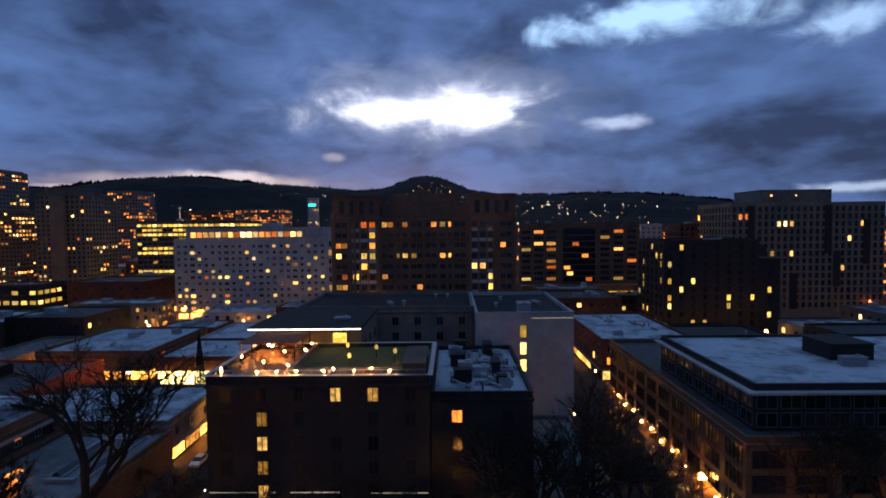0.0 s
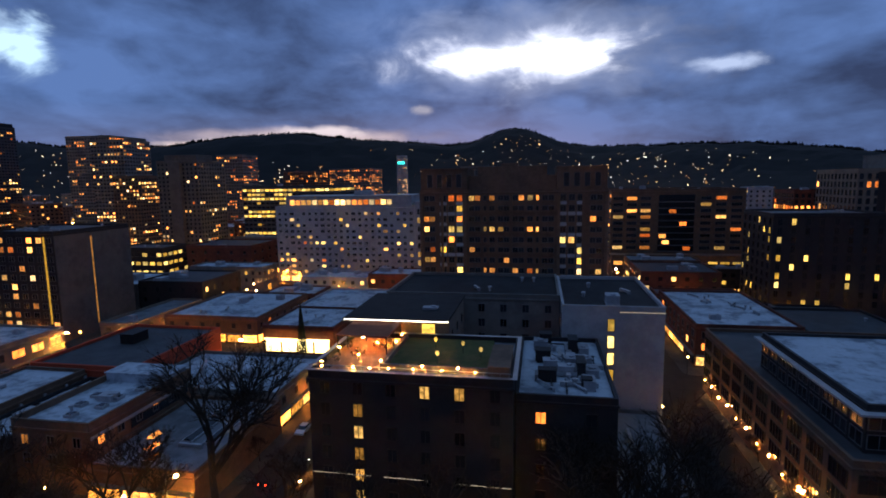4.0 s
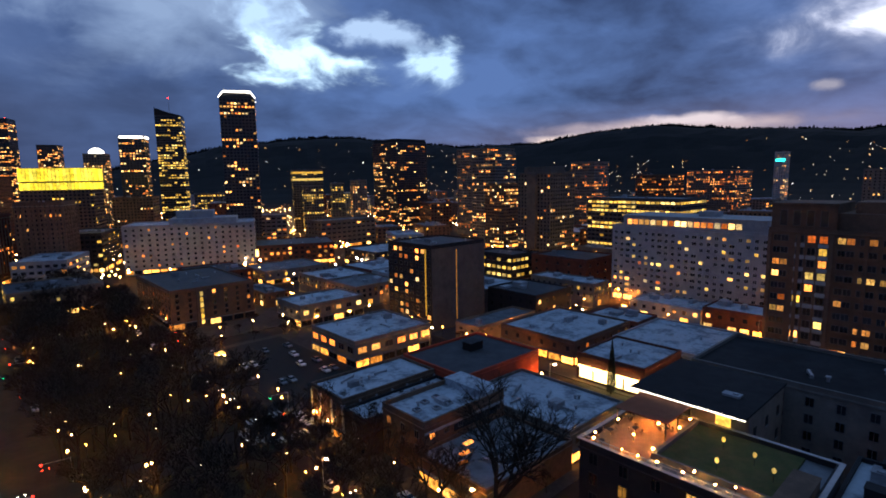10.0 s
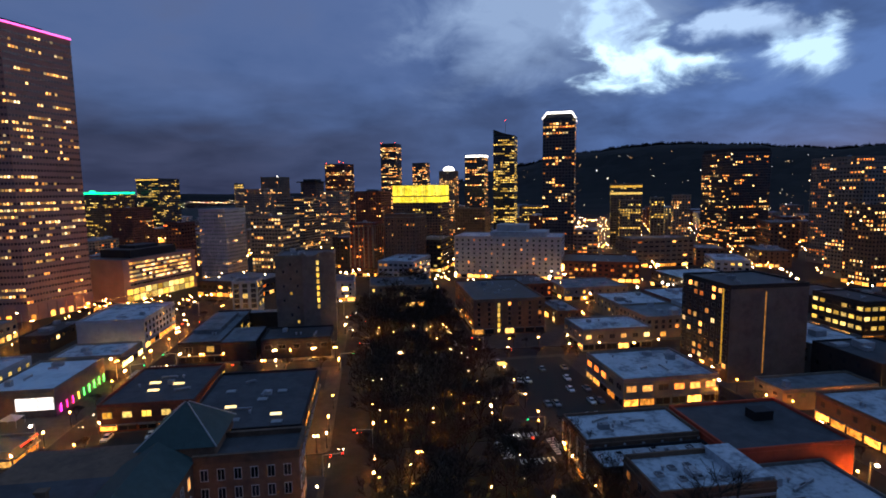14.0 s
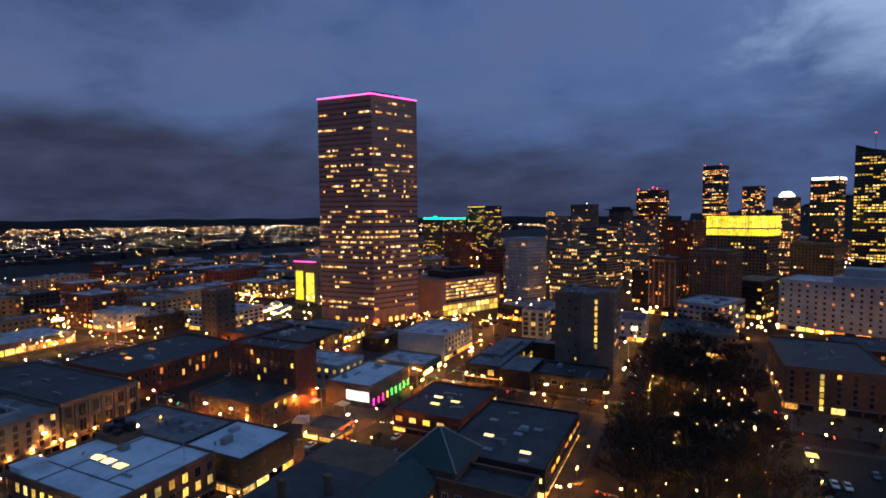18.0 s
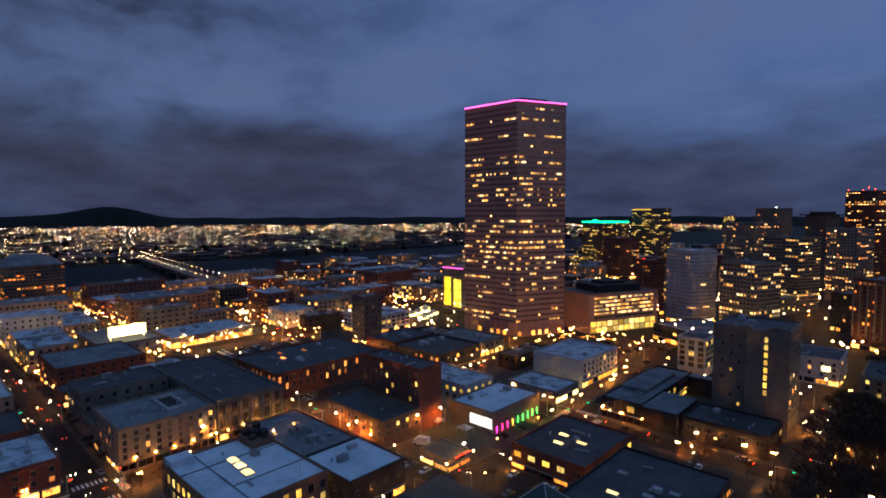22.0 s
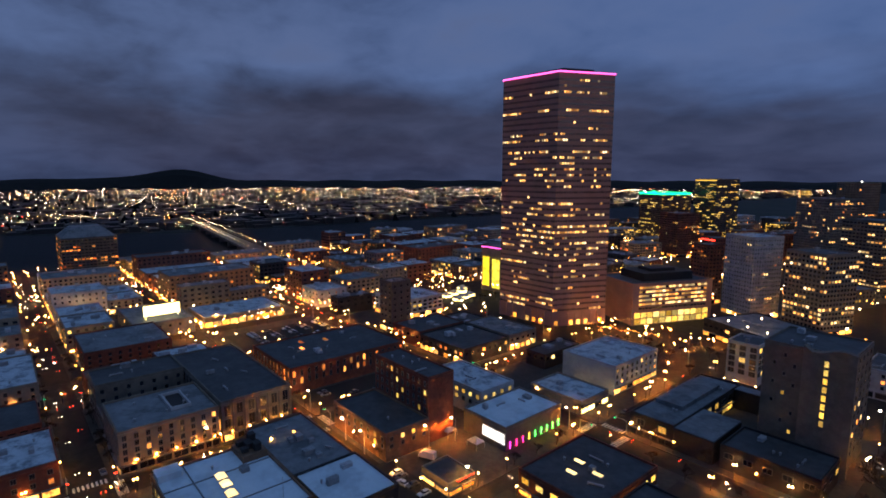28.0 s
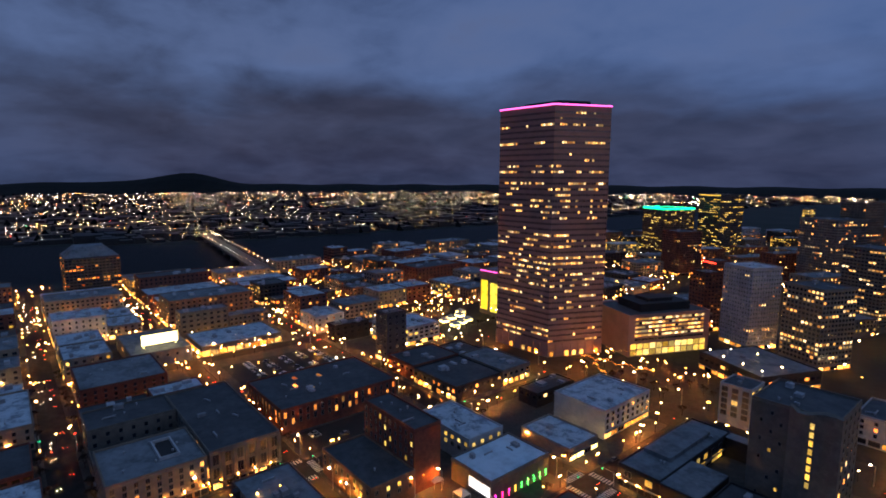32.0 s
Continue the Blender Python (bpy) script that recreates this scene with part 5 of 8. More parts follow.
    building("corner_brick", "low brick corner building with a patched white roof", take(-188, 40.5, -144, 66), 11, "brick", "roof_white", lit=0.15, glow="lit_orange", single=True, gap=4.4, floors=2, win=(2.0, 1.8), gear=12, shop=0.6)


def make_junction():
    """Low blocks where the turned street grid meets the first one."""
    b = building("corner_block", "brown brick block with orange windows and a lit sign", take(-222, -396, -166, -350), 15, "brick", "roof_tar", rot=-24, lit=0.3, glow="lit_orange", gap=4.2, floors=3, win=(2.2, 1.7), gear=6, shop=0.7)
    part("lit_sign", Mesh().box(26.5, 20, 8, 28.6, 23.4, 13), "sign_gold", b, "bright golden lit sign panel")
    building("low_shop", "low grey shop with a gravel roof and lit front", take(-176, -326, -134, -292), 8, "stucco", "roof_grey", lit=0.15, glow="lit_yellow", gap=4.6, floors=1, gear=6, shop=0.7)
    building("low_shop", "two-storey brick shop with a tar roof", take(-127, -330, -96, -294), 11, "brick", "roof_tar", lit=0.2, glow="lit_orange", gap=4.0, floors=2, gear=5, shop=0.6)
    building("low_shop", "dark clad low building with a pale roof", take(-258, -332, -214, -292), 11, "dark", "roof_white", lit=0.25, glow="lit", gap=4.0, floors=2, gear=5, shop=0.6)
    building("low_shop", "cream stone corner building with yellow windows", take(-52, -330, -14, -296), 13, "cream", "roof_tar", lit=0.2, glow="lit_yellow", gap=4.0, floors=3, gear=5, shop=0.5)


def row_of_windows(x, y0, y1, z0, z1, count):
    m = Mesh()
    step = (y1 - y0) / count
    for i in range(count):
        m.box(x, y0 + i * step + 0.3, z0, x + 0.06, y0 + (i + 1) * step - 0.3, z1)
    return m


make_midtown()
make_junction()


# ---- the custom house and the blocks east of the park ----
def make_custom_house():
    b = thing("custom_house", "old stone public building with green copper pyramid roofs", "public building", (31, -78, 0))
    TAKEN.append((1, -109, 62, -48))
    m = Mesh()
    m.box(-29.6, -23.5, -0.3, -3, -13, 15).box(-8, -23.5, -0.3, 29, 28, 15.02)
    part("wall", m, "brick_brown", b)
    part("roof", Mesh().box(-29.2, -23.1, 15.03, -3.4, -13.4, 15.1), "roof_tar", b, "flat dark roof of the wing")
    ring = Mesh()
    for x0, y0, x1, y1 in ((-29.9, -23.9, -8.2, -23.2), (-29.9, -13.2, -8.2, -12.6), (-29.9, -23.2, -29.3, -13.2)):
        ring.box(x0, y0, 14.4, x1, y1, 16.1)
        ring.box(x0 - 0.15, y0 - 0.15, 16.1, x1 + 0.15, y1 + 0.15, 16.3)
    part("parapet", ring, "brick_brown", b, "stone parapet")
    for x, y, w, z, top in ((-4.6, -22.0, 7.6, 17.6, 24.6),):
        part("pavilion", Mesh().box(x - w, y - w, 15.03, x + w, y + w, z), "brick_brown", b)
        part("pyramid_roof", Mesh().prism([(x - w - 0.6, y - w - 0.6), (x + w + 0.6, y - w - 0.6), (x + w + 0.6, y + w + 0.6), (x - w - 0.6, y + w + 0.6)], z, top, 0,
             [(x - 0.4, y - 0.4), (x + 0.4, y - 0.4), (x + 0.4, y + 0.4), (x - 0.4, y + 0.4)]), "copper", b, "green copper pyramid roof")
        hips = Mesh()
        for sx in (-1, 1):
            for sy in (-1, 1):
                hips.tube((x + sx * (w + 0.6), y + sy * (w + 0.6), z + 0.05), (x + sx * 0.4, y + sy * 0.4, top + 0.1), 0.16, 0.12, 6)
        part("hip", hips, "metal", b, "pale hip ridges")
    ridge_roof = Mesh().add([(-8.4, -13.9, 15.1), (6, -13.9, 15.1), (6, 27.6, 15.1), (-8.4, 27.6, 15.1), (-1.2, -13.9, 19.6), (-1.2, 22, 19.6)],
                            [(1, 0, 4), (0, 3, 5, 4), (3, 2, 5), (2, 1, 4, 5)])
    part("long_roof", ridge_roof, "copper", b, "long green copper roof")
    part("flat_roof", Mesh().box(6.1, -9.5, 15.03, 28.6, 27.5, 15.12), "roof_tar", b)
    for i, (x, y) in enumerate([(12, 2), (20, 8), (24, 20), (10, 20)]):
        part("chimney", Mesh().box(x - 0.8, y - 0.6, 15.1, x + 0.8, y + 0.6, 19.2).box(x - 1.0, y - 0.8, 19.2, x + 1.0, y + 0.8, 19.6), "brick_brown", b)
    for i in range(6):
        for j in range(3):
            glow = "lit_orange" if (i, j) in ((0, 0), (3, 0), (4, 0), (1, 0)) else "pane"
            part("window", window_mesh(1.4, 2.4, glow, "frame_white", 1), None, b, where=(-27.2 + i * 3.4, -12.96, 3.4 + j * 4.2), turn=math.pi)
    for i in range(3):
        for j in range(3):
            part("window", window_mesh(1.4, 2.4, "lit_orange" if j == 0 else "pane", "frame_white", 1), None, b, where=(-29.64, -21.3 + i * 3.2, 3.4 + j * 4.2), turn=-math.pi / 2)
    for i in range(10):
        for j in range(3):
            part("window", window_mesh(1.4, 2.4, "lit_orange" if (i * 7 + j * 3) % 6 == 0 else "pane", "frame_white", 1), None, b, where=(-8.04, -10 + i * 3.8, 3.4 + j * 4.2), turn=-math.pi / 2)


def make_east_blocks():
    b = building("park_store", "low flat-roofed store with lit skylights and a row of lit windows", take(4.5, -166, 37, -120), 8, "dark", "roof_tar", lit=0.7, glow="shop", single=True, gap=5.2, floors=1, win=(3.6, 1.4), gear=5, shop=0.85, first=3.6, skip=(0,))
    skylights(b, [(6, 7), (-8, 14)], 8.08, (1.5, 0.8), "sky_lit")
    skylights(b, [(-7, -4), (9, -6), (-2, 2), (-9, 19), (3, 16)], 8.08, (1.3, 0.8), "white")
    b = building("brick_store", "low brick store with a dark roof and lit skylights", take(39, -177, 66.5, -143), 8, "brick", "roof_tar", lit=0.5, glow="lit_yellow", single=True, gap=4.6, floors=1, win=(2.6, 1.8), gear=5, shop=0.4, first=3.4)
    skylights(b, [(-4, 1), (2, 6), (4, -1)], 8.08, (1.6, 0.8), "sky_lit")
    b = building("skylight_building", "two-storey building with a clean white roof and three lit skylights", take(88.7, -84.5, 129, -53.5), 12, "brick_brown", "roof_clean", lit=0.6, glow="lit_yellow", single=True, gap=3.4, floors=2, win=(1.6, 2.4), gear=3, shop=0.5, first=3.8)
    skylights(b, [(-3.8, 0.6), (1.8, 0.2), (6.6, 0.0)], 12.08, (1.7, 1.4), "sky_lit")
    for p, q in (((-19.5, 7), (19.5, 7)), ((8, -15), (8, 15)), ((-8, -15), (-8, 7))):
        part("roof_curb", Mesh().box(min(p[0], q[0]) - 0.15, min(p[1], q[1]) - 0.15, 12.08, max(p[0], q[0]) + 0.15, max(p[1], q[1]) + 0.15, 12.35), "roof_grey", b, "dark roof seam curb")
    part("penthouse", Mesh().box(14.5, 8.5, 12.08, 19.4, 14.8, 14.0).box(14.3, 8.3, 14.0, 19.6, 15.0, 14.15), "roof_clean", b, "small white roof penthouse")
    part("plant_base", Mesh().box(9.5, -15.0, 12.08, 19.6, -7.5, 14.2), "brick_brown", b, "raised plant deck")
    for x, y, w, h in ((11.5, -12.5, 1.4, 2.4), (14.6, -11.0, 1.8, 1.8), (17.4, -13, 1.2, 2.8), (17.0, -9.2, 1.0, 1.6), (12.2, -9.0, 0.9, 1.3)):
        part("plant_unit", Mesh().box(-w, -1.0, 0.2, w, 1.0, h).box(-w - 0.1, -1.1, h, w + 0.1, 1.1, h + 0.12).box(-w + 0.2, -0.8, 0, w - 0.2, 0.8, 0.2), "dark", b, "dark roof plant unit", where=(x, y, 14.2))
    part("mast", Mesh().tube((-16, -9, 12.08), (-16, -9, 19), 0.09, 0.05, 6), "metal", b, "slim roof mast")
    eaves = thing("parapet_lamps", "row of small warm lamps along a white roof edge", "wall lamps", (128.0, 0, 0), 0, "parapet lamps")
    for y in (-62, -70.5, -79, -90, -98):
        top = 12.7 if y > -85 else 10.7
        bracket = part("bracket", Mesh().box(1.0, y - 0.06, top - 0.5, 1.7, y + 0.06, top - 0.4).tube((1.6, y, top - 0.45), (1.6, y, top + 0.1), 0.05, 0.05, 5), "black", eaves)
        part("globe", Mesh().ball((1.6, y, top + 0.3), 0.22, 8, 6), "globe", bracket)
    building("loading_building", "low building with a smooth white roof and a rooftop plant", take(80.5, -107, 104, -86), 10.6, "dark", "roof_clean", lit=0.15, single=True, gap=4.5, floors=1, gear=3, shop=0.5)
    building("plant_building", "building corner with grey roof and large air handlers", take(104.4, -107, 143, -86), 10.0, "brick_brown", "roof_grey", lit=0.1, single=True, gap=4.2, floors=1, gear=9, shop=0.5)
    b = building("coloured_light_shop", "flat white-roofed shop with coloured wall lights along its side", take(86.2, -190.5, 108.2, -158.3), 8.6, "concrete", "roof_clean", lit=0.0, floors=0, gear=5, shop=0.0, skip=())
    cols = ("neon_violet", "neon_magenta", "neon_magenta", "neon_gold", "neon_wash", "neon_wash", "neon_wash", "neon_wash", "neon_wash")
    for k, mat in enumerate(cols):
        m = Mesh().box(-0.16, -0.62, 0, 0.16, -0.5, 2.6)
        part("wall_light", m, mat, b, "coloured wall washer light", where=(-11.02, 14.2 - k * 3.5, 1.0), turn=-math.pi / 2)
    part("lit_sign", Mesh().box(-10.6, 16.12, 2.6, 0.5, 16.3, 6.6), "sign_white", b, "pale glowing sign board")
    k = building("kiosk", "small flat-roofed kiosk with lit sides in a car park", take(78.5, -135.5, 92, -124.5), 4.2, "cream", "roof_tar", lit=0.0, floors=0, gear=0, shop=0.9, first=3.6, belt=False)
    part("light_line", Mesh().box(-6.8, -5.6, 4.3, -6.76, 2, 4.5), "neon_red", k, "red light along the roof edge")
    b = building("brick_house", "tall narrow dark brick building with a blank flank", take(109, -153.5, 144, -141), 25, "brick", "roof_tar", lit=0.12, glow="lit_yellow", single=True, gap=3.2, floors=6, win=(1.1, 1.9), gear=5, skip=(0, 3), seed=6)
    for y in (-3.5, 2.5):
        part("wall_lamp", Mesh().box(-18.1, y - 0.05, 7.1, -17.4, y + 0.05, 7.2).hood(-18.2, y, 7.0, 0.3, 1, 0), ["black", "downlight"], b, "hooded wall lamp added for a warm glow on the wall")
    building("brick_row", "low brick row with yellow windows and a dark roof", take(108, -140.6, 144, -121.5), 10, "brick_brown", "roof_tar", lit=0.16, glow="lit_yellow", single=True, gap=4.0, floors=2, win=(1.3, 1.6), gear=1, skip=(0,))
    building("studio_building", "pale low building with yellow lit windows", take(110.5, -189.5, 144.5, -170), 11, "white", "roof_white", lit=0.6, glow="lit_yellow", single=True, gap=3.8, floors=2, win=(1.7, 1.7), gear=4, skip=(0,))
    building("corner_shop", "low corner shop with dazzling windows", take(86, -224, 113, -204), 5.4, "stucco", "roof_white", lit=0.0, floors=0, gear=3, shop=0.45, shop_mat="bright", first=4.2, skip=(1, 2), seed=8)
    building("cream_block", "cream four-storey block with a mottled white roof", take(88, -270, 116.5, -232), 13.4, "white", "roof_white", lit=0.15, skip=(2,), gap=4.0, floors=3, gear=6, shop=0.95, shop_mat="shop", single=True)
    b = building("courtyard_offices", "low blue-grey roofed offices round a lit court", take(48, -266, 65, -206), 8.4, "dark", "roof_grey", lit=0.3, glow="lit_yellow", single=True, gap=6.5, floors=1, win=(2.8, 2.3), gear=6, shop=0.2)
    TAKEN.append((34, -266, 65, -206))
    for y0, y1 in ((6, 30), (-30, -24)):
        part("wing", Mesh().box(-22.5, y0, -0.3, -8.6, y1, 8.4).box(-22.7, y0 - 0.2, 8.4, -8.6, y1 + 0.2, 8.55), "dark", b, "low dark wing")
        part("wing_roof", Mesh().box(-22.3, y0 + 0.2, 8.56, -8.62, y1 - 0.2, 8.64), "roof_grey", b)
    part("court_floor", Mesh().box(-22.5, -23.9, 0.0, -8.6, 5.9, 0.3), "pavement", b)
    for k in range(5):
        part("court_window", window_mesh(4.0, 3.0, "lit_yellow" if k != 2 else "pane", "frame", 1), None, b, where=(-8.56, -20 + k * 5.2, 2.4), turn=-math.pi / 2)
    part("roof_step", Mesh().box(-4, -20, 8.48, 7, 14, 10.2), "roof_grey", b, "raised roof box")
    b = building("terraced_building", "cream five-storey building with a sunken roof court and shop fronts", take(158, -82, 188, -50), 14.6, "cream", "roof_grey", lit=0.10, glow="lit_orange", single=True, gap=3.4, floors=4, win=(1.2, 1.7), gear=6, shop=0.3, skip=(1, 0))
    ring = Mesh().box(-7, -9, 14.7, 9, -8.4, 15.9).box(-7, -2.6, 14.7, 9, -2, 15.9).box(-7, -8.4, 14.7, -6.4, -2.6, 15.9).box(8.4, -8.4, 14.7, 9, -2.6, 15.9)
    part("court_rim", ring, "white", b, "pale rim round the roof court")
    # the shade of the sunken court is a black sheet laid on the roof
    part("light_well", Mesh().box(-6.4, -8.4, 14.7, 8.4, -2.6, 14.78), "black", b, "flat black sheet standing for the shade in the roof court")
    b = building("pillared_hall", "long dark hall with tall pilasters and a flat roof", take(158.5, -110, 226, -83), 15.5, "concrete", "roof_tar", lit=0.12, glow="lit_orange", single=True, gap=4.2, floors=2, win=(2.2, 4.0), gear=5, shop=0.5)
    pilasters(b, box_poly(67.5, 27), (0, 3), 4.4, 0.0, 14.8, "concrete", 0.45, 0.8)
    building("pillared_hall", "dark flat-roofed hall behind a light well", take(205, -82.5, 226.5, -50), 16, "concrete", "roof_tar", lit=0.12, glow="lit_yellow", gap=4.2, floors=3, gear=5)
    building("court_wing", "low dark roof at the bottom of a light court", take(188.4, -82.5, 204.8, -50), 8, "concrete", "roof_tar", lit=0.0, floors=1, gear=2, belt=False)
    b = building("brick_mill", "large dark red brick building with a patched tar roof", take(183, -184, 226.5, -121), 12, "brick", "roof_tar", lit=0.3, glow="lit_orange", single=True, gap=3.6, floors=2, win=(1.2, 2.6), gear=8, skip=(1,))
    skylights(b, [(-4, 8), (8, -2), (2, 14), (12, 10)], 12.08, (1.6, 0.9))
    building("low_store", "low store with a pale blue roof", take(158, -34, 187, -3), 11, "brick", "roof_white", lit=0.1, single=True, gap=4.2, floors=2, gear=7, shop=0.4)
    building("low_store", "row of stores with lit fronts and pale roofs", take(240, -34, 288, -3), 11, "cream", "roof_white", lit=0.1, gap=4.2, floors=2, gear=6, shop=0.4)
    building("brick_warehouse", "red brick warehouse with a grey roof", take(264, -92, 305, -53), 13, "brick", "roof_grey", lit=0.1, gap=4.2, floors=3, gear=6, shop=0.2)
    b = building("neon_hall", "low red hall with a pink line of light along the eaves", take(422, -262, 454, -238), 9, "red", "roof_white", lit=0.1, gap=5, floors=1, gear=3, shop=0.7)
    part("light_line", Mesh().box(-16.1, 12.1, 7.8, 16.1, 12.3, 8.3).box(-16.3, -12.1, 7.8, -16.1, 12.3, 8.3), "neon_pink", b, "pink line of light along the eaves")
    building("white_block", "white modern block with a stepped pale roof", take(252, -270, 284, -233), 13, "white", "roof_white", lit=0.18, glow="lit_yellow", gap=4.2, floors=3, win=(3.0, 1.6), gear=6, shop=0.5)
    building("night_market", "low hall with glowing eaves beside a car park", take(318, -178, 356, -124), 6.6, "cream", "roof_white", lit=0.0, floors=0, gear=5, shop=1.0, first=5.0)
    b = building("billboard_building", "low building with a glaring white lit sign", take(318, -118, 372, -84), 9, "stucco", "roof_grey", lit=0.1, gap=5, floors=1, gear=3)
    part("lit_sign", Mesh().box(-14.4, -12, 11.0, -14.1, 9, 17.5).box(-14.1, -11, 9.0, -13.8, -10.6, 17).box(-14.1, 7.6, 9.0, -13.8, 8, 17), "bright", b, "glaring blank lit sign board")


make_custom_house()
make_east_blocks()


# ---- the pink tower ----
def make_tower():
    o = (176.0, -300.0)
    side_n, side_w = Vector((45.5, 1.5)), Vector((-16.5, -36.0))
    poly = [(0, 0), tuple(side_w), tuple(side_w + side_n), tuple(side_n)]
    TAKEN.append((155, -345, 228, -285))
    b = thing("skyscraper", "tall rose granite office tower with lit windows and pink roof line", "skyscraper", (*o, 0))
    h, floors = 163.0, 41
    part("wall", Mesh().prism(poly, -0.3, h), "granite", b)
    part("roof", Mesh().prism([(p[0] * 0.97 + 0.5, p[1] * 0.97 - 0.5) for p in poly], h + 0.004, h + 0.3), "roof_grey", b)
    part("plant_room", Mesh().prism([(3, -8), (-6, -28), (22, -27), (32, -8)], h + 0.31, h + 3.2), "dark", b)
    lines = Mesh()
    for p, u, n, length in sides_of(poly):
        lines.wall_box(p, u, n, -0.3, length + 0.3, h - 0.5, h + 0.35, 0.02, 0.4)
    part("light_line", lines, "neon_pink", b, "pink line of light round the roof edge")
    rnd = random.Random(77)
    for j in range(floors):
        z = 9.0 + j * (h - 12.0) / floors
        dark, lit = Mesh(), Mesh()
        busy = rnd.choice((0.12, 0.2, 0.32, 0.5)) if j < 27 else rnd.choice((0.04, 0.1, 0.2, 0.5))
        for s, (p, u, n, length) in enumerate(sides_of(poly)):
            cols = int(length / 1.75)
            on = False
            for i in range(cols):
                if rnd.random() < 0.42:
                    on = rnd.random() < busy
                louvre = s == 0 and 16 <= j <= 27 and i > cols * 0.3 and i < cols * 0.62 and rnd.random() < 0.75
                step = length / cols
                target = lit if on and not louvre else dark
                target.pane(p, u, n, i * step + 0.28, (i + 1) * step - 0.28, z + 1.1, z + 2.45, 0.05)
        part("window_band", dark, "pinkglass", b, kind="stuff")
        if lit.f:
            part("lit_glazing", lit, "tower_lit", b, kind="stuff")
    hall, piers = Mesh(), Mesh()
    for s, (p, u, n, length) in enumerate(sides_of(poly)):
        for i in range(int(length / 5.5)):
            if rnd.random() < 0.55:
                hall.pane(p, u, n, 1.6 + i * 5.5, 4.2 + i * 5.5, 0.4, 3.6, 0.06)
            piers.wall_box(p, u, n, i * 5.5, 0.9 + i * 5.5, 0.0, 8.6, 0.003, 0.5)
    part("pier_row", piers, "granite", b, kind="stuff")
    part("lobby_glazing", hall, "shop", b, "lit lobby windows between granite piers", kind="stuff")
    TAKEN.append((256, -346, 345, -287))
    # the low companion with two great yellow screens
    building("screen_building", "mid-rise with two great yellow lit screens on its street front", take(266, -378, 291, -348.5), 38, "cream", "roof_grey", lit=0.1, gap=4, floors=9, gear=3, skip=(2,))
    s = thing("lit_screen", "tall glowing yellow screens on a building front", "screen", (280, -348.0, 3))
    part("panel", Mesh().box(-10.5, -0.4, 0, -2.2, 0.2, 25), "screen", s)
    part("panel", Mesh().box(1.6, -0.4, 1, 9.0, 0.2, 26.5), "screen", s)
    part("light_line", Mesh().box(-13, -0.4, 34.5, 11, 0.2, 35.1), "neon_pink", s, "pink line of light above the screens")


make_tower()


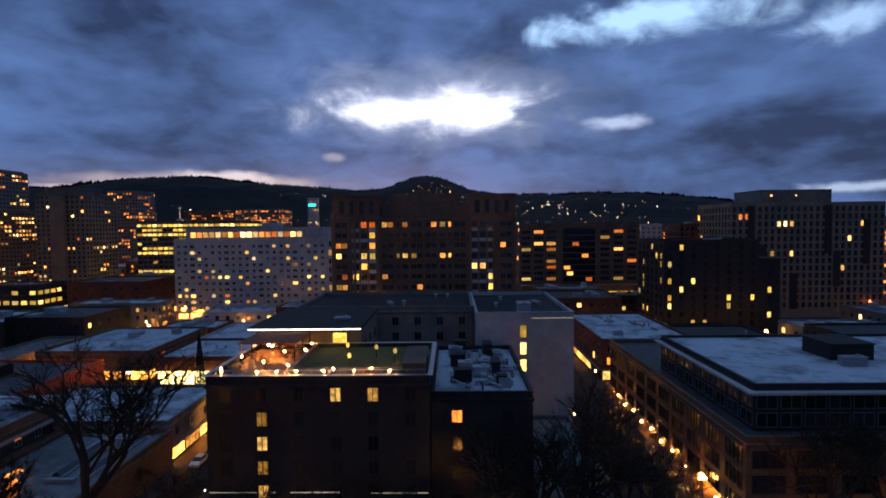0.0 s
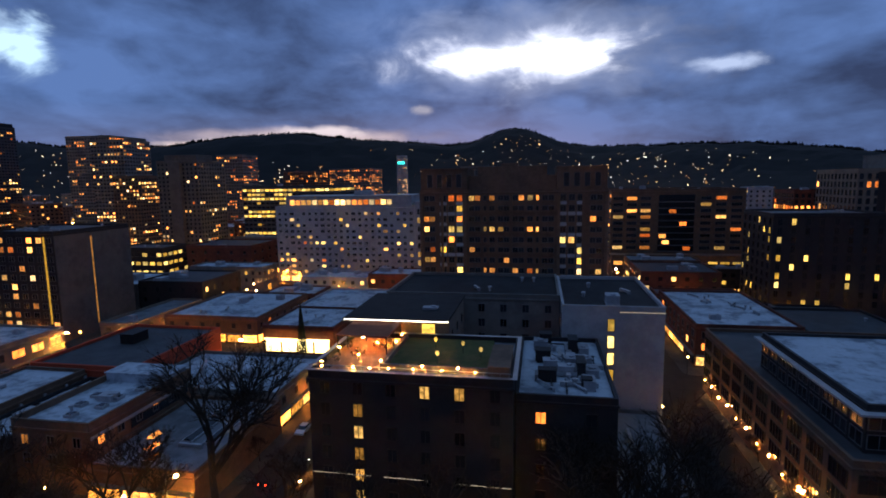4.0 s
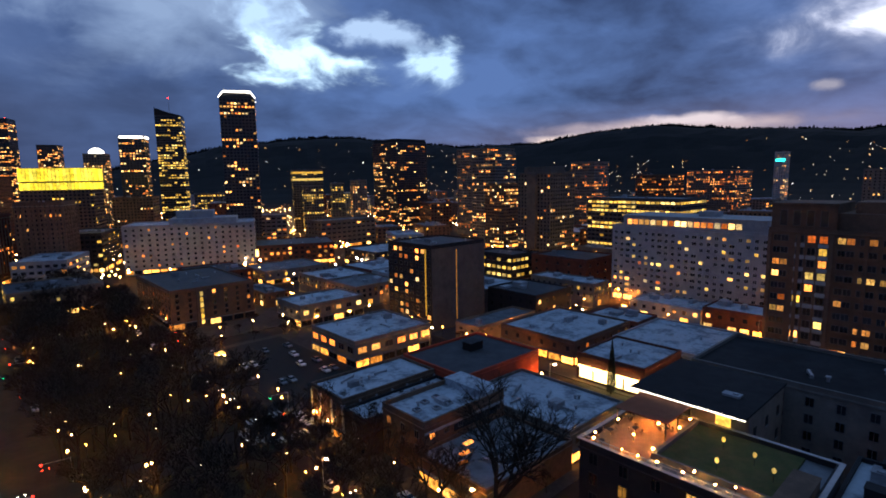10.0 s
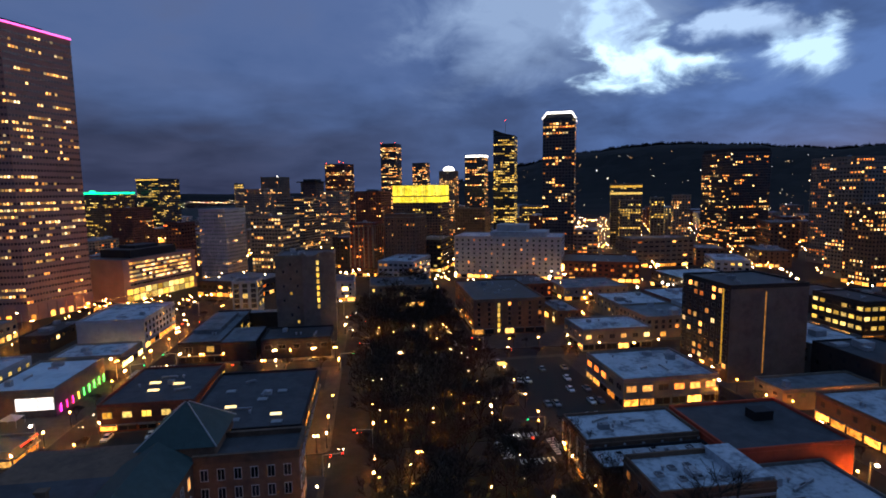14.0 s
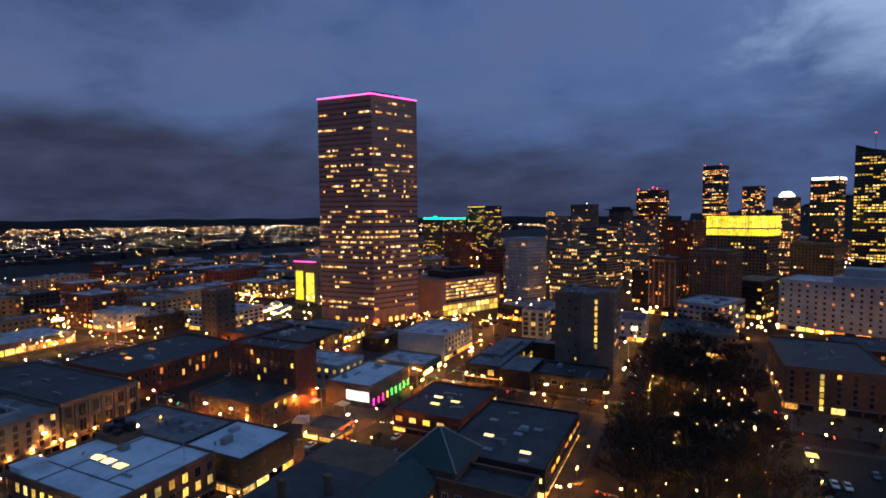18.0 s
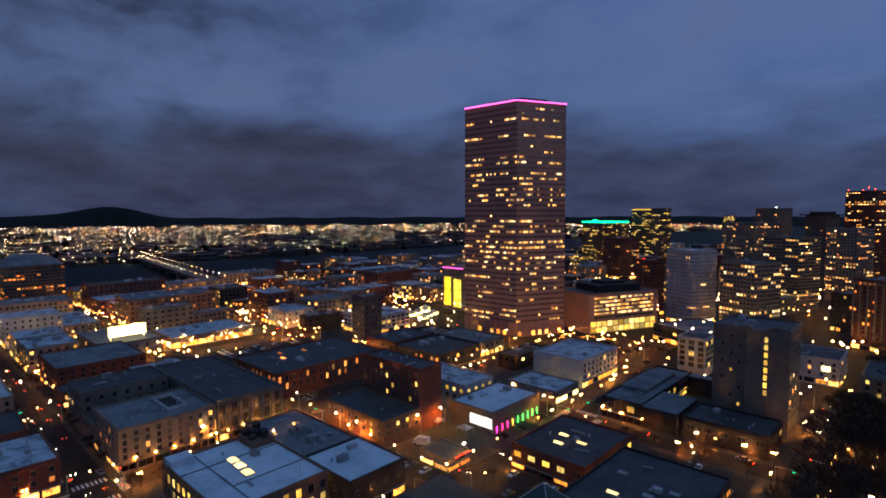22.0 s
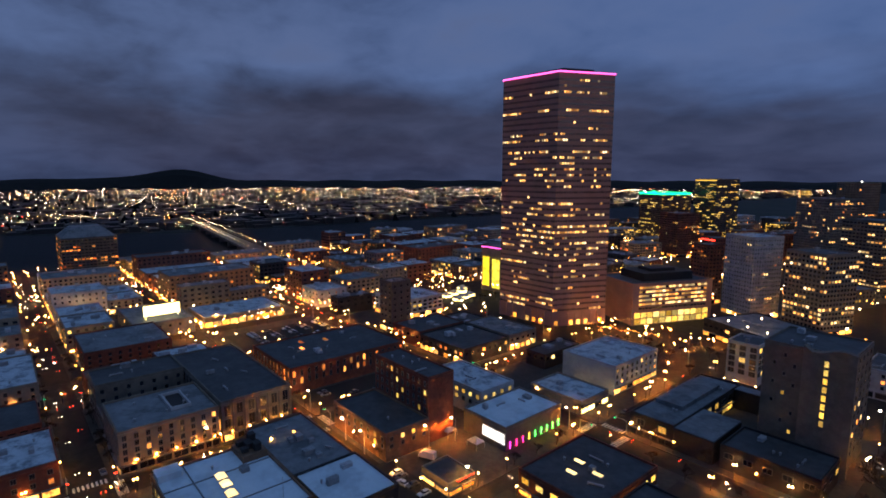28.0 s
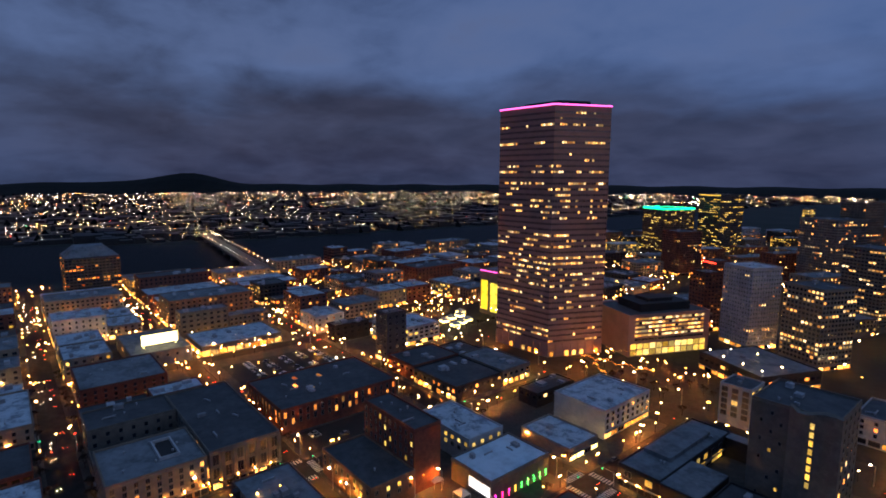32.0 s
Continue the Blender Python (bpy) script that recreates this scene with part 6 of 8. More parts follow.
# ---- the skyline south and west ----
SKYLINE = [
    # x, y, width, depth, height, turn, wall, lit share, glow, gap, pane size
    (374, -834, 53, 53, 71, -24, "brick_brown", 0.3, "lit_yellow", 4.0, (3.0, 1.6)),
    (324, -902, 44, 44, 93, -24, "dark", 0.3, "lit_yellow", 4.2, (3.4, 1.5)),
    (182, -561, 18, 18, 39, -24, "brick", 0.2, "lit_orange", 3.6, (1.8, 1.6)),
    (104, -433, 25, 25, 57, -24, "white", 0.08, "lit", 2.6, (0.9, 1.5)),
    (61, -424, 27, 27, 51, -24, "cream", 0.5, "tower_lit", 3.3, (2.3, 2.0)),
    (167, -767, 9, 9, 82, -24, "cream", 0.9, "lit_yellow", 3.0, (2.4, 2.2)),
    (121, -790, 29, 29, 91, -24, "concrete", 0.12, "lit", 3.6, (1.6, 1.6)),
    (63, -743, 23, 23, 82, -24, "dark", 0.05, "lit", 4.0, (2.0, 1.6)),
    (31, -853, 34, 34, 112, -24, "brick", 0.25, "lit", 4.0, (3.0, 1.6)),
    (-58, -999, 30, 30, 156, -24, "dark", 0.45, "lit", 4.2, (3.6, 1.8)),
    (-114, -993, 26, 26, 120, -24, "dark", 0.35, "lit", 4.0, (3.0, 1.7)),
    (-68, -525, 50, 30, 64, -24, "brick_brown", 0.15, "lit_yellow", 3.6, (2.2, 1.8)),
    (-121, -686, 21, 21, 94, -24, "cream", 0.35, "lit", 3.2, (1.6, 1.8)),
    (-158, -682, 26, 26, 114, -24, "dark", 0.3, "lit", 3.6, (2.6, 1.8)),
    (-193, -664, 27, 27, 137, -24, "dark", 0.45, "lit_yellow", 3.6, (3.0, 1.8)),
    (-195, -469, 29, 29, 134, -24, "dark", 0.2, "lit", 3.4, (2.4, 1.8)),
    (-44, -416, 26, 26, 51, -24, "brick_brown", 0.04, "lit", 3.0, (1.2, 1.9)),
    (-12, -425, 21, 21, 44, -24, "brick", 0.12, "lit_orange", 3.0, (1.5, 1.8)),
    (-128, -398, 84, 40, 33, -24, "white", 0.05, "lit_orange", 4.4, (1.5, 1.5)),
    (-304, -541, 22, 22, 56, -24, "concrete", 0.4, "lit_yellow", 3.2, (2.0, 2.0)),
    (60, -560, 32, 30, 64, -24, "concrete", 0.3, "tower_lit", 3.4, (2.8, 1.6)),
    (27, -648, 27, 27, 70, -24, "stucco", 0.25, "lit", 3.4, (2.0, 1.6)),
    (-20, -601, 31, 31, 69, -24, "brick", 0.07, "lit", 3.6, (1.8, 1.6)),
    (-135, -590, 35, 35, 48, -24, "brick_brown", 0.06, "lit", 3.6, (1.8, 1.6)),
    (-215, -616, 29, 29, 49, -24, "concrete", 0.25, "lit_yellow", 3.6, (2.6, 1.6)),
    (-219, -480, 38, 38, 30, -24, "stucco", 0.2, "lit", 4.2, (3.4, 1.5)),
    (-419, -525, 48, 48, 106, 0, "dark", 0.22, "lit", 3.6, (2.4, 1.7)),
    (-438, -395, 45, 45, 93, 0, "stucco", 0.22, "lit_orange", 3.4, (1.8, 1.8)),
    (-342, -242, 31, 31, 65, 0, "concrete", 0.10, "lit", 3.6, (1.8, 1.9)),
    (-459, -277, 26, 26, 75, 0, "stucco", 0.35, "lit_orange", 3.0, (1.6, 1.7)),
    (-343, -161, 38, 64, 47, 0, "dark", 0.6, "lit_yellow", 4.0, (3.5, 1.9)),
    (-321, -585, 35, 35, 74, -24, "concrete", 0.12, "lit_yellow", 4.0, (3.2, 1.6)),
    (-341, -549, 14, 14, 58, -24, "stucco", 0.3, "lit_yellow", 3.4, (2.6, 1.6)),
    (-353, -521, 17, 17, 61, -24, "cream", 0.25, "lit", 3.2, (1.6, 1.8)),
    (-241, -197, 19, 28, 18, 0, "dark", 0.8, "lit_yellow", 3.4, (2.8, 1.7)),
    (-258, -160, 30, 36, 18, 0, "brick", 0.0, "lit", 6.0, (1.5, 1.5)),
    (-604, -276, 39, 39, 62, 0, "brick_brown", 0.35, "lit_orange", 3.4, (2.2, 1.7)),
    (-691, -243, 55, 55, 66, 0, "stucco", 0.3, "lit_orange", 3.4, (1.8, 1.7)),
    (-878, -228, 15, 15, 91, 0, "white", 0.3, "lit", 3.4, (1.6, 1.6)),
    (-615, -69, 37, 37, 64, 0, "stucco", 0.06, "lit", 4.0, (1.6, 1.6)),
    (-488, 42, 20, 20, 56, 0, "white", 0.35, "lit_yellow", 3.6, (2.0, 1.8)),
    (-270, -428, 59, 30, 25, 0, "concrete", 0.12, "lit_orange", 5.0, (3.6, 1.4)),
    (-363, -305, 22, 22, 56, 0, "brick_brown", 0.3, "lit", 3.2, (1.8, 1.7)),
    (-286, 128, 21, 21, 42, 0, "brick", 0.35, "lit_orange", 3.2, (1.8, 2.4)),
    (-276, 236, 19, 19, 42, 0, "stucco", 0.25, "lit_orange", 3.4, (1.8, 1.7)),
    (-377, -328, 29, 29, 84, 0, "stucco", 0.22, "lit", 3.4, (2.2, 1.7)),
    (-365, 134, 14, 14, 42, 0, "white", 0.2, "lit", 3.4, (1.6, 1.6)),
    (142, -448, 16, 16, 46, -24, "brick", 0.2, "lit_orange", 3.4, (2.2, 1.5)),
    (74, -368, 46, 42, 10.5, -24, "dark", 0.25, "lit_orange", 4.0, (3.0, 1.6)),
    (273, -675, 32, 32, 53, -24, "brick", 0.12, "lit", 3.6, (2.0, 1.6)),
    (133, -733, 44, 44, 74, -24, "stucco", 0.15, "lit", 3.6, (2.0, 1.6)),
    (582, -94, 45, 45, 40, 0, "dark", 0.25, "lit_orange", 3.6, (2.8, 1.5)),
    (239, -219, 13, 15, 32, 0, "dark", 0.02, "lit", 4.0, (1.4, 1.5)),
]
SKYNAMES = {"dark": "dark glass and steel tower with lit floors", "brick": "dark brick tower block with scattered lit windows", "brick_brown": "brown masonry block with rows of lit windows",
            "white": "pale concrete block with small square windows", "cream": "cream stone tower with lit windows", "concrete": "grey concrete block with lit windows",
            "stucco": "grey apartment tower with lit windows", "red": "low red brick hall with a dark roof"}


def make_skyline():
    made = []
    for i, (x, y, w, d, h, rot, wall, lit, glow, gap, win) in enumerate(SKYLINE):
        fine = 0.78 if h > 35 else 1.0
        gap, win = gap * fine, (win[0] * fine * 0.95, win[1] * fine)
        TAKEN.append((x - w / 2 - 3, y - d / 2 - 3, x + w / 2 + 3, y + d / 2 + 3))
        roof = "roof_white" if wall in ("white",) else "roof_tar" if i % 3 else "roof_grey"
        made.append(building("high_rise" if h > 35 else "office_building", SKYNAMES[wall] if h > 20 else "low dark block with a flat roof and lamps", (x - w / 2, y - d / 2, x + w / 2, y + d / 2), h, "steel" if wall == "dark" and h > 20 else wall, roof, rot, "building",
                             "downtown skyline", win=win, gap=gap, lit=lit, glow=glow, gear=3, shop=0.6 if h < 60 else 0.0, seed=100 + i, floors=int((h - 4) / (3.6 * fine))))
    return made


TOWERS = make_skyline()


def crown(i, mesh, mat, name, label=""):
    part(name, mesh, mat, TOWERS[i], label)


def make_crowns():
    for x, y in ((-20, 18), (-8, 19), (6, 19), (18, 18), (-18, 2), (4, -4), (16, 4)):
        crown(48, Mesh().tube((x, y, 10.6), (x, y, 13.2), 0.08, 0.06, 5).ball((x, y, 13.4), 0.32, 6, 4, 1), ["metal", "globe_white"], "roof_lamp", "white lamp on the roof")
    for k in (16, 17):
        s = 13 if k == 16 else 10.5
        pilasters(TOWERS[k], box_poly(2 * s, 2 * s), (2, 3), 4.3, 8.0, 48 if k == 16 else 41, "brick_brown" if k == 16 else "cream", 0.4, 0.9)
        crown(k, Mesh().box(-s - 0.6, -s - 0.6, (51 if k == 16 else 44) - 2.2, s + 0.6, s + 0.6, (51 if k == 16 else 44) - 1.6), "cream", "top_cornice", "pale stone cornice")
    w = 26.5
    ring = Mesh()
    for p, u, n, length in sides_of([(-w, -w), (w, -w), (w, w), (-w, w)]):
        ring.wall_box(p, u, n, 0, length, 70.2, 72.8, 0.02, 0.6)
    ring.prism([(-9, 20), (9, 20), (9, 22), (-9, 22)], 71, 75.5, 0, [(-3, 20), (3, 20), (3, 22), (-3, 22)])
    crown(0, ring, "neon_green", "light_line", "green line of light round the roof")
    crown(1, Mesh().box(-22, 22.1, 91, 22, 22.5, 92.6), "lit_yellow", "light_line")
    crown(2, Mesh().box(-9, 9.1, 37, 9, 9.4, 38), "neon_red", "light_line", "red line of light")
    crown(6, Mesh().ball((-11, 11, 92.4), 1.0, 8, 5), "strip", "beacon", "white roof beacon")
    crown(7, Mesh().box(-16, -16, 82.6, 16, 16, 84).box(-9, -9, 84, 9, 9, 87), "dark", "roof_canopy", "broad dark roof canopy")
    for k, (sx, sy) in enumerate(((-1, 1), (1, 1), (1, -1), (0, 0))):
        crown(8, Mesh().ball((15 * sx, 15 * sy, 114 + (3 if k == 3 else 0)), 0.9, 6, 4), "neon_red", "beacon", "red roof beacon")
        crown(9, Mesh().ball((13 * sx, 13 * sy, 157.5), 0.8, 6, 4), "neon_red", "beacon", "red roof beacon")
    for z0, z1 in ((58, 63.6), (64.8, 75)):
        m = Mesh()
        for s, (p, u, n, length) in enumerate(sides_of([(-25, -15), (25, -15), (25, 15), (-25, 15)])):
            for i in range(int(length / 2.5)):
                m.wall_box(p, u, n, i * 2.5 + 0.15, i * 2.5 + 2.35, z0, z1, 0.02, 0.3)
        crown(11, m, "screen", "lit_crown", "glowing yellow top storeys")
    crown(11, Mesh().box(-24.5, -14.5, 64.7, 24.5, 14.5, 75.3), "brick_brown", "top_storey")
    crown(12, Mesh().ball((0, 0, 95), 8, 12, 6, 0, 0.8), "strip", "dome", "lit white dome")
    crown(13, Mesh().box(-12, 13.05, 112, 12, 13.3, 114.6).box(-13.3, -12, 112, -13.05, 12, 114.6), "strip", "light_line", "bright roof band")
    top = Mesh().add([(-13.5, -13.5, 137.7), (13.5, -13.5, 137.7), (13.5, 13.5, 137.7), (-13.5, 13.5, 137.7), (0, -13.5, 141), (13.5, -13.5, 146), (13.5, 13.5, 146), (0, 13.5, 141)],
                     [(0, 1, 5, 4), (2, 3, 7, 6), (1, 2, 6, 5), (4, 5, 6, 7), (3, 0, 4, 7)])
    crown(14, top, "dark", "sloped_top", "sloping top")
    crown(14, Mesh().tube((0, 0, 141), (0, 0, 158), 0.3, 0.15, 6), "metal", "mast")
    crown(14, Mesh().ball((0, 0, 158.3), 0.8, 6, 4), "neon_red", "beacon")
    c = Mesh()
    poly = [(-14.5, -14.5), (14.5, -14.5), (14.5, 14.5), (-14.5, 14.5)]
    small = [(-11, -11), (11, -11), (11, 11), (-11, 11)]
    crown(15, Mesh().prism(poly, 134.75, 139, 0, small), "dark", "chamfered_top")
    for p, u, n, length in sides_of(small):
        c.wall_box(p, u, n, 0, length, 138.6, 140.4, 0.0, 0.5)
    for (ax, ay), (bx, by) in zip(poly, small):
        c.tube((ax * 1.02, ay * 1.02, 134.0), (bx * 1.02, by * 1.02, 139.6), 0.6, 0.6, 6)
    crown(15, c, "strip", "light_line", "bright white crown line")
    m = Mesh().box(-30, -14, 33.1, 14, 14, 37).box(-14, -12, 37, 10, 8, 42)
    crown(18, m, "white", "roof_storey", "pale set-back roof storeys")
    crown(26, Mesh().box(-23, -23, 106.1, 23, 23, 110), "dark", "roof_storey")
    crown(28, Mesh().box(-10, -15, 65.1, 8, 10, 70).box(15.5, -4, 8, 18.5, 4, 64), "concrete", "roof_storey")
    for z in (62, 70):
        crown(31, Mesh().box(-17.5, 17.55, z, 17.5, 17.8, z + 2.4).box(17.55, -17.5, z, 17.8, 17.5, z + 2.4), "lit_yellow", "light_band", "glowing yellow band")
    crown(38, Mesh().box(7.55, -6, 78, 7.9, 6, 82), "neon_cyan", "sign", "cyan lit sign band")
    crown(51, Mesh().prism([(-22, -22), (22, -22), (22, 22), (-22, 22)], 40.8, 50, 0, [(-12, -12), (12, -12), (12, 12), (-12, 12)]), "roof_grey", "hipped_top", "sloping pale roof")


make_crowns()


def make_bank():
    b = building("bank_offices", "pink stone office block with long lit window bands", take(116.3, -408.3, 180.3, -350.3), 27.5, "granite", "roof_tar", rot=-24,
                 poly=[(-20, -32), (20, -32), (20, 32), (-20, 32)], lit=0.0, floors=0, gear=2, belt=False)
    for j in range(6):
        dark, lit = Mesh(), Mesh()
        for s, (p, u, n, length) in enumerate(sides_of([(-20, -32), (20, -32), (20, 32), (-20, 32)])):
            for i in range(int((length - 8) / 2.6)):
                m = lit if s == 3 and j > 0 and (i * 7 + j * 5) % 9 else dark
                if s == 2:
                    continue
                m.wall_box(p, u, n, 5 + i * 2.6, 7.3 + i * 2.6, 10.5 + j * 2.8, 11.9 + j * 2.8, -0.1, 0.05)
        part("window_band", dark, "pane", b, kind="stuff")
        part("lit_glazing", lit, "tower_lit", b, kind="stuff")
    base = Mesh()
    for s, (p, u, n, length) in enumerate(sides_of([(-20, -32), (20, -32), (20, 32), (-20, 32)])):
        if s == 3:
            for i in range(int((length - 3) / 5)):
                base.wall_box(p, u, n, 2 + i * 5, 6.3 + i * 5, 0.5, 4.2, -0.1, 0.06)
                base.wall_box(p, u, n, 2 + i * 5, 6.3 + i * 5, 4.8, 8.4, -0.1, 0.06)
    part("lit_base", base, "lit_yellow", b, "glowing ground-floor windows", kind="stuff")
    part("plant_room", Mesh().box(-12, -22, 27.6, 14, 18, 33).box(-6, -12, 33, 8, 8, 35), "dark", b, "dark set-back plant storeys")


make_bank()


# ---- the ordinary blocks that fill the grid ----
STYLES = [
    ("brick", "roof_tar", "dark red brick building with a flat tar roof"), ("brick", "roof_white", "dark red brick building with a pale roof"),
    ("brick_brown", "roof_grey", "brown brick building with a gravel roof"), ("cream", "roof_grey", "cream masonry building with a grey roof"),
    ("stucco", "roof_white", "grey stucco building with a white roof"), ("white", "roof_white", "white painted building with a pale roof"),
    ("dark", "roof_tar", "dark clad building with a tar roof"), ("concrete", "roof_grey", "concrete building with a gravel roof"),
]
CAR_PARKS = [(238, -190, 292, -128), (-93, -188, -62.5, -123), (81, -124, 109, -109), (160, -170, 181, -122), (40, -142, 70, -120), (3, -188, 37, -168)]
TAKEN.extend(CAR_PARKS)
TAKEN.append((-97, -206, -60, -123))
for x0, y0, x1, y1 in CAR_PARKS:
    solo("car_park", Mesh().box(x0, y0, 0.161, x1, y1, 0.168), "earth", "dark worn surface of a car park", "car park", kind="structure")


for k in range(34):
    # the busy avenue to the south-west stays open
    v = -205 - 18 * k
    TAKEN.append((-139.8 + 0.4067 * v - 7, 62.2 + 0.9135 * v - 300 - 7, -139.8 + 0.4067 * v + 7, 62.2 + 0.9135 * v - 300 + 7))


SOUTH_EAST = [-586, -508, -430, -352, -274]


def fill_blocks():
    rnd = random.Random(42)
    for a, b in zip(AVENUES, AVENUES[1:]):
        if a == -57:
            continue
        rows = list(zip(STREETS, STREETS[1:]))
        if a >= 233:
            rows += list(zip(SOUTH_EAST, SOUTH_EAST[1:]))
        for c, d in rows:
            x0, x1, y0, y1 = a + 9.0, b - 9.0, c + 9.0, d - 9.0
            far = abs(a) > 320 or c > 100
            nx, ny = (1 if x1 - x0 < 40 else 2), (1 if far and rnd.random() < 0.5 else 2)
            fx, fy = rnd.uniform(0.4, 0.6), rnd.uniform(0.4, 0.6)
            xs = [x0, x0 + (x1 - x0) * fx, x1] if nx == 2 else [x0, x1]
            ys = [y0, y0 + (y1 - y0) * fy, y1] if ny == 2 else [y0, y1]
            for p, q in zip(xs, xs[1:]):
                for r, s in zip(ys, ys[1:]):
                    lot = (p + 0.3, r + 0.3, q - 0.3, s - 0.3)
                    if not clear(*lot, 0.3):
                        # what is left of a lot beside an existing building
                        tries = [(p + 0.3, r + 0.3, p + (q - p) * 0.45, s - 0.3), (p + (q - p) * 0.55, r + 0.3, q - 0.3, s - 0.3), (p + 0.3, r + 0.3, q - 0.3, r + (s - r) * 0.45), (p + 0.3, r + (s - r) * 0.55, q - 0.3, s - 0.3)]
                        tries = [t for t in tries if clear(*t, 0.3)]
                        if not tries:
                            continue
                        lot = tries[0]
                    if rnd.random() < 0.06:
                        continue
                    TAKEN.append(lot)
                    wall, roof, label = rnd.choice(STYLES)
                    high = rnd.uniform(6, 14)
                    if a < -295:
                        high = rnd.choice((8, 12, 15, 18, 22, 30)) * rnd.uniform(0.85, 1.1)
                    elif a > 300:
                        high = rnd.choice((9, 11, 13, 15, 18, 22)) * rnd.uniform(0.9, 1.1)
                    if c > 20 and a > -100:
                        high = min(high, 12)
                    if math.hypot((lot[0] + lot[2]) / 2, (lot[1] + lot[3]) / 2) > 215:
                        plain_building("city_building", label, lot, high, wall, roof, 0, rnd.choice((3.2, 3.8, 4.6)), (rnd.choice((1.2, 1.6, 2.2)), 1.7), rnd.choice((0.05, 0.12, 0.25)), rnd.choice(("lit", "lit_orange", "lit_yellow", "lit")), "city blocks", rnd)
                        continue
                    building("city_building", label, lot, high, wall, roof, lit=rnd.choice((0.05, 0.12, 0.25)), glow=rnd.choice(("lit", "lit_orange", "lit_yellow", "lit")),
                             gap=rnd.choice((3.2, 3.8, 4.6)), win=(rnd.choice((1.2, 1.6, 2.2)), 1.7), gear=0 if far else 1, shop=0.0, group="city blocks", seed=rnd.randrange(9999), belt=not far)
                    if not far or rnd.random() < 0.5:
                        glow_row(lot, rnd)


GLOW = Mesh()


def glow_row(lot, rnd):
    """Lit shop fronts along the street sides of an ordinary lot."""
    x0, y0, x1, y1 = lot
    for k in range(4):
        if rnd.random() < 0.45:
            continue
        n = int(((x1 - x0) if k % 2 == 0 else (y1 - y0)) / 4.5)
        for i in range(n):
            if rnd.random() < 0.35:
                continue
            z1 = rnd.uniform(2.4, 3.2)
            if k % 2 == 0:
                y = y0 - 0.06 if k == 0 else y1
                GLOW.box(x0 + i * 4.5 + 0.5, y, 0.8, x0 + i * 4.5 + 3.9, y + 0.06, z1)
            else:
                x = x0 - 0.06 if k == 3 else x1
                GLOW.box(x, y0 + i * 4.5 + 0.5, 0.8, x + 0.06, y0 + i * 4.5 + 3.9, z1)


def fill_downtown():
    """The turned street grid to the south."""
    rnd = random.Random(17)
    ca, sa = math.cos(radians(-24)), math.sin(radians(-24))
    for i in range(-13, 10):
        for j in range(0, 11):
            for k in range(2):
                u, v = i * 79 + (k - 0.5) * 30 + 10, -310 - j * 79
                x, y = u * ca - (v + 300) * sa, u * sa + (v + 300) * ca - 300
                if y > -306 or x < -860 or (x > 215 and y > -600) or x > 600:
                    continue
                w, d = rnd.uniform(22, 28), rnd.uniform(36, 56)
                half = (w + d) * 0.26
                if not clear(x - half, y - half, x + half, y + half, 0):
                    continue
                wall, roof, label = rnd.choice(STYLES)
                near = math.hypot(x, y) < 520
                high = rnd.choice((10, 14, 18, 22, 26) if near else (14, 20, 26, 32, 40)) * rnd.uniform(0.85, 1.1)
                if x > 230:
                    high = min(high, 20)
                if -330 < x < -100 and y > -520:
                    high = min(high, 15)
                TAKEN.append((x - half, y - half, x + half, y + half))
                plain_building("city_building", label, (x - w / 2, y - d / 2, x + w / 2, y + d / 2), high, wall, roof, -24, rnd.choice((3.4, 4.2)), (rnd.choice((1.3, 1.8, 2.4)), 1.6),
                               rnd.choice((0.08, 0.18, 0.35)), rnd.choice(("lit", "lit_orange", "lit_yellow")), "downtown blocks", rnd)


fill_blocks()
fill_downtown()
solo("distant_buildings", FAR, FAR_MATS, "distant low city buildings with scattered lit windows", "buildings", kind="stuff")
solo("shop_glow", GLOW, "shop", "rows of lit shop windows along the streets", "shop windows", kind="stuff")


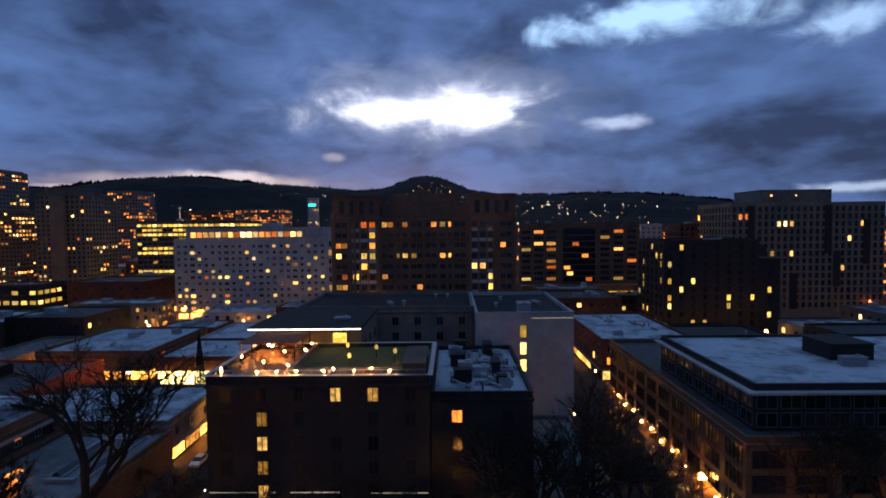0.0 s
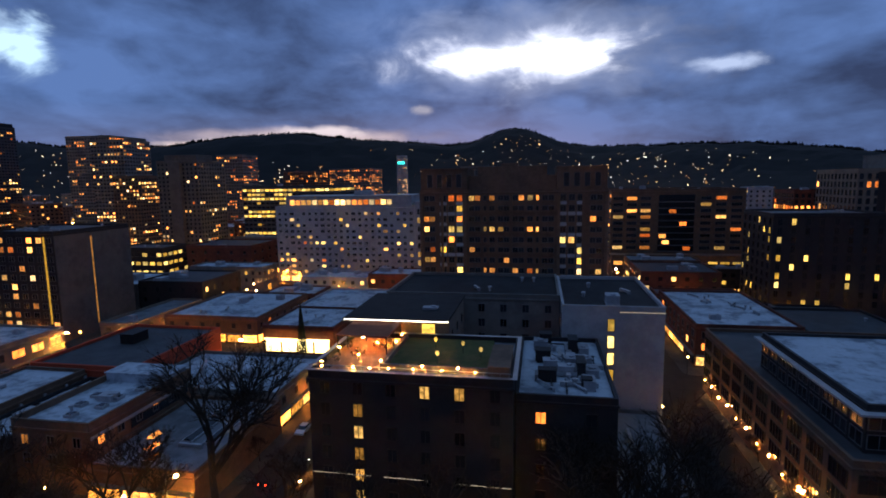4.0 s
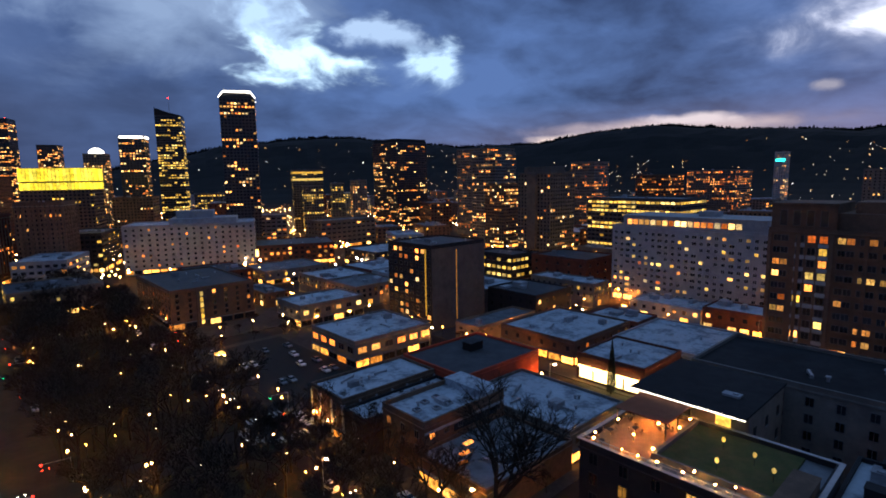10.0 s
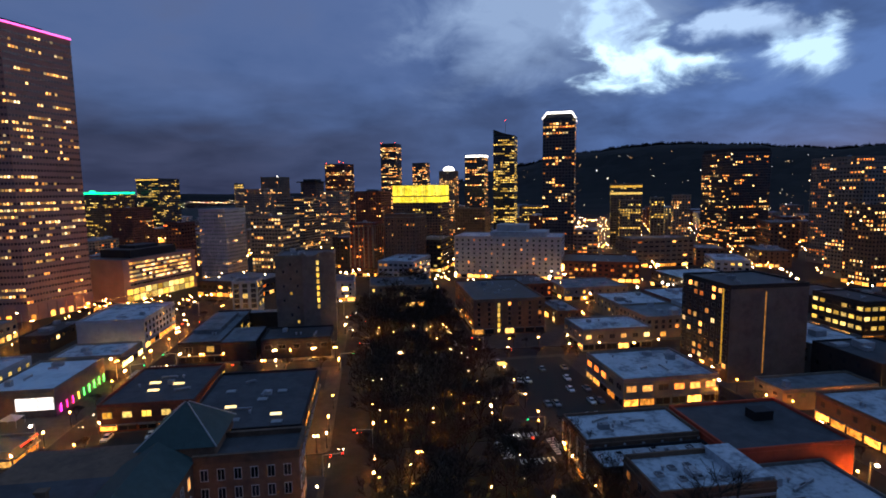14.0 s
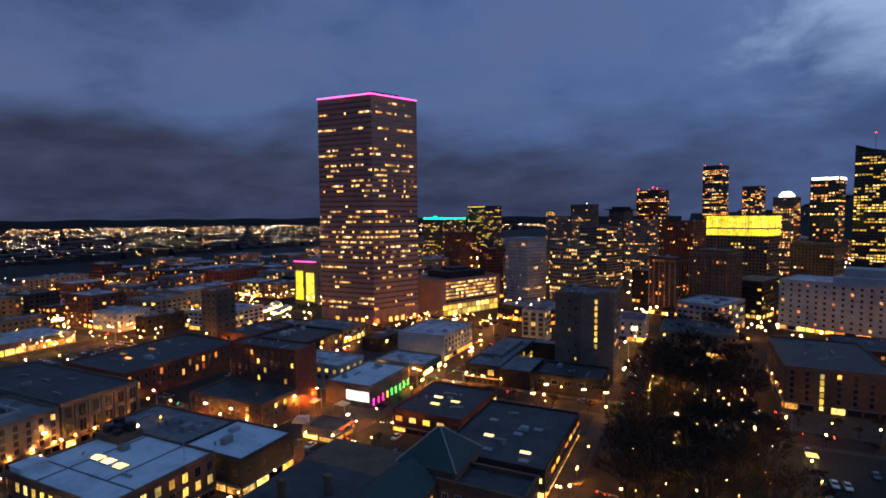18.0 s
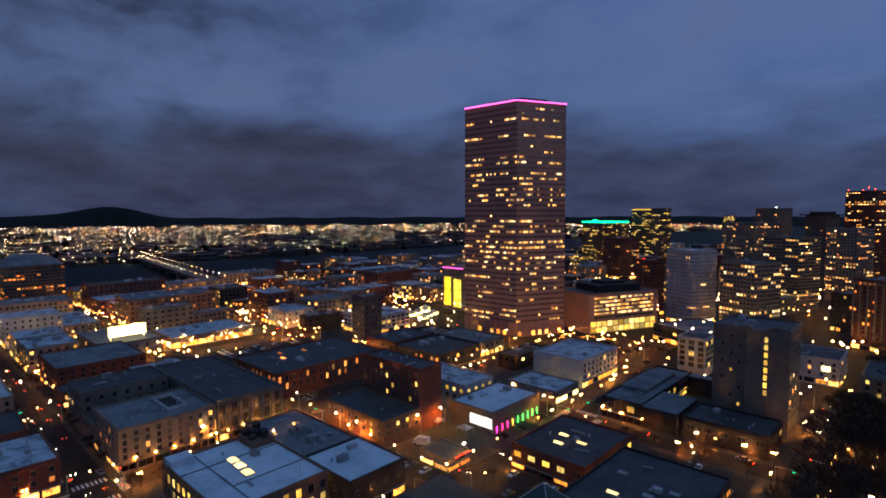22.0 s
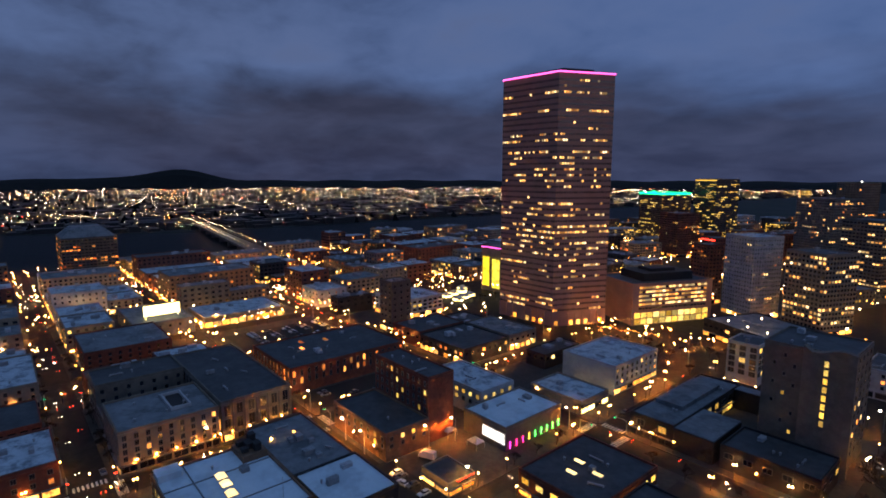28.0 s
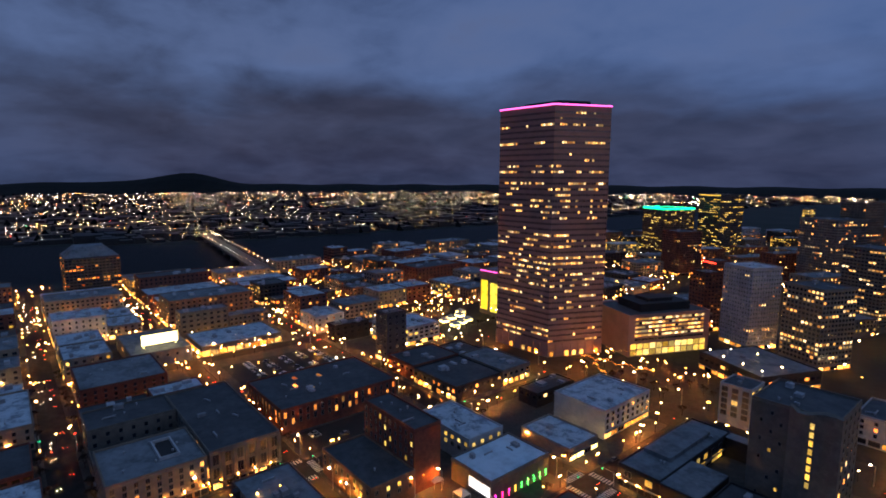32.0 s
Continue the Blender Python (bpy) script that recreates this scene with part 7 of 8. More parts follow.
# ---- trees ----
def bare_tree(seed, height, fine=6, thick=0.042):
    rnd = random.Random(seed)
    wood, twigs = Mesh(), Mesh()

    def grow(p, way, length, r, level):
        end = p + way * length
        wood.tube(p, end, r, r * 0.68, 5 if level < 2 else 3)
        if level >= 4:
            for _ in range(fine):
                t = (way + Vector((rnd.uniform(-1, 1), rnd.uniform(-1, 1), rnd.uniform(-0.5, 0.9))) * 0.9).normalized()
                side = t.cross(Vector((rnd.uniform(-1, 1), rnd.uniform(-1, 1), 0.3))).normalized() * thick
                s = p + way * length * rnd.uniform(0.1, 1.0)
                e = s + t * rnd.uniform(0.8, 1.9)
                twigs.add([tuple(s - side), tuple(s + side), tuple(e)], [(0, 1, 2)])
                mid = s + (e - s) * 0.5
                for _k in range(2):
                    e2 = mid + (t + Vector((rnd.uniform(-1, 1), rnd.uniform(-1, 1), rnd.uniform(-0.6, 0.8)))).normalized() * rnd.uniform(0.5, 1.0)
                    twigs.add([tuple(mid - side * 0.8), tuple(mid + side * 0.8), tuple(e2)], [(0, 1, 2)])
            return
        for _ in range(3 if level else 4):
            tilt = Vector((rnd.uniform(-1, 1), rnd.uniform(-1, 1), rnd.uniform(-0.15, 0.5)))
            grow(end if rnd.random() < 0.75 else p + way * length * 0.7, (way * (0.85 if level else 0.9) + tilt * 0.75).normalized(), length * rnd.uniform(0.62, 0.82), r * 0.62, level + 1)

    grow(Vector((0, 0, -0.2)), Vector((rnd.uniform(-0.08, 0.08), rnd.uniform(-0.08, 0.08), 1)).normalized(), height * 0.27, height * 0.018, 0)
    t = thing("tree", "tall bare winter tree with fine dark twigs", "tree", (0, 0, -60), 0, "park and street trees")
    part("trunk", wood, "bark", t)
    part("crown", twigs, "twig", t)
    return t


def conifer(height):
    rnd = random.Random(9)
    t = thing("tree", "slim dark evergreen tree beside the street", "tree", (-135.6, -65, 0.1), 0, "park and street trees")
    part("trunk", Mesh().tube((0, 0, 0), (0, 0, height), 0.2, 0.05, 6), "bark", t)
    m = Mesh()
    for _ in range(1500):
        z = rnd.uniform(0.8, height)
        r = 1.5 * (1 - (z / height) ** 1.6) * rnd.uniform(0.5, 1.05)
        a = rnd.uniform(0, 6.28)
        x, y = r * math.cos(a), r * math.sin(a)
        m.add([(x - 0.25, y, z), (x + 0.25, y + 0.1, z), (x * 0.8, y * 0.8, z + rnd.uniform(0.5, 1.0))], [(0, 1, 2)])
    part("crown", m, "needles", t)


TREES = [bare_tree(*k) for k in ((1, 17.0), (2, 15.0), (3, 18.5), (4, 12.0, 7, 0.03), (5, 19.0, 6, 0.03), (6, 17.0, 7, 0.03))]
for model in TREES:
    model.location.z = 0.0


def plant(spots):
    rnd = random.Random(23)
    first = {}
    for x, y, size in spots:
        i = rnd.randrange(3) if x > -54 and x < -12 else 3 if size < 0.75 else rnd.choice((4, 5))
        k = size * rnd.uniform(0.85, 1.12)
        m = pose(x, y, 0.1, 0, 0, rnd.uniform(0, 360))
        if i not in first:
            first[i] = TREES[i]
            TREES[i].matrix_basis = m @ Matrix.Diagonal((k, k, k, 1))
            continue
        t = copy_thing(TREES[i], m)
        t.scale = (k, k, k)


def make_trees():
    rnd = random.Random(31)
    spots = []
    for k, y in enumerate(np.arange(-268, 26, 8.5)):
        if min(abs(y - s) for s in STREETS) < 7:
            continue
        for x in (-50.5, -43.5, -36, -28.5, -21, -14.5):
            if rnd.random() < 0.88:
                spots.append((x + rnd.uniform(-1.5, 1.5), y + rnd.uniform(-2, 2), rnd.uniform(1.2, 1.5) if y < -110 else rnd.uniform(1.0, 1.25)))
    for y in np.arange(-100, 92, 9.5):
        if min(abs(y - s) for s in STREETS) > 7:
            spots.append((-62.5, y + rnd.uniform(-1, 1), rnd.uniform(0.9, 1.05) if y < 0 else rnd.uniform(1.2, 1.45)))
    for x, y, size in ((-63.4, -43.8, 2.1), (-63.2, 9, 1.35), (-63.2, 15, 1.5), (-63.2, 21, 1.4), (-63.4, -58, 1.2)):
        spots.append((x, y, size))
    for x in np.arange(-122, 220, 13):
        for s in (-114, -197, -41.5, 31):
            for side in (-7.2, 7.2):
                if min(abs(x - a) for a in AVENUES) > 7 and rnd.random() < 0.4 and not -50 < x < -16:
                    spots.append((x, s + side, rnd.uniform(0.42, 0.6)))
    for x in np.arange(82, 330, 9.5):
        for side in (-7.2, 7.2):
            if min(abs(x - a) for a in AVENUES) > 7 and rnd.random() < 0.75:
                spots.append((x + 3, -41.5 + side, rnd.uniform(0.5, 0.66)))
    for x, y in ((-90, -208), (-78, -207), (-66, -209), (-100, -170), (-100, -186), (-64, -160), (-64, -148), (36, -190), (20, -189.5), (6, -190), (35, -205), (18, -204.5), (4, -205)):
        spots.append((x, y, rnd.uniform(0.5, 0.7)))
    for y in np.arange(-190, -46, 12):
        for a in (71, 151, -132):
            for side in (-7.2, 7.2):
                if min(abs(y - s) for s in STREETS) > 7 and rnd.random() < 0.45:
                    spots.append((a + side, y, rnd.uniform(0.40, 0.55)))
    for _ in range(22):
        spots.append((rnd.uniform(70, 150), rnd.uniform(-330, -284), rnd.uniform(0.45, 0.65)))
    for _ in range(26):
        spots.append((rnd.uniform(-53, -14), rnd.uniform(-400, -280), rnd.uniform(0.95, 1.2)))
    for _ in range(26):
        spots.append((rnd.uniform(302, 344), rnd.uniform(-345, -289), rnd.uniform(0.45, 0.65)))
    for k in range(9):
        spots.append((258 + rnd.uniform(-1, 1), -292 - k * 5.6, rnd.uniform(0.4, 0.55)))
        spots.append((158.4, -50 - k * 7, rnd.uniform(0.4, 0.5)))
    plant(spots)
    conifer(16.5)


make_trees()


# ---- street lamps ----
def make_lamp(kind):
    label = "twin-globe black street lamp on a fluted pole" if kind == 0 else "single-globe black park lamp under the trees" if kind == 2 else "single bright street lamp on a tall pole"
    t = thing("street_lamp", label, "street lamp", (0, 0, -50), 0, "street lamps")
    # the hoods hold added lit faces that brighten the street, unseen from above
    if kind == 0:
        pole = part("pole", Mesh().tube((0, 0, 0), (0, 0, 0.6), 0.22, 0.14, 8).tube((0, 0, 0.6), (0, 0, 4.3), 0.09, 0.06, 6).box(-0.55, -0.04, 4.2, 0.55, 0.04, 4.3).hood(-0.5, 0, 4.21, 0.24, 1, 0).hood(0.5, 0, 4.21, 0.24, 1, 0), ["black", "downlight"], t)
        part("globe", Mesh().ball((-0.5, 0, 4.6), 0.27, 8, 6), "globe", pole)
        part("globe", Mesh().ball((0.5, 0, 4.6), 0.27, 8, 6), "globe", pole)
    elif kind == 2:
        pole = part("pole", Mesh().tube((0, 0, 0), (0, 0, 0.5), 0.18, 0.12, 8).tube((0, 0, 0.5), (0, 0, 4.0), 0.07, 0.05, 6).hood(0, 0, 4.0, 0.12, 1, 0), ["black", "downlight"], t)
        part("globe", Mesh().ball((0, 0, 4.32), 0.14, 8, 6), "globe", pole)
    else:
        pole = part("pole", Mesh().tube((0, 0, 0), (0, 0, 8.2), 0.13, 0.07, 6).tube((0, 0, 8.2), (1.6, 0, 8.6), 0.06, 0.05, 5), "metal", t)
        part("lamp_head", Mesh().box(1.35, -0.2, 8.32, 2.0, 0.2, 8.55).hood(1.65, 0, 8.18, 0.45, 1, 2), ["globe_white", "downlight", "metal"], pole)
    return t


def make_lamps():
    rnd = random.Random(12)
    spots = []
    for a in AVENUES:
        if -220 < a < 400:
            for k, y in enumerate(np.arange(-268, 60, 27)):
                if min(abs(y - s) for s in STREETS) > 6:
                    spots.append((a + (6.6 if k % 2 or (a == -57 and y > -45) else -6.6), y, 0 if rnd.random() < 0.8 else 1, 90))
    for s in STREETS[:6]:
        for k, x in enumerate(np.arange(-215, 400, 27)):
            if min(abs(x - a) for a in AVENUES) > 6 and not (s == -41.5 and x > 110):
                spots.append((x, s + (6.6 if k % 2 else -6.6), 0 if rnd.random() < 0.8 else 1, 0))
    for y in np.arange(-262, 20, 9):
        for x in (-49, -42, -33.5, -25, -17):
            if min(abs(y - s) for s in STREETS) > 6:
                spots.append((x + rnd.uniform(-2, 2), y + rnd.uniform(-3, 3), 2, rnd.uniform(0, 90)))
    for x, y in ((104.5, -150.5), (106, -139), (118, -119), (131, -119), (112, -300), (84, -296), (140, -292), (60, -300), (170, -284)):
        spots.append((x, y, 1, 20))
    for x, y in ((78, -212), (86, -200), (64, -205), (66, -228), (80, -250), (66, -272), (92, -276), (108, -278), (72, -300), (120, -318), (98, -322), (128, -334), (88, -336), (40, -318), (30, -345), (-10, -300), (-81, -178), (-72, -150), (22, -178), (10, -203.5), (26, -203.5)):
        spots.append((x, y, 0, rnd.uniform(0, 90)))
    for x in np.arange(-200, -141, 9.5):
        spots.append((x, -275, 1, 90))
    first = {}
    for x, y, kind, turn in spots:
        if not clear(x - 0.4, y - 0.4, x + 0.4, y + 0.4, 0) and not -50 < x < -16:
            continue
        m = pose(x, y, 0.15, 0, 0, turn)
        if kind not in first:
            first[kind] = make_lamp(kind)
            first[kind].matrix_basis = m
        else:
            copy_thing(first[kind], m)
    more = Mesh()

    def post(x, y, lit):
        more.tube((x, y, 0.1), (x, y, 4.2), 0.09, 0.06, 5)
        more.ball((x, y, 4.62), 0.27, 6, 4, 1)
        if lit:
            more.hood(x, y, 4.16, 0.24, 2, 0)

    for a in AVENUES:
        if -220 < a < 480:
            for k, y in enumerate(np.arange(-280, 60, 13.5)):
                for side in (-6.4, 6.4):
                    if min(abs(y - s) for s in STREETS) > 6 and rnd.random() < 0.72 and not (a == -57 and y > -40):
                        post(a + side, y + (5 if side < 0 else 9), (k + (side < 0)) % 2 == 0 or (60 < a < 320 and y < -115))
    for s in STREETS[:6]:
        for k, x in enumerate(np.arange(-215, 560, 13.5)):
            for side in (-6.4, 6.4):
                if min(abs(x - a) for a in AVENUES) > 6 and rnd.random() < (0.12 if s in (-41.5, 31) else 0.72 if x < 240 else 0.3) and not -50 < x < -16:
                    post(x + (5 if side < 0 else 9), s + side, (k + (side < 0)) % 2 == 0 or (60 < x < 320 and s < -190))
    # close rows under the trees by the pillared hall, and lamps on the squares below the tower
    for k in range(10):
        post(157.2, -48 - k * 6.4, True)
        if k % 2:
            post(144.6, -46 - k * 6.4, True)
    for _ in range(34):
        post(rnd.uniform(84, 160), rnd.uniform(-346, -280), True)
    for _ in range(22):
        post(rnd.uniform(300, 344), rnd.uniform(-345, -289), True)
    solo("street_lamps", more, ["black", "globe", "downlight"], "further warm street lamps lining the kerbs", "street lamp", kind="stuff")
    far = Mesh()
    for _ in range(1300):
        if rnd.random() < 0.5:
            x, y = rnd.choice([a for a in AVENUES if a > 380 or a < -211]) + rnd.choice((-5.5, 5.5)), rnd.uniform(-270, 250)
        else:
            x, y = rnd.uniform(-850, 620), rnd.choice(STREETS) + rnd.choice((-5.5, 5.5))
            if -215 < x < 400:
                continue
        z = rnd.uniform(5, 8)
        far.gem((x, y, z), rnd.uniform(0.32, 0.62))
        # added hidden downlight that gives the glow at street level
        far.hood(x, y, z - 0.7, 0.3, 1, 2)
    ca, sa = math.cos(radians(-24)), math.sin(radians(-24))
    for _ in range(3600):
        u, v = rnd.uniform(-900, 700), rnd.uniform(-860, -10)
        if rnd.random() < 0.5:
            u = round(u / 79) * 79 - 38 + rnd.choice((-5, 5))
        else:
            v = round(v / 79) * 79 - 4 + rnd.choice((-5, 5))
        x, y = u * ca - v * sa, u * sa + v * ca - 300
        if y < -300 and x < 620:
            z = rnd.uniform(5, 9)
            far.gem((x, y, z), rnd.uniform(0.32, 0.75))
            if rnd.random() < 0.6:
                far.hood(x, y, z - 0.8, 0.34, 1, 2)
    for _ in range(1300):
        x, y = rnd.uniform(235, 620), rnd.uniform(-590, 20)
        pick = rnd.random()
        if pick < 0.35:
            pass
        elif pick < 0.75:
            x = min(AVENUES, key=lambda a: abs(a - x)) + rnd.choice((-5, 5, 6))
        else:
            y = min(STREETS + SOUTH_EAST, key=lambda s: abs(s - y)) + rnd.choice((-5, 5, 6))
        if y > -62 and rnd.random() < 0.6:
            continue
        z = rnd.uniform(4.5, 8)
        far.gem((x, y, z), rnd.uniform(0.26, 0.52))
        if rnd.random() < 0.13:
            far.hood(x, y, z - 0.6, 0.4, 1, 2)
    # the busy avenue that runs south-west, thick with lights
    for _ in range(130):
        v = -rnd.uniform(190, 760)
        u = -153 + rnd.choice((-7.5, -6, -2, 2, 6, 7.5)) + rnd.uniform(-0.8, 0.8)
        x, y = u * ca - v * sa, u * sa + v * ca - 300
        far.gem((x, y, rnd.uniform(1, 8)), rnd.uniform(0.14, 0.34))
    solo("far_street_lights", far, ["street_glow", "downlight", "black"], "distant warm street and traffic lights", "street lights", kind="stuff")


make_lamps()


# ---- vehicles ----
def make_car(paint, label):
    t = thing("car", label, "car", (0, 0, -40), 0, "parked and waiting cars")
    body = Mesh()
    side = [(-2.2, 0.35), (2.2, 0.35), (2.25, 0.75), (1.2, 0.95), (-1.9, 0.98), (-2.25, 0.8)]
    n = len(side)
    v = [(x, y, z) for y in (-0.88, 0.88) for x, z in side]
    body.add(v, [tuple(range(n)), tuple(range(2 * n - 1, n - 1, -1))] + [(i, i + n, (i + 1) % n + n, (i + 1) % n) for i in range(n)])
    part("body", body, paint, t)
    cab = Mesh()
    v = [(-1.7, -0.8, 0.96), (1.05, -0.8, 0.96), (1.05, 0.8, 0.96), (-1.7, 0.8, 0.96), (-1.2, -0.65, 1.45), (0.35, -0.65, 1.45), (0.35, 0.65, 1.45), (-1.2, 0.65, 1.45)]
    cab.add(v, [(0, 1, 5, 4), (1, 2, 6, 5), (2, 3, 7, 6), (3, 0, 4, 7), (4, 5, 6, 7)])
    part("cabin_glass", cab, "pane", t)
    part("roof", Mesh().prism([(-1.2, -0.66), (0.36, -0.66), (0.36, 0.66), (-1.2, 0.66)], 1.452, 1.5, 0, [(-1.1, -0.55), (0.26, -0.55), (0.26, 0.55), (-1.1, 0.55)]), paint, t)
    for x in (-1.4, 1.4):
        for y in (-0.85, 0.85):
            part("wheel", Mesh().tube((x, y - 0.1, 0.33), (x, y + 0.1, 0.33), 0.33, 0.33, 10), "tyre", t)
    return t


def make_cars():
    rnd = random.Random(6)
    models = [make_car("carpaint", "dark parked car by the kerb"), make_car("carwhite", "white parked car by the kerb")]
    used = set()

    def put(x, y, turn):
        i = 0 if rnd.random() < 0.6 else 1
        m = pose(x, y, 0.03, 0, 0, turn)
        if i not in used:
            used.add(i)
            models[i].matrix_basis = m
            return models[i]
        return copy_thing(models[i], m)

    for a in (-57, -8, 71, 151):
        for y in np.arange(-262, 20, 7):
            if min(abs(y - s) for s in STREETS) > 9 and rnd.random() < 0.15:
                put(a + rnd.choice((-4.4, 4.4)), y, 90)
    for s in (-41.5, -114, -197):
        for x in np.arange(-130, 220, 7):
            if min(abs(x - a) for a in AVENUES) > 9 and rnd.random() < 0.14:
                put(x, s + rnd.choice((-4.4, 4.4)), 0)
    for x0, y0, x1, y1 in CAR_PARKS:
        for x in np.arange(x0 + 4, x1 - 2, 3.0):
            for y in np.arange(y0 + 4, y1 - 3, 11.0):
                if rnd.random() < (0.6 if x0 > 200 else 0.38):
                    c = put(x, y, 90 + rnd.uniform(-3, 3))
                    c.location.z = 0.17
    van = thing("van", "white box van parked beside the kiosk", "van", (101, -134, 0.17), 0.4)
    part("box", Mesh().box(-3.2, -1.1, 0.7, 1.4, 1.1, 3.1), "carwhite", van)
    part("cab", Mesh().prism([(1.45, -1.0), (3.1, -1.0), (3.1, 1.0), (1.45, 1.0)], 0.6, 2.2, 0, [(1.45, -0.9), (2.4, -0.9), (2.4, 0.9), (1.45, 0.9)]), "carwhite", van)
    for x in (-2.0, 2.2):
        for y in (-0.95, 0.95):
            part("wheel", Mesh().tube((x, y - 0.12, 0.4), (x, y + 0.12, 0.4), 0.4, 0.4, 10), "tyre", van)
    head, tail = Mesh(), Mesh()
    for a in (71, -8, -57, 151, 233):
        for y in np.arange(-300, 30, 9):
            if rnd.random() < 0.3:
                head.ball((a + 1.8, y, 0.8), 0.11, 6, 4).ball((a + 3.0, y, 0.8), 0.11, 6, 4)
            if rnd.random() < (0.1 if a in (-8, -57) else 0.4):
                tail.ball((a - 1.8, y, 0.9), 0.11, 6, 4).ball((a - 3.0, y, 0.9), 0.11, 6, 4)
    for s in (-41.5, -114, -197, -274):
        for x in np.arange(-120, 600, 9):
            if rnd.random() < 0.25:
                head.ball((x, s + 1.8, 0.8), 0.11, 6, 4).ball((x, s + 3.0, 0.8), 0.11, 6, 4)
            if rnd.random() < 0.42:
                tail.ball((x, s - 1.8, 0.9), 0.11, 6, 4).ball((x, s - 3.0, 0.9), 0.11, 6, 4)
    solo("headlights", head, "head", "white headlights of cars waiting in the streets", "car lights", kind="stuff")
    solo("tail_lights", tail, "tail", "red tail lights of cars waiting in the streets", "car lights", kind="stuff")


make_cars()


# ---- crossings, bridge, small things ----
def make_crossings():
    for ax, sy in ((71, -197), (151, -114), (71, -114), (151, -41.5), (-57, -114), (-57, -41.5)):
        for side in (-1, 1):
            group = thing("crosswalk", "worn white striped crosswalk", "crosswalk", (ax, sy + side * 7.4, 0.02), 0, "crosswalks", "structure")
            for i in range(8):
                part("stripe", Mesh().box(-4.6 + i * 1.25, -1.5, 0.004, -4.0 + i * 1.25, 1.5, 0.012), "paint", group)
            group = thing("crosswalk", "worn white striped crosswalk", "crosswalk", (ax + side * 7.4, sy, 0.02), math.pi / 2, "crosswalks", "structure")
            for i in range(8):
                part("stripe", Mesh().box(-4.6 + i * 1.25, -1.5, 0.004, -4.0 + i * 1.25, 1.5, 0.012), "paint", group)


def make_bridge():
    t = thing("bridge", "long low road bridge over the river with lamps", "bridge", (620, -270, 0), math.atan2(-52, 400))
    part("deck", Mesh().box(-60, -11, 8.0, 470, 11, 9.4), "concrete", t)
    for y in (-10.8, 10.8):
        part("railing", Mesh().box(-60, y - 0.15, 9.4, 470, y + 0.15, 10.5), "concrete", t)
    for x in range(40, 470, 60):
        part("pier", Mesh().box(x - 2.5, -9, 0, x + 2.5, 9, 8.0), "concrete", t)
    for x in range(-50, 470, 24):
        for y in (-10, 10):
            part("bridge_lamp", Mesh().tube((0, 0, 0), (0, 0, 5.6), 0.12, 0.08, 5).gem((0, 0, 5.9), 0.45, 1), ["metal", "far_light"], t, where=(x, y, 9.4))


def make_string_lights():
    """Festoon lights in the street trees by the square below the tower."""
    m = Mesh()
    rnd = random.Random(4)
    for cx, cy, n, a in ((112, -318, 60, 0.2), (62, -330, 40, -0.5), (322, -318, 30, -0.35), (336, -338, 34, 0.3), (352, -362, 30, -0.2), (126, -292, 30, -0.6), (128, -345, 34, 0.5), (90, -246, 20, 1.57)):
        for i in range(n):
            u = i * 0.75
            m.gem((cx + u * math.cos(a), cy + u * math.sin(a), 5 + math.sin(u * 0.5) * 0.8 + rnd.uniform(-0.4, 0.4)), 0.22)
    solo("string_lights", m, "shop", "strings of small warm lights in street trees", "string lights", kind="stuff")


make_crossings()
make_bridge()
make_string_lights()


def make_signals():
    """Traffic signals at the crossings."""
    model = {}
    rnd = random.Random(2)
    for ax in (-57, -8, 71, 151, 233):
        for sy in (-197, -114, -41.5):
            for dx, dy, turn in ((6.2, 6.2, 0), (-6.2, -6.2, 180)):
                mat = rnd.choice(("neon_red", "neon_green"))
                m = pose(ax + dx, sy + dy, 0.15, 0, 0, turn)
                if mat in model:
                    copy_thing(model[mat], m)
                    continue
                t = thing("traffic_signal", "traffic signal on a steel mast arm", "traffic signal", (0, 0, 0), 0, "traffic signals")
                part("mast", Mesh().tube((0, 0, 0), (0, 0, 5.6), 0.11, 0.08, 6).tube((0, 0, 5.5), (-5.0, 0, 5.8), 0.07, 0.05, 5), "metal", t)
                housing = part("housing", Mesh().box(-5.2, -0.2, 5.0, -4.85, 0.2, 6.1), "black", t)
                part("lens", Mesh().ball((-5.02, 0.22, 5.8 if mat == "neon_red" else 5.25), 0.22, 8, 5).ball((-5.02, -0.22, 5.8 if mat == "neon_red" else 5.25), 0.22, 8, 5), mat, housing)
                t.matrix_basis = m
                model[mat] = t


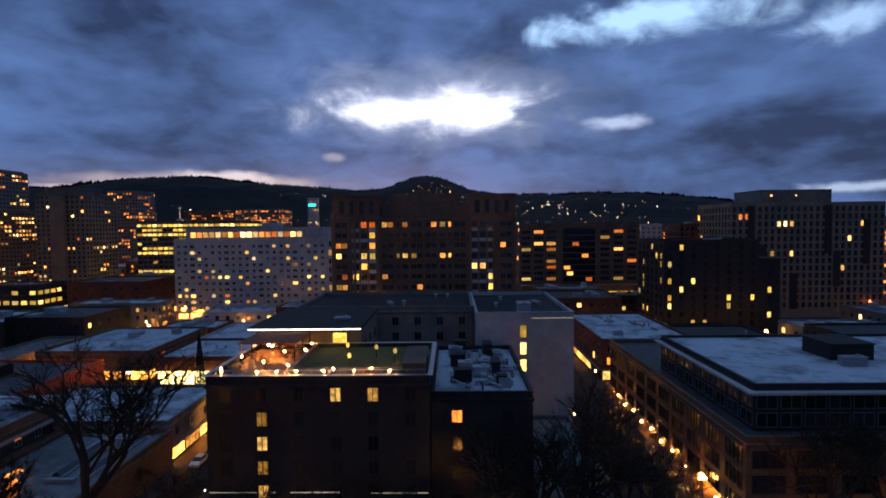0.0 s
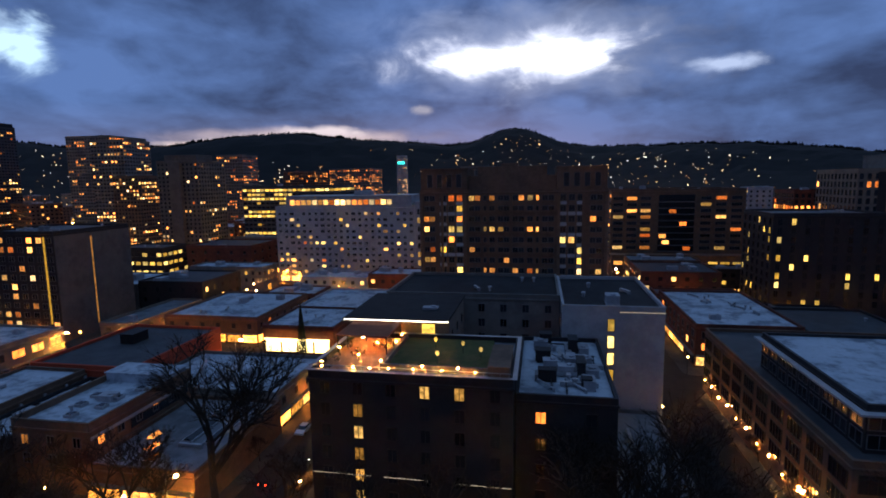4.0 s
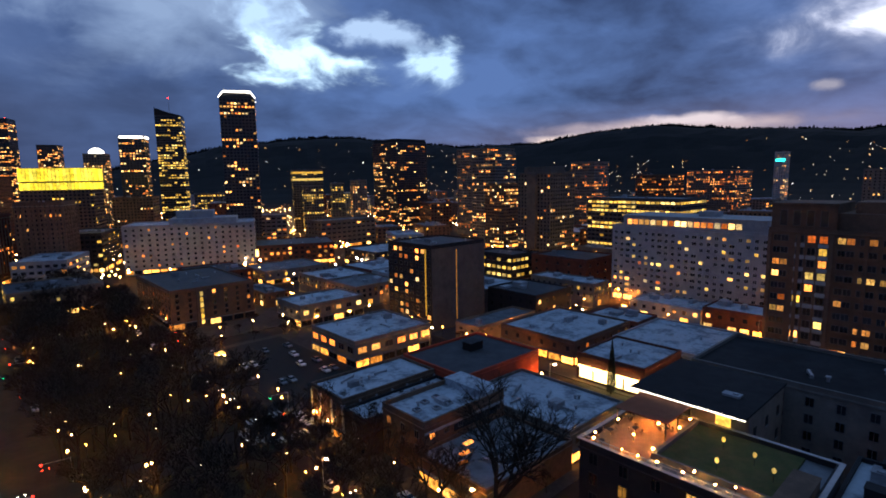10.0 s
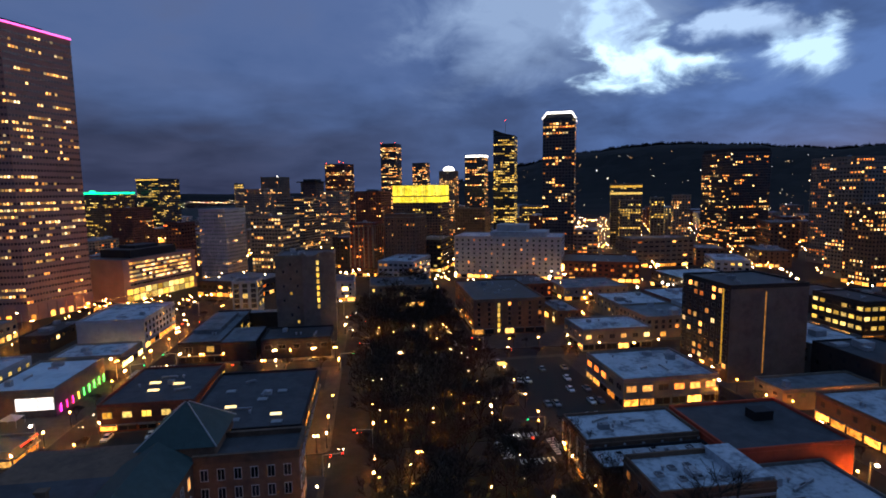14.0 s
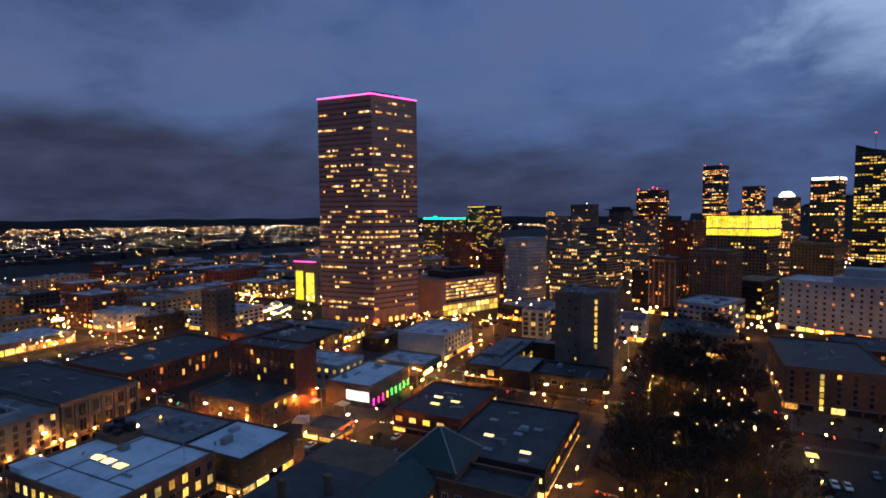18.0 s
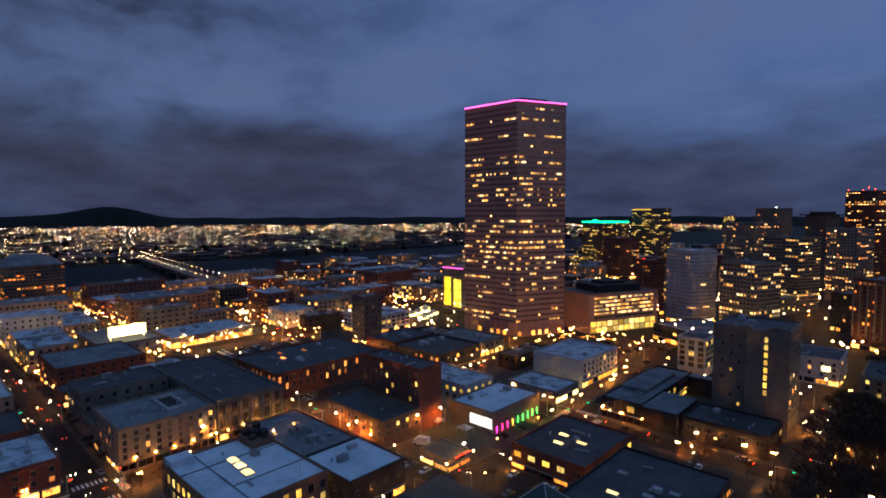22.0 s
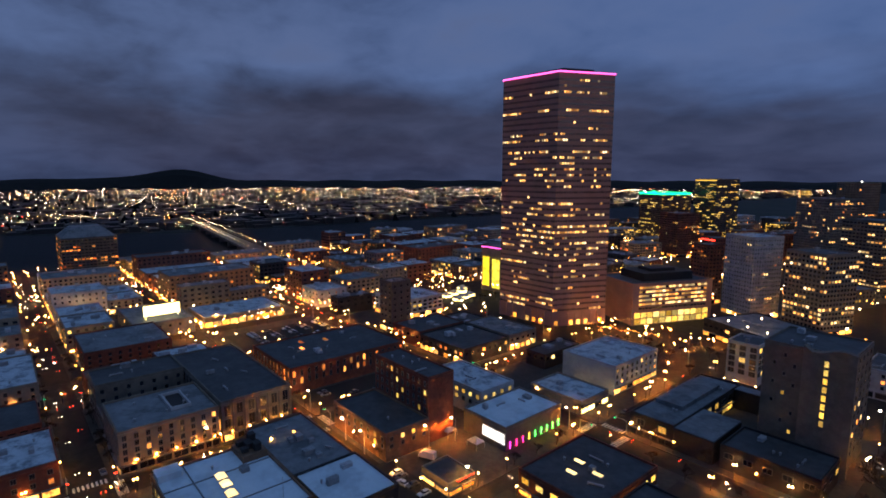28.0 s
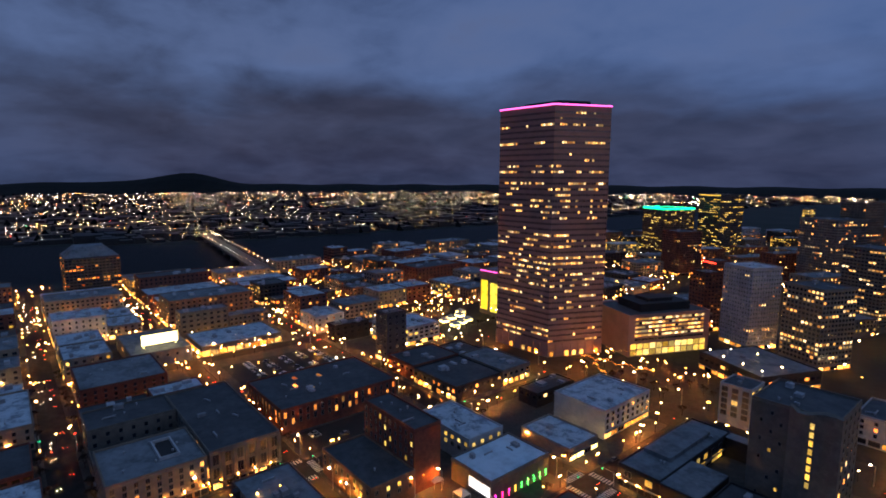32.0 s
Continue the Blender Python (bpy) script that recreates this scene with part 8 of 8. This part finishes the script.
def make_tents():
    for x, y, w, d in ((110, -139.2, 3.2, 2.4), (96, -141, 2.6, 2.2)):
        t = thing("canopy_tent", "white peaked canopy tent in the car park", "tent", (x, y - 12, 0.17))
        part("canopy", Mesh().prism([(-w, -d), (w, -d), (w, d), (-w, d)], 2.3, 3.6, 0, [(-0.2, -0.2), (0.2, -0.2), (0.2, 0.2), (-0.2, 0.2)]), "white", t)
        for sx in (-1, 1):
            for sy in (-1, 1):
                part("post", Mesh().box(-0.05, -0.05, 0, 0.05, 0.05, 2.3), "metal", t, where=(sx * (w - 0.1), sy * (d - 0.1), 0))


def make_square_stalls():
    """White lit pavilions on the square before the screens."""
    first = None
    for x, y, turn in ((268, -300, 0), (271, -309, 8), (274, -318, 0), (283, -301, -6), (286, -311, 0), (288, -322, 4), (296, -330, 0)):
        if first:
            copy_thing(first, pose(x, y, 0.17, 0, 0, turn))
            continue
        first = thing("pavilion", "white lit pavilion tent on a paved square", "tent", (0, 0, 0), 0, "pavilions on the square")
        part("canopy", Mesh().prism([(-3.4, -3.4), (3.4, -3.4), (3.4, 3.4), (-3.4, 3.4)], 3.0, 4.9, 0, [(-0.3, -0.3), (0.3, -0.3), (0.3, 0.3), (-0.3, 0.3)]), "white", first)
        part("valance", Mesh().box(-3.45, -3.45, 2.6, -3.38, 3.45, 3.0).box(3.38, -3.45, 2.6, 3.45, 3.45, 3.0), "white", first)
        part("light_panel", Mesh().box(-3.1, -2.9, 0.9, -2.95, 2.9, 2.6).box(-2.9, 2.95, 0.9, 2.9, 3.1, 2.6), "bright", first, "dazzling lit stall front")
        for sx in (-3.3, 3.3):
            for sy in (-3.3, 3.3):
                part("post", Mesh().tube((0, 0, 0), (0, 0, 3.0), 0.06, 0.06, 6), "metal", first, where=(sx, sy, 0))
        first.matrix_basis = pose(x, y, 0.17, 0, 0, turn)


def make_lot_lights():
    """The lit yellow stall and work lamps at the edge of the car park by the park."""
    t = thing("market_stall", "glowing yellow stall at the car park edge", "stall", (-64.8, -176, 0.17))
    part("canopy", Mesh().box(-1.6, -1.6, 2.5, 1.6, 1.6, 2.7), "lit_yellow", t, "glowing yellow canopy")
    for sx in (-1.4, 1.4):
        for sy in (-1.4, 1.4):
            part("post", Mesh().box(-0.05, -0.05, 0, 0.05, 0.05, 2.5), "metal", t, where=(sx, sy, 0))
    part("lamp", Mesh().ball((0, 0, 2.2), 0.3, 8, 5), "globe", t)


make_signals()
make_tents()
make_square_stalls()
make_lot_lights()
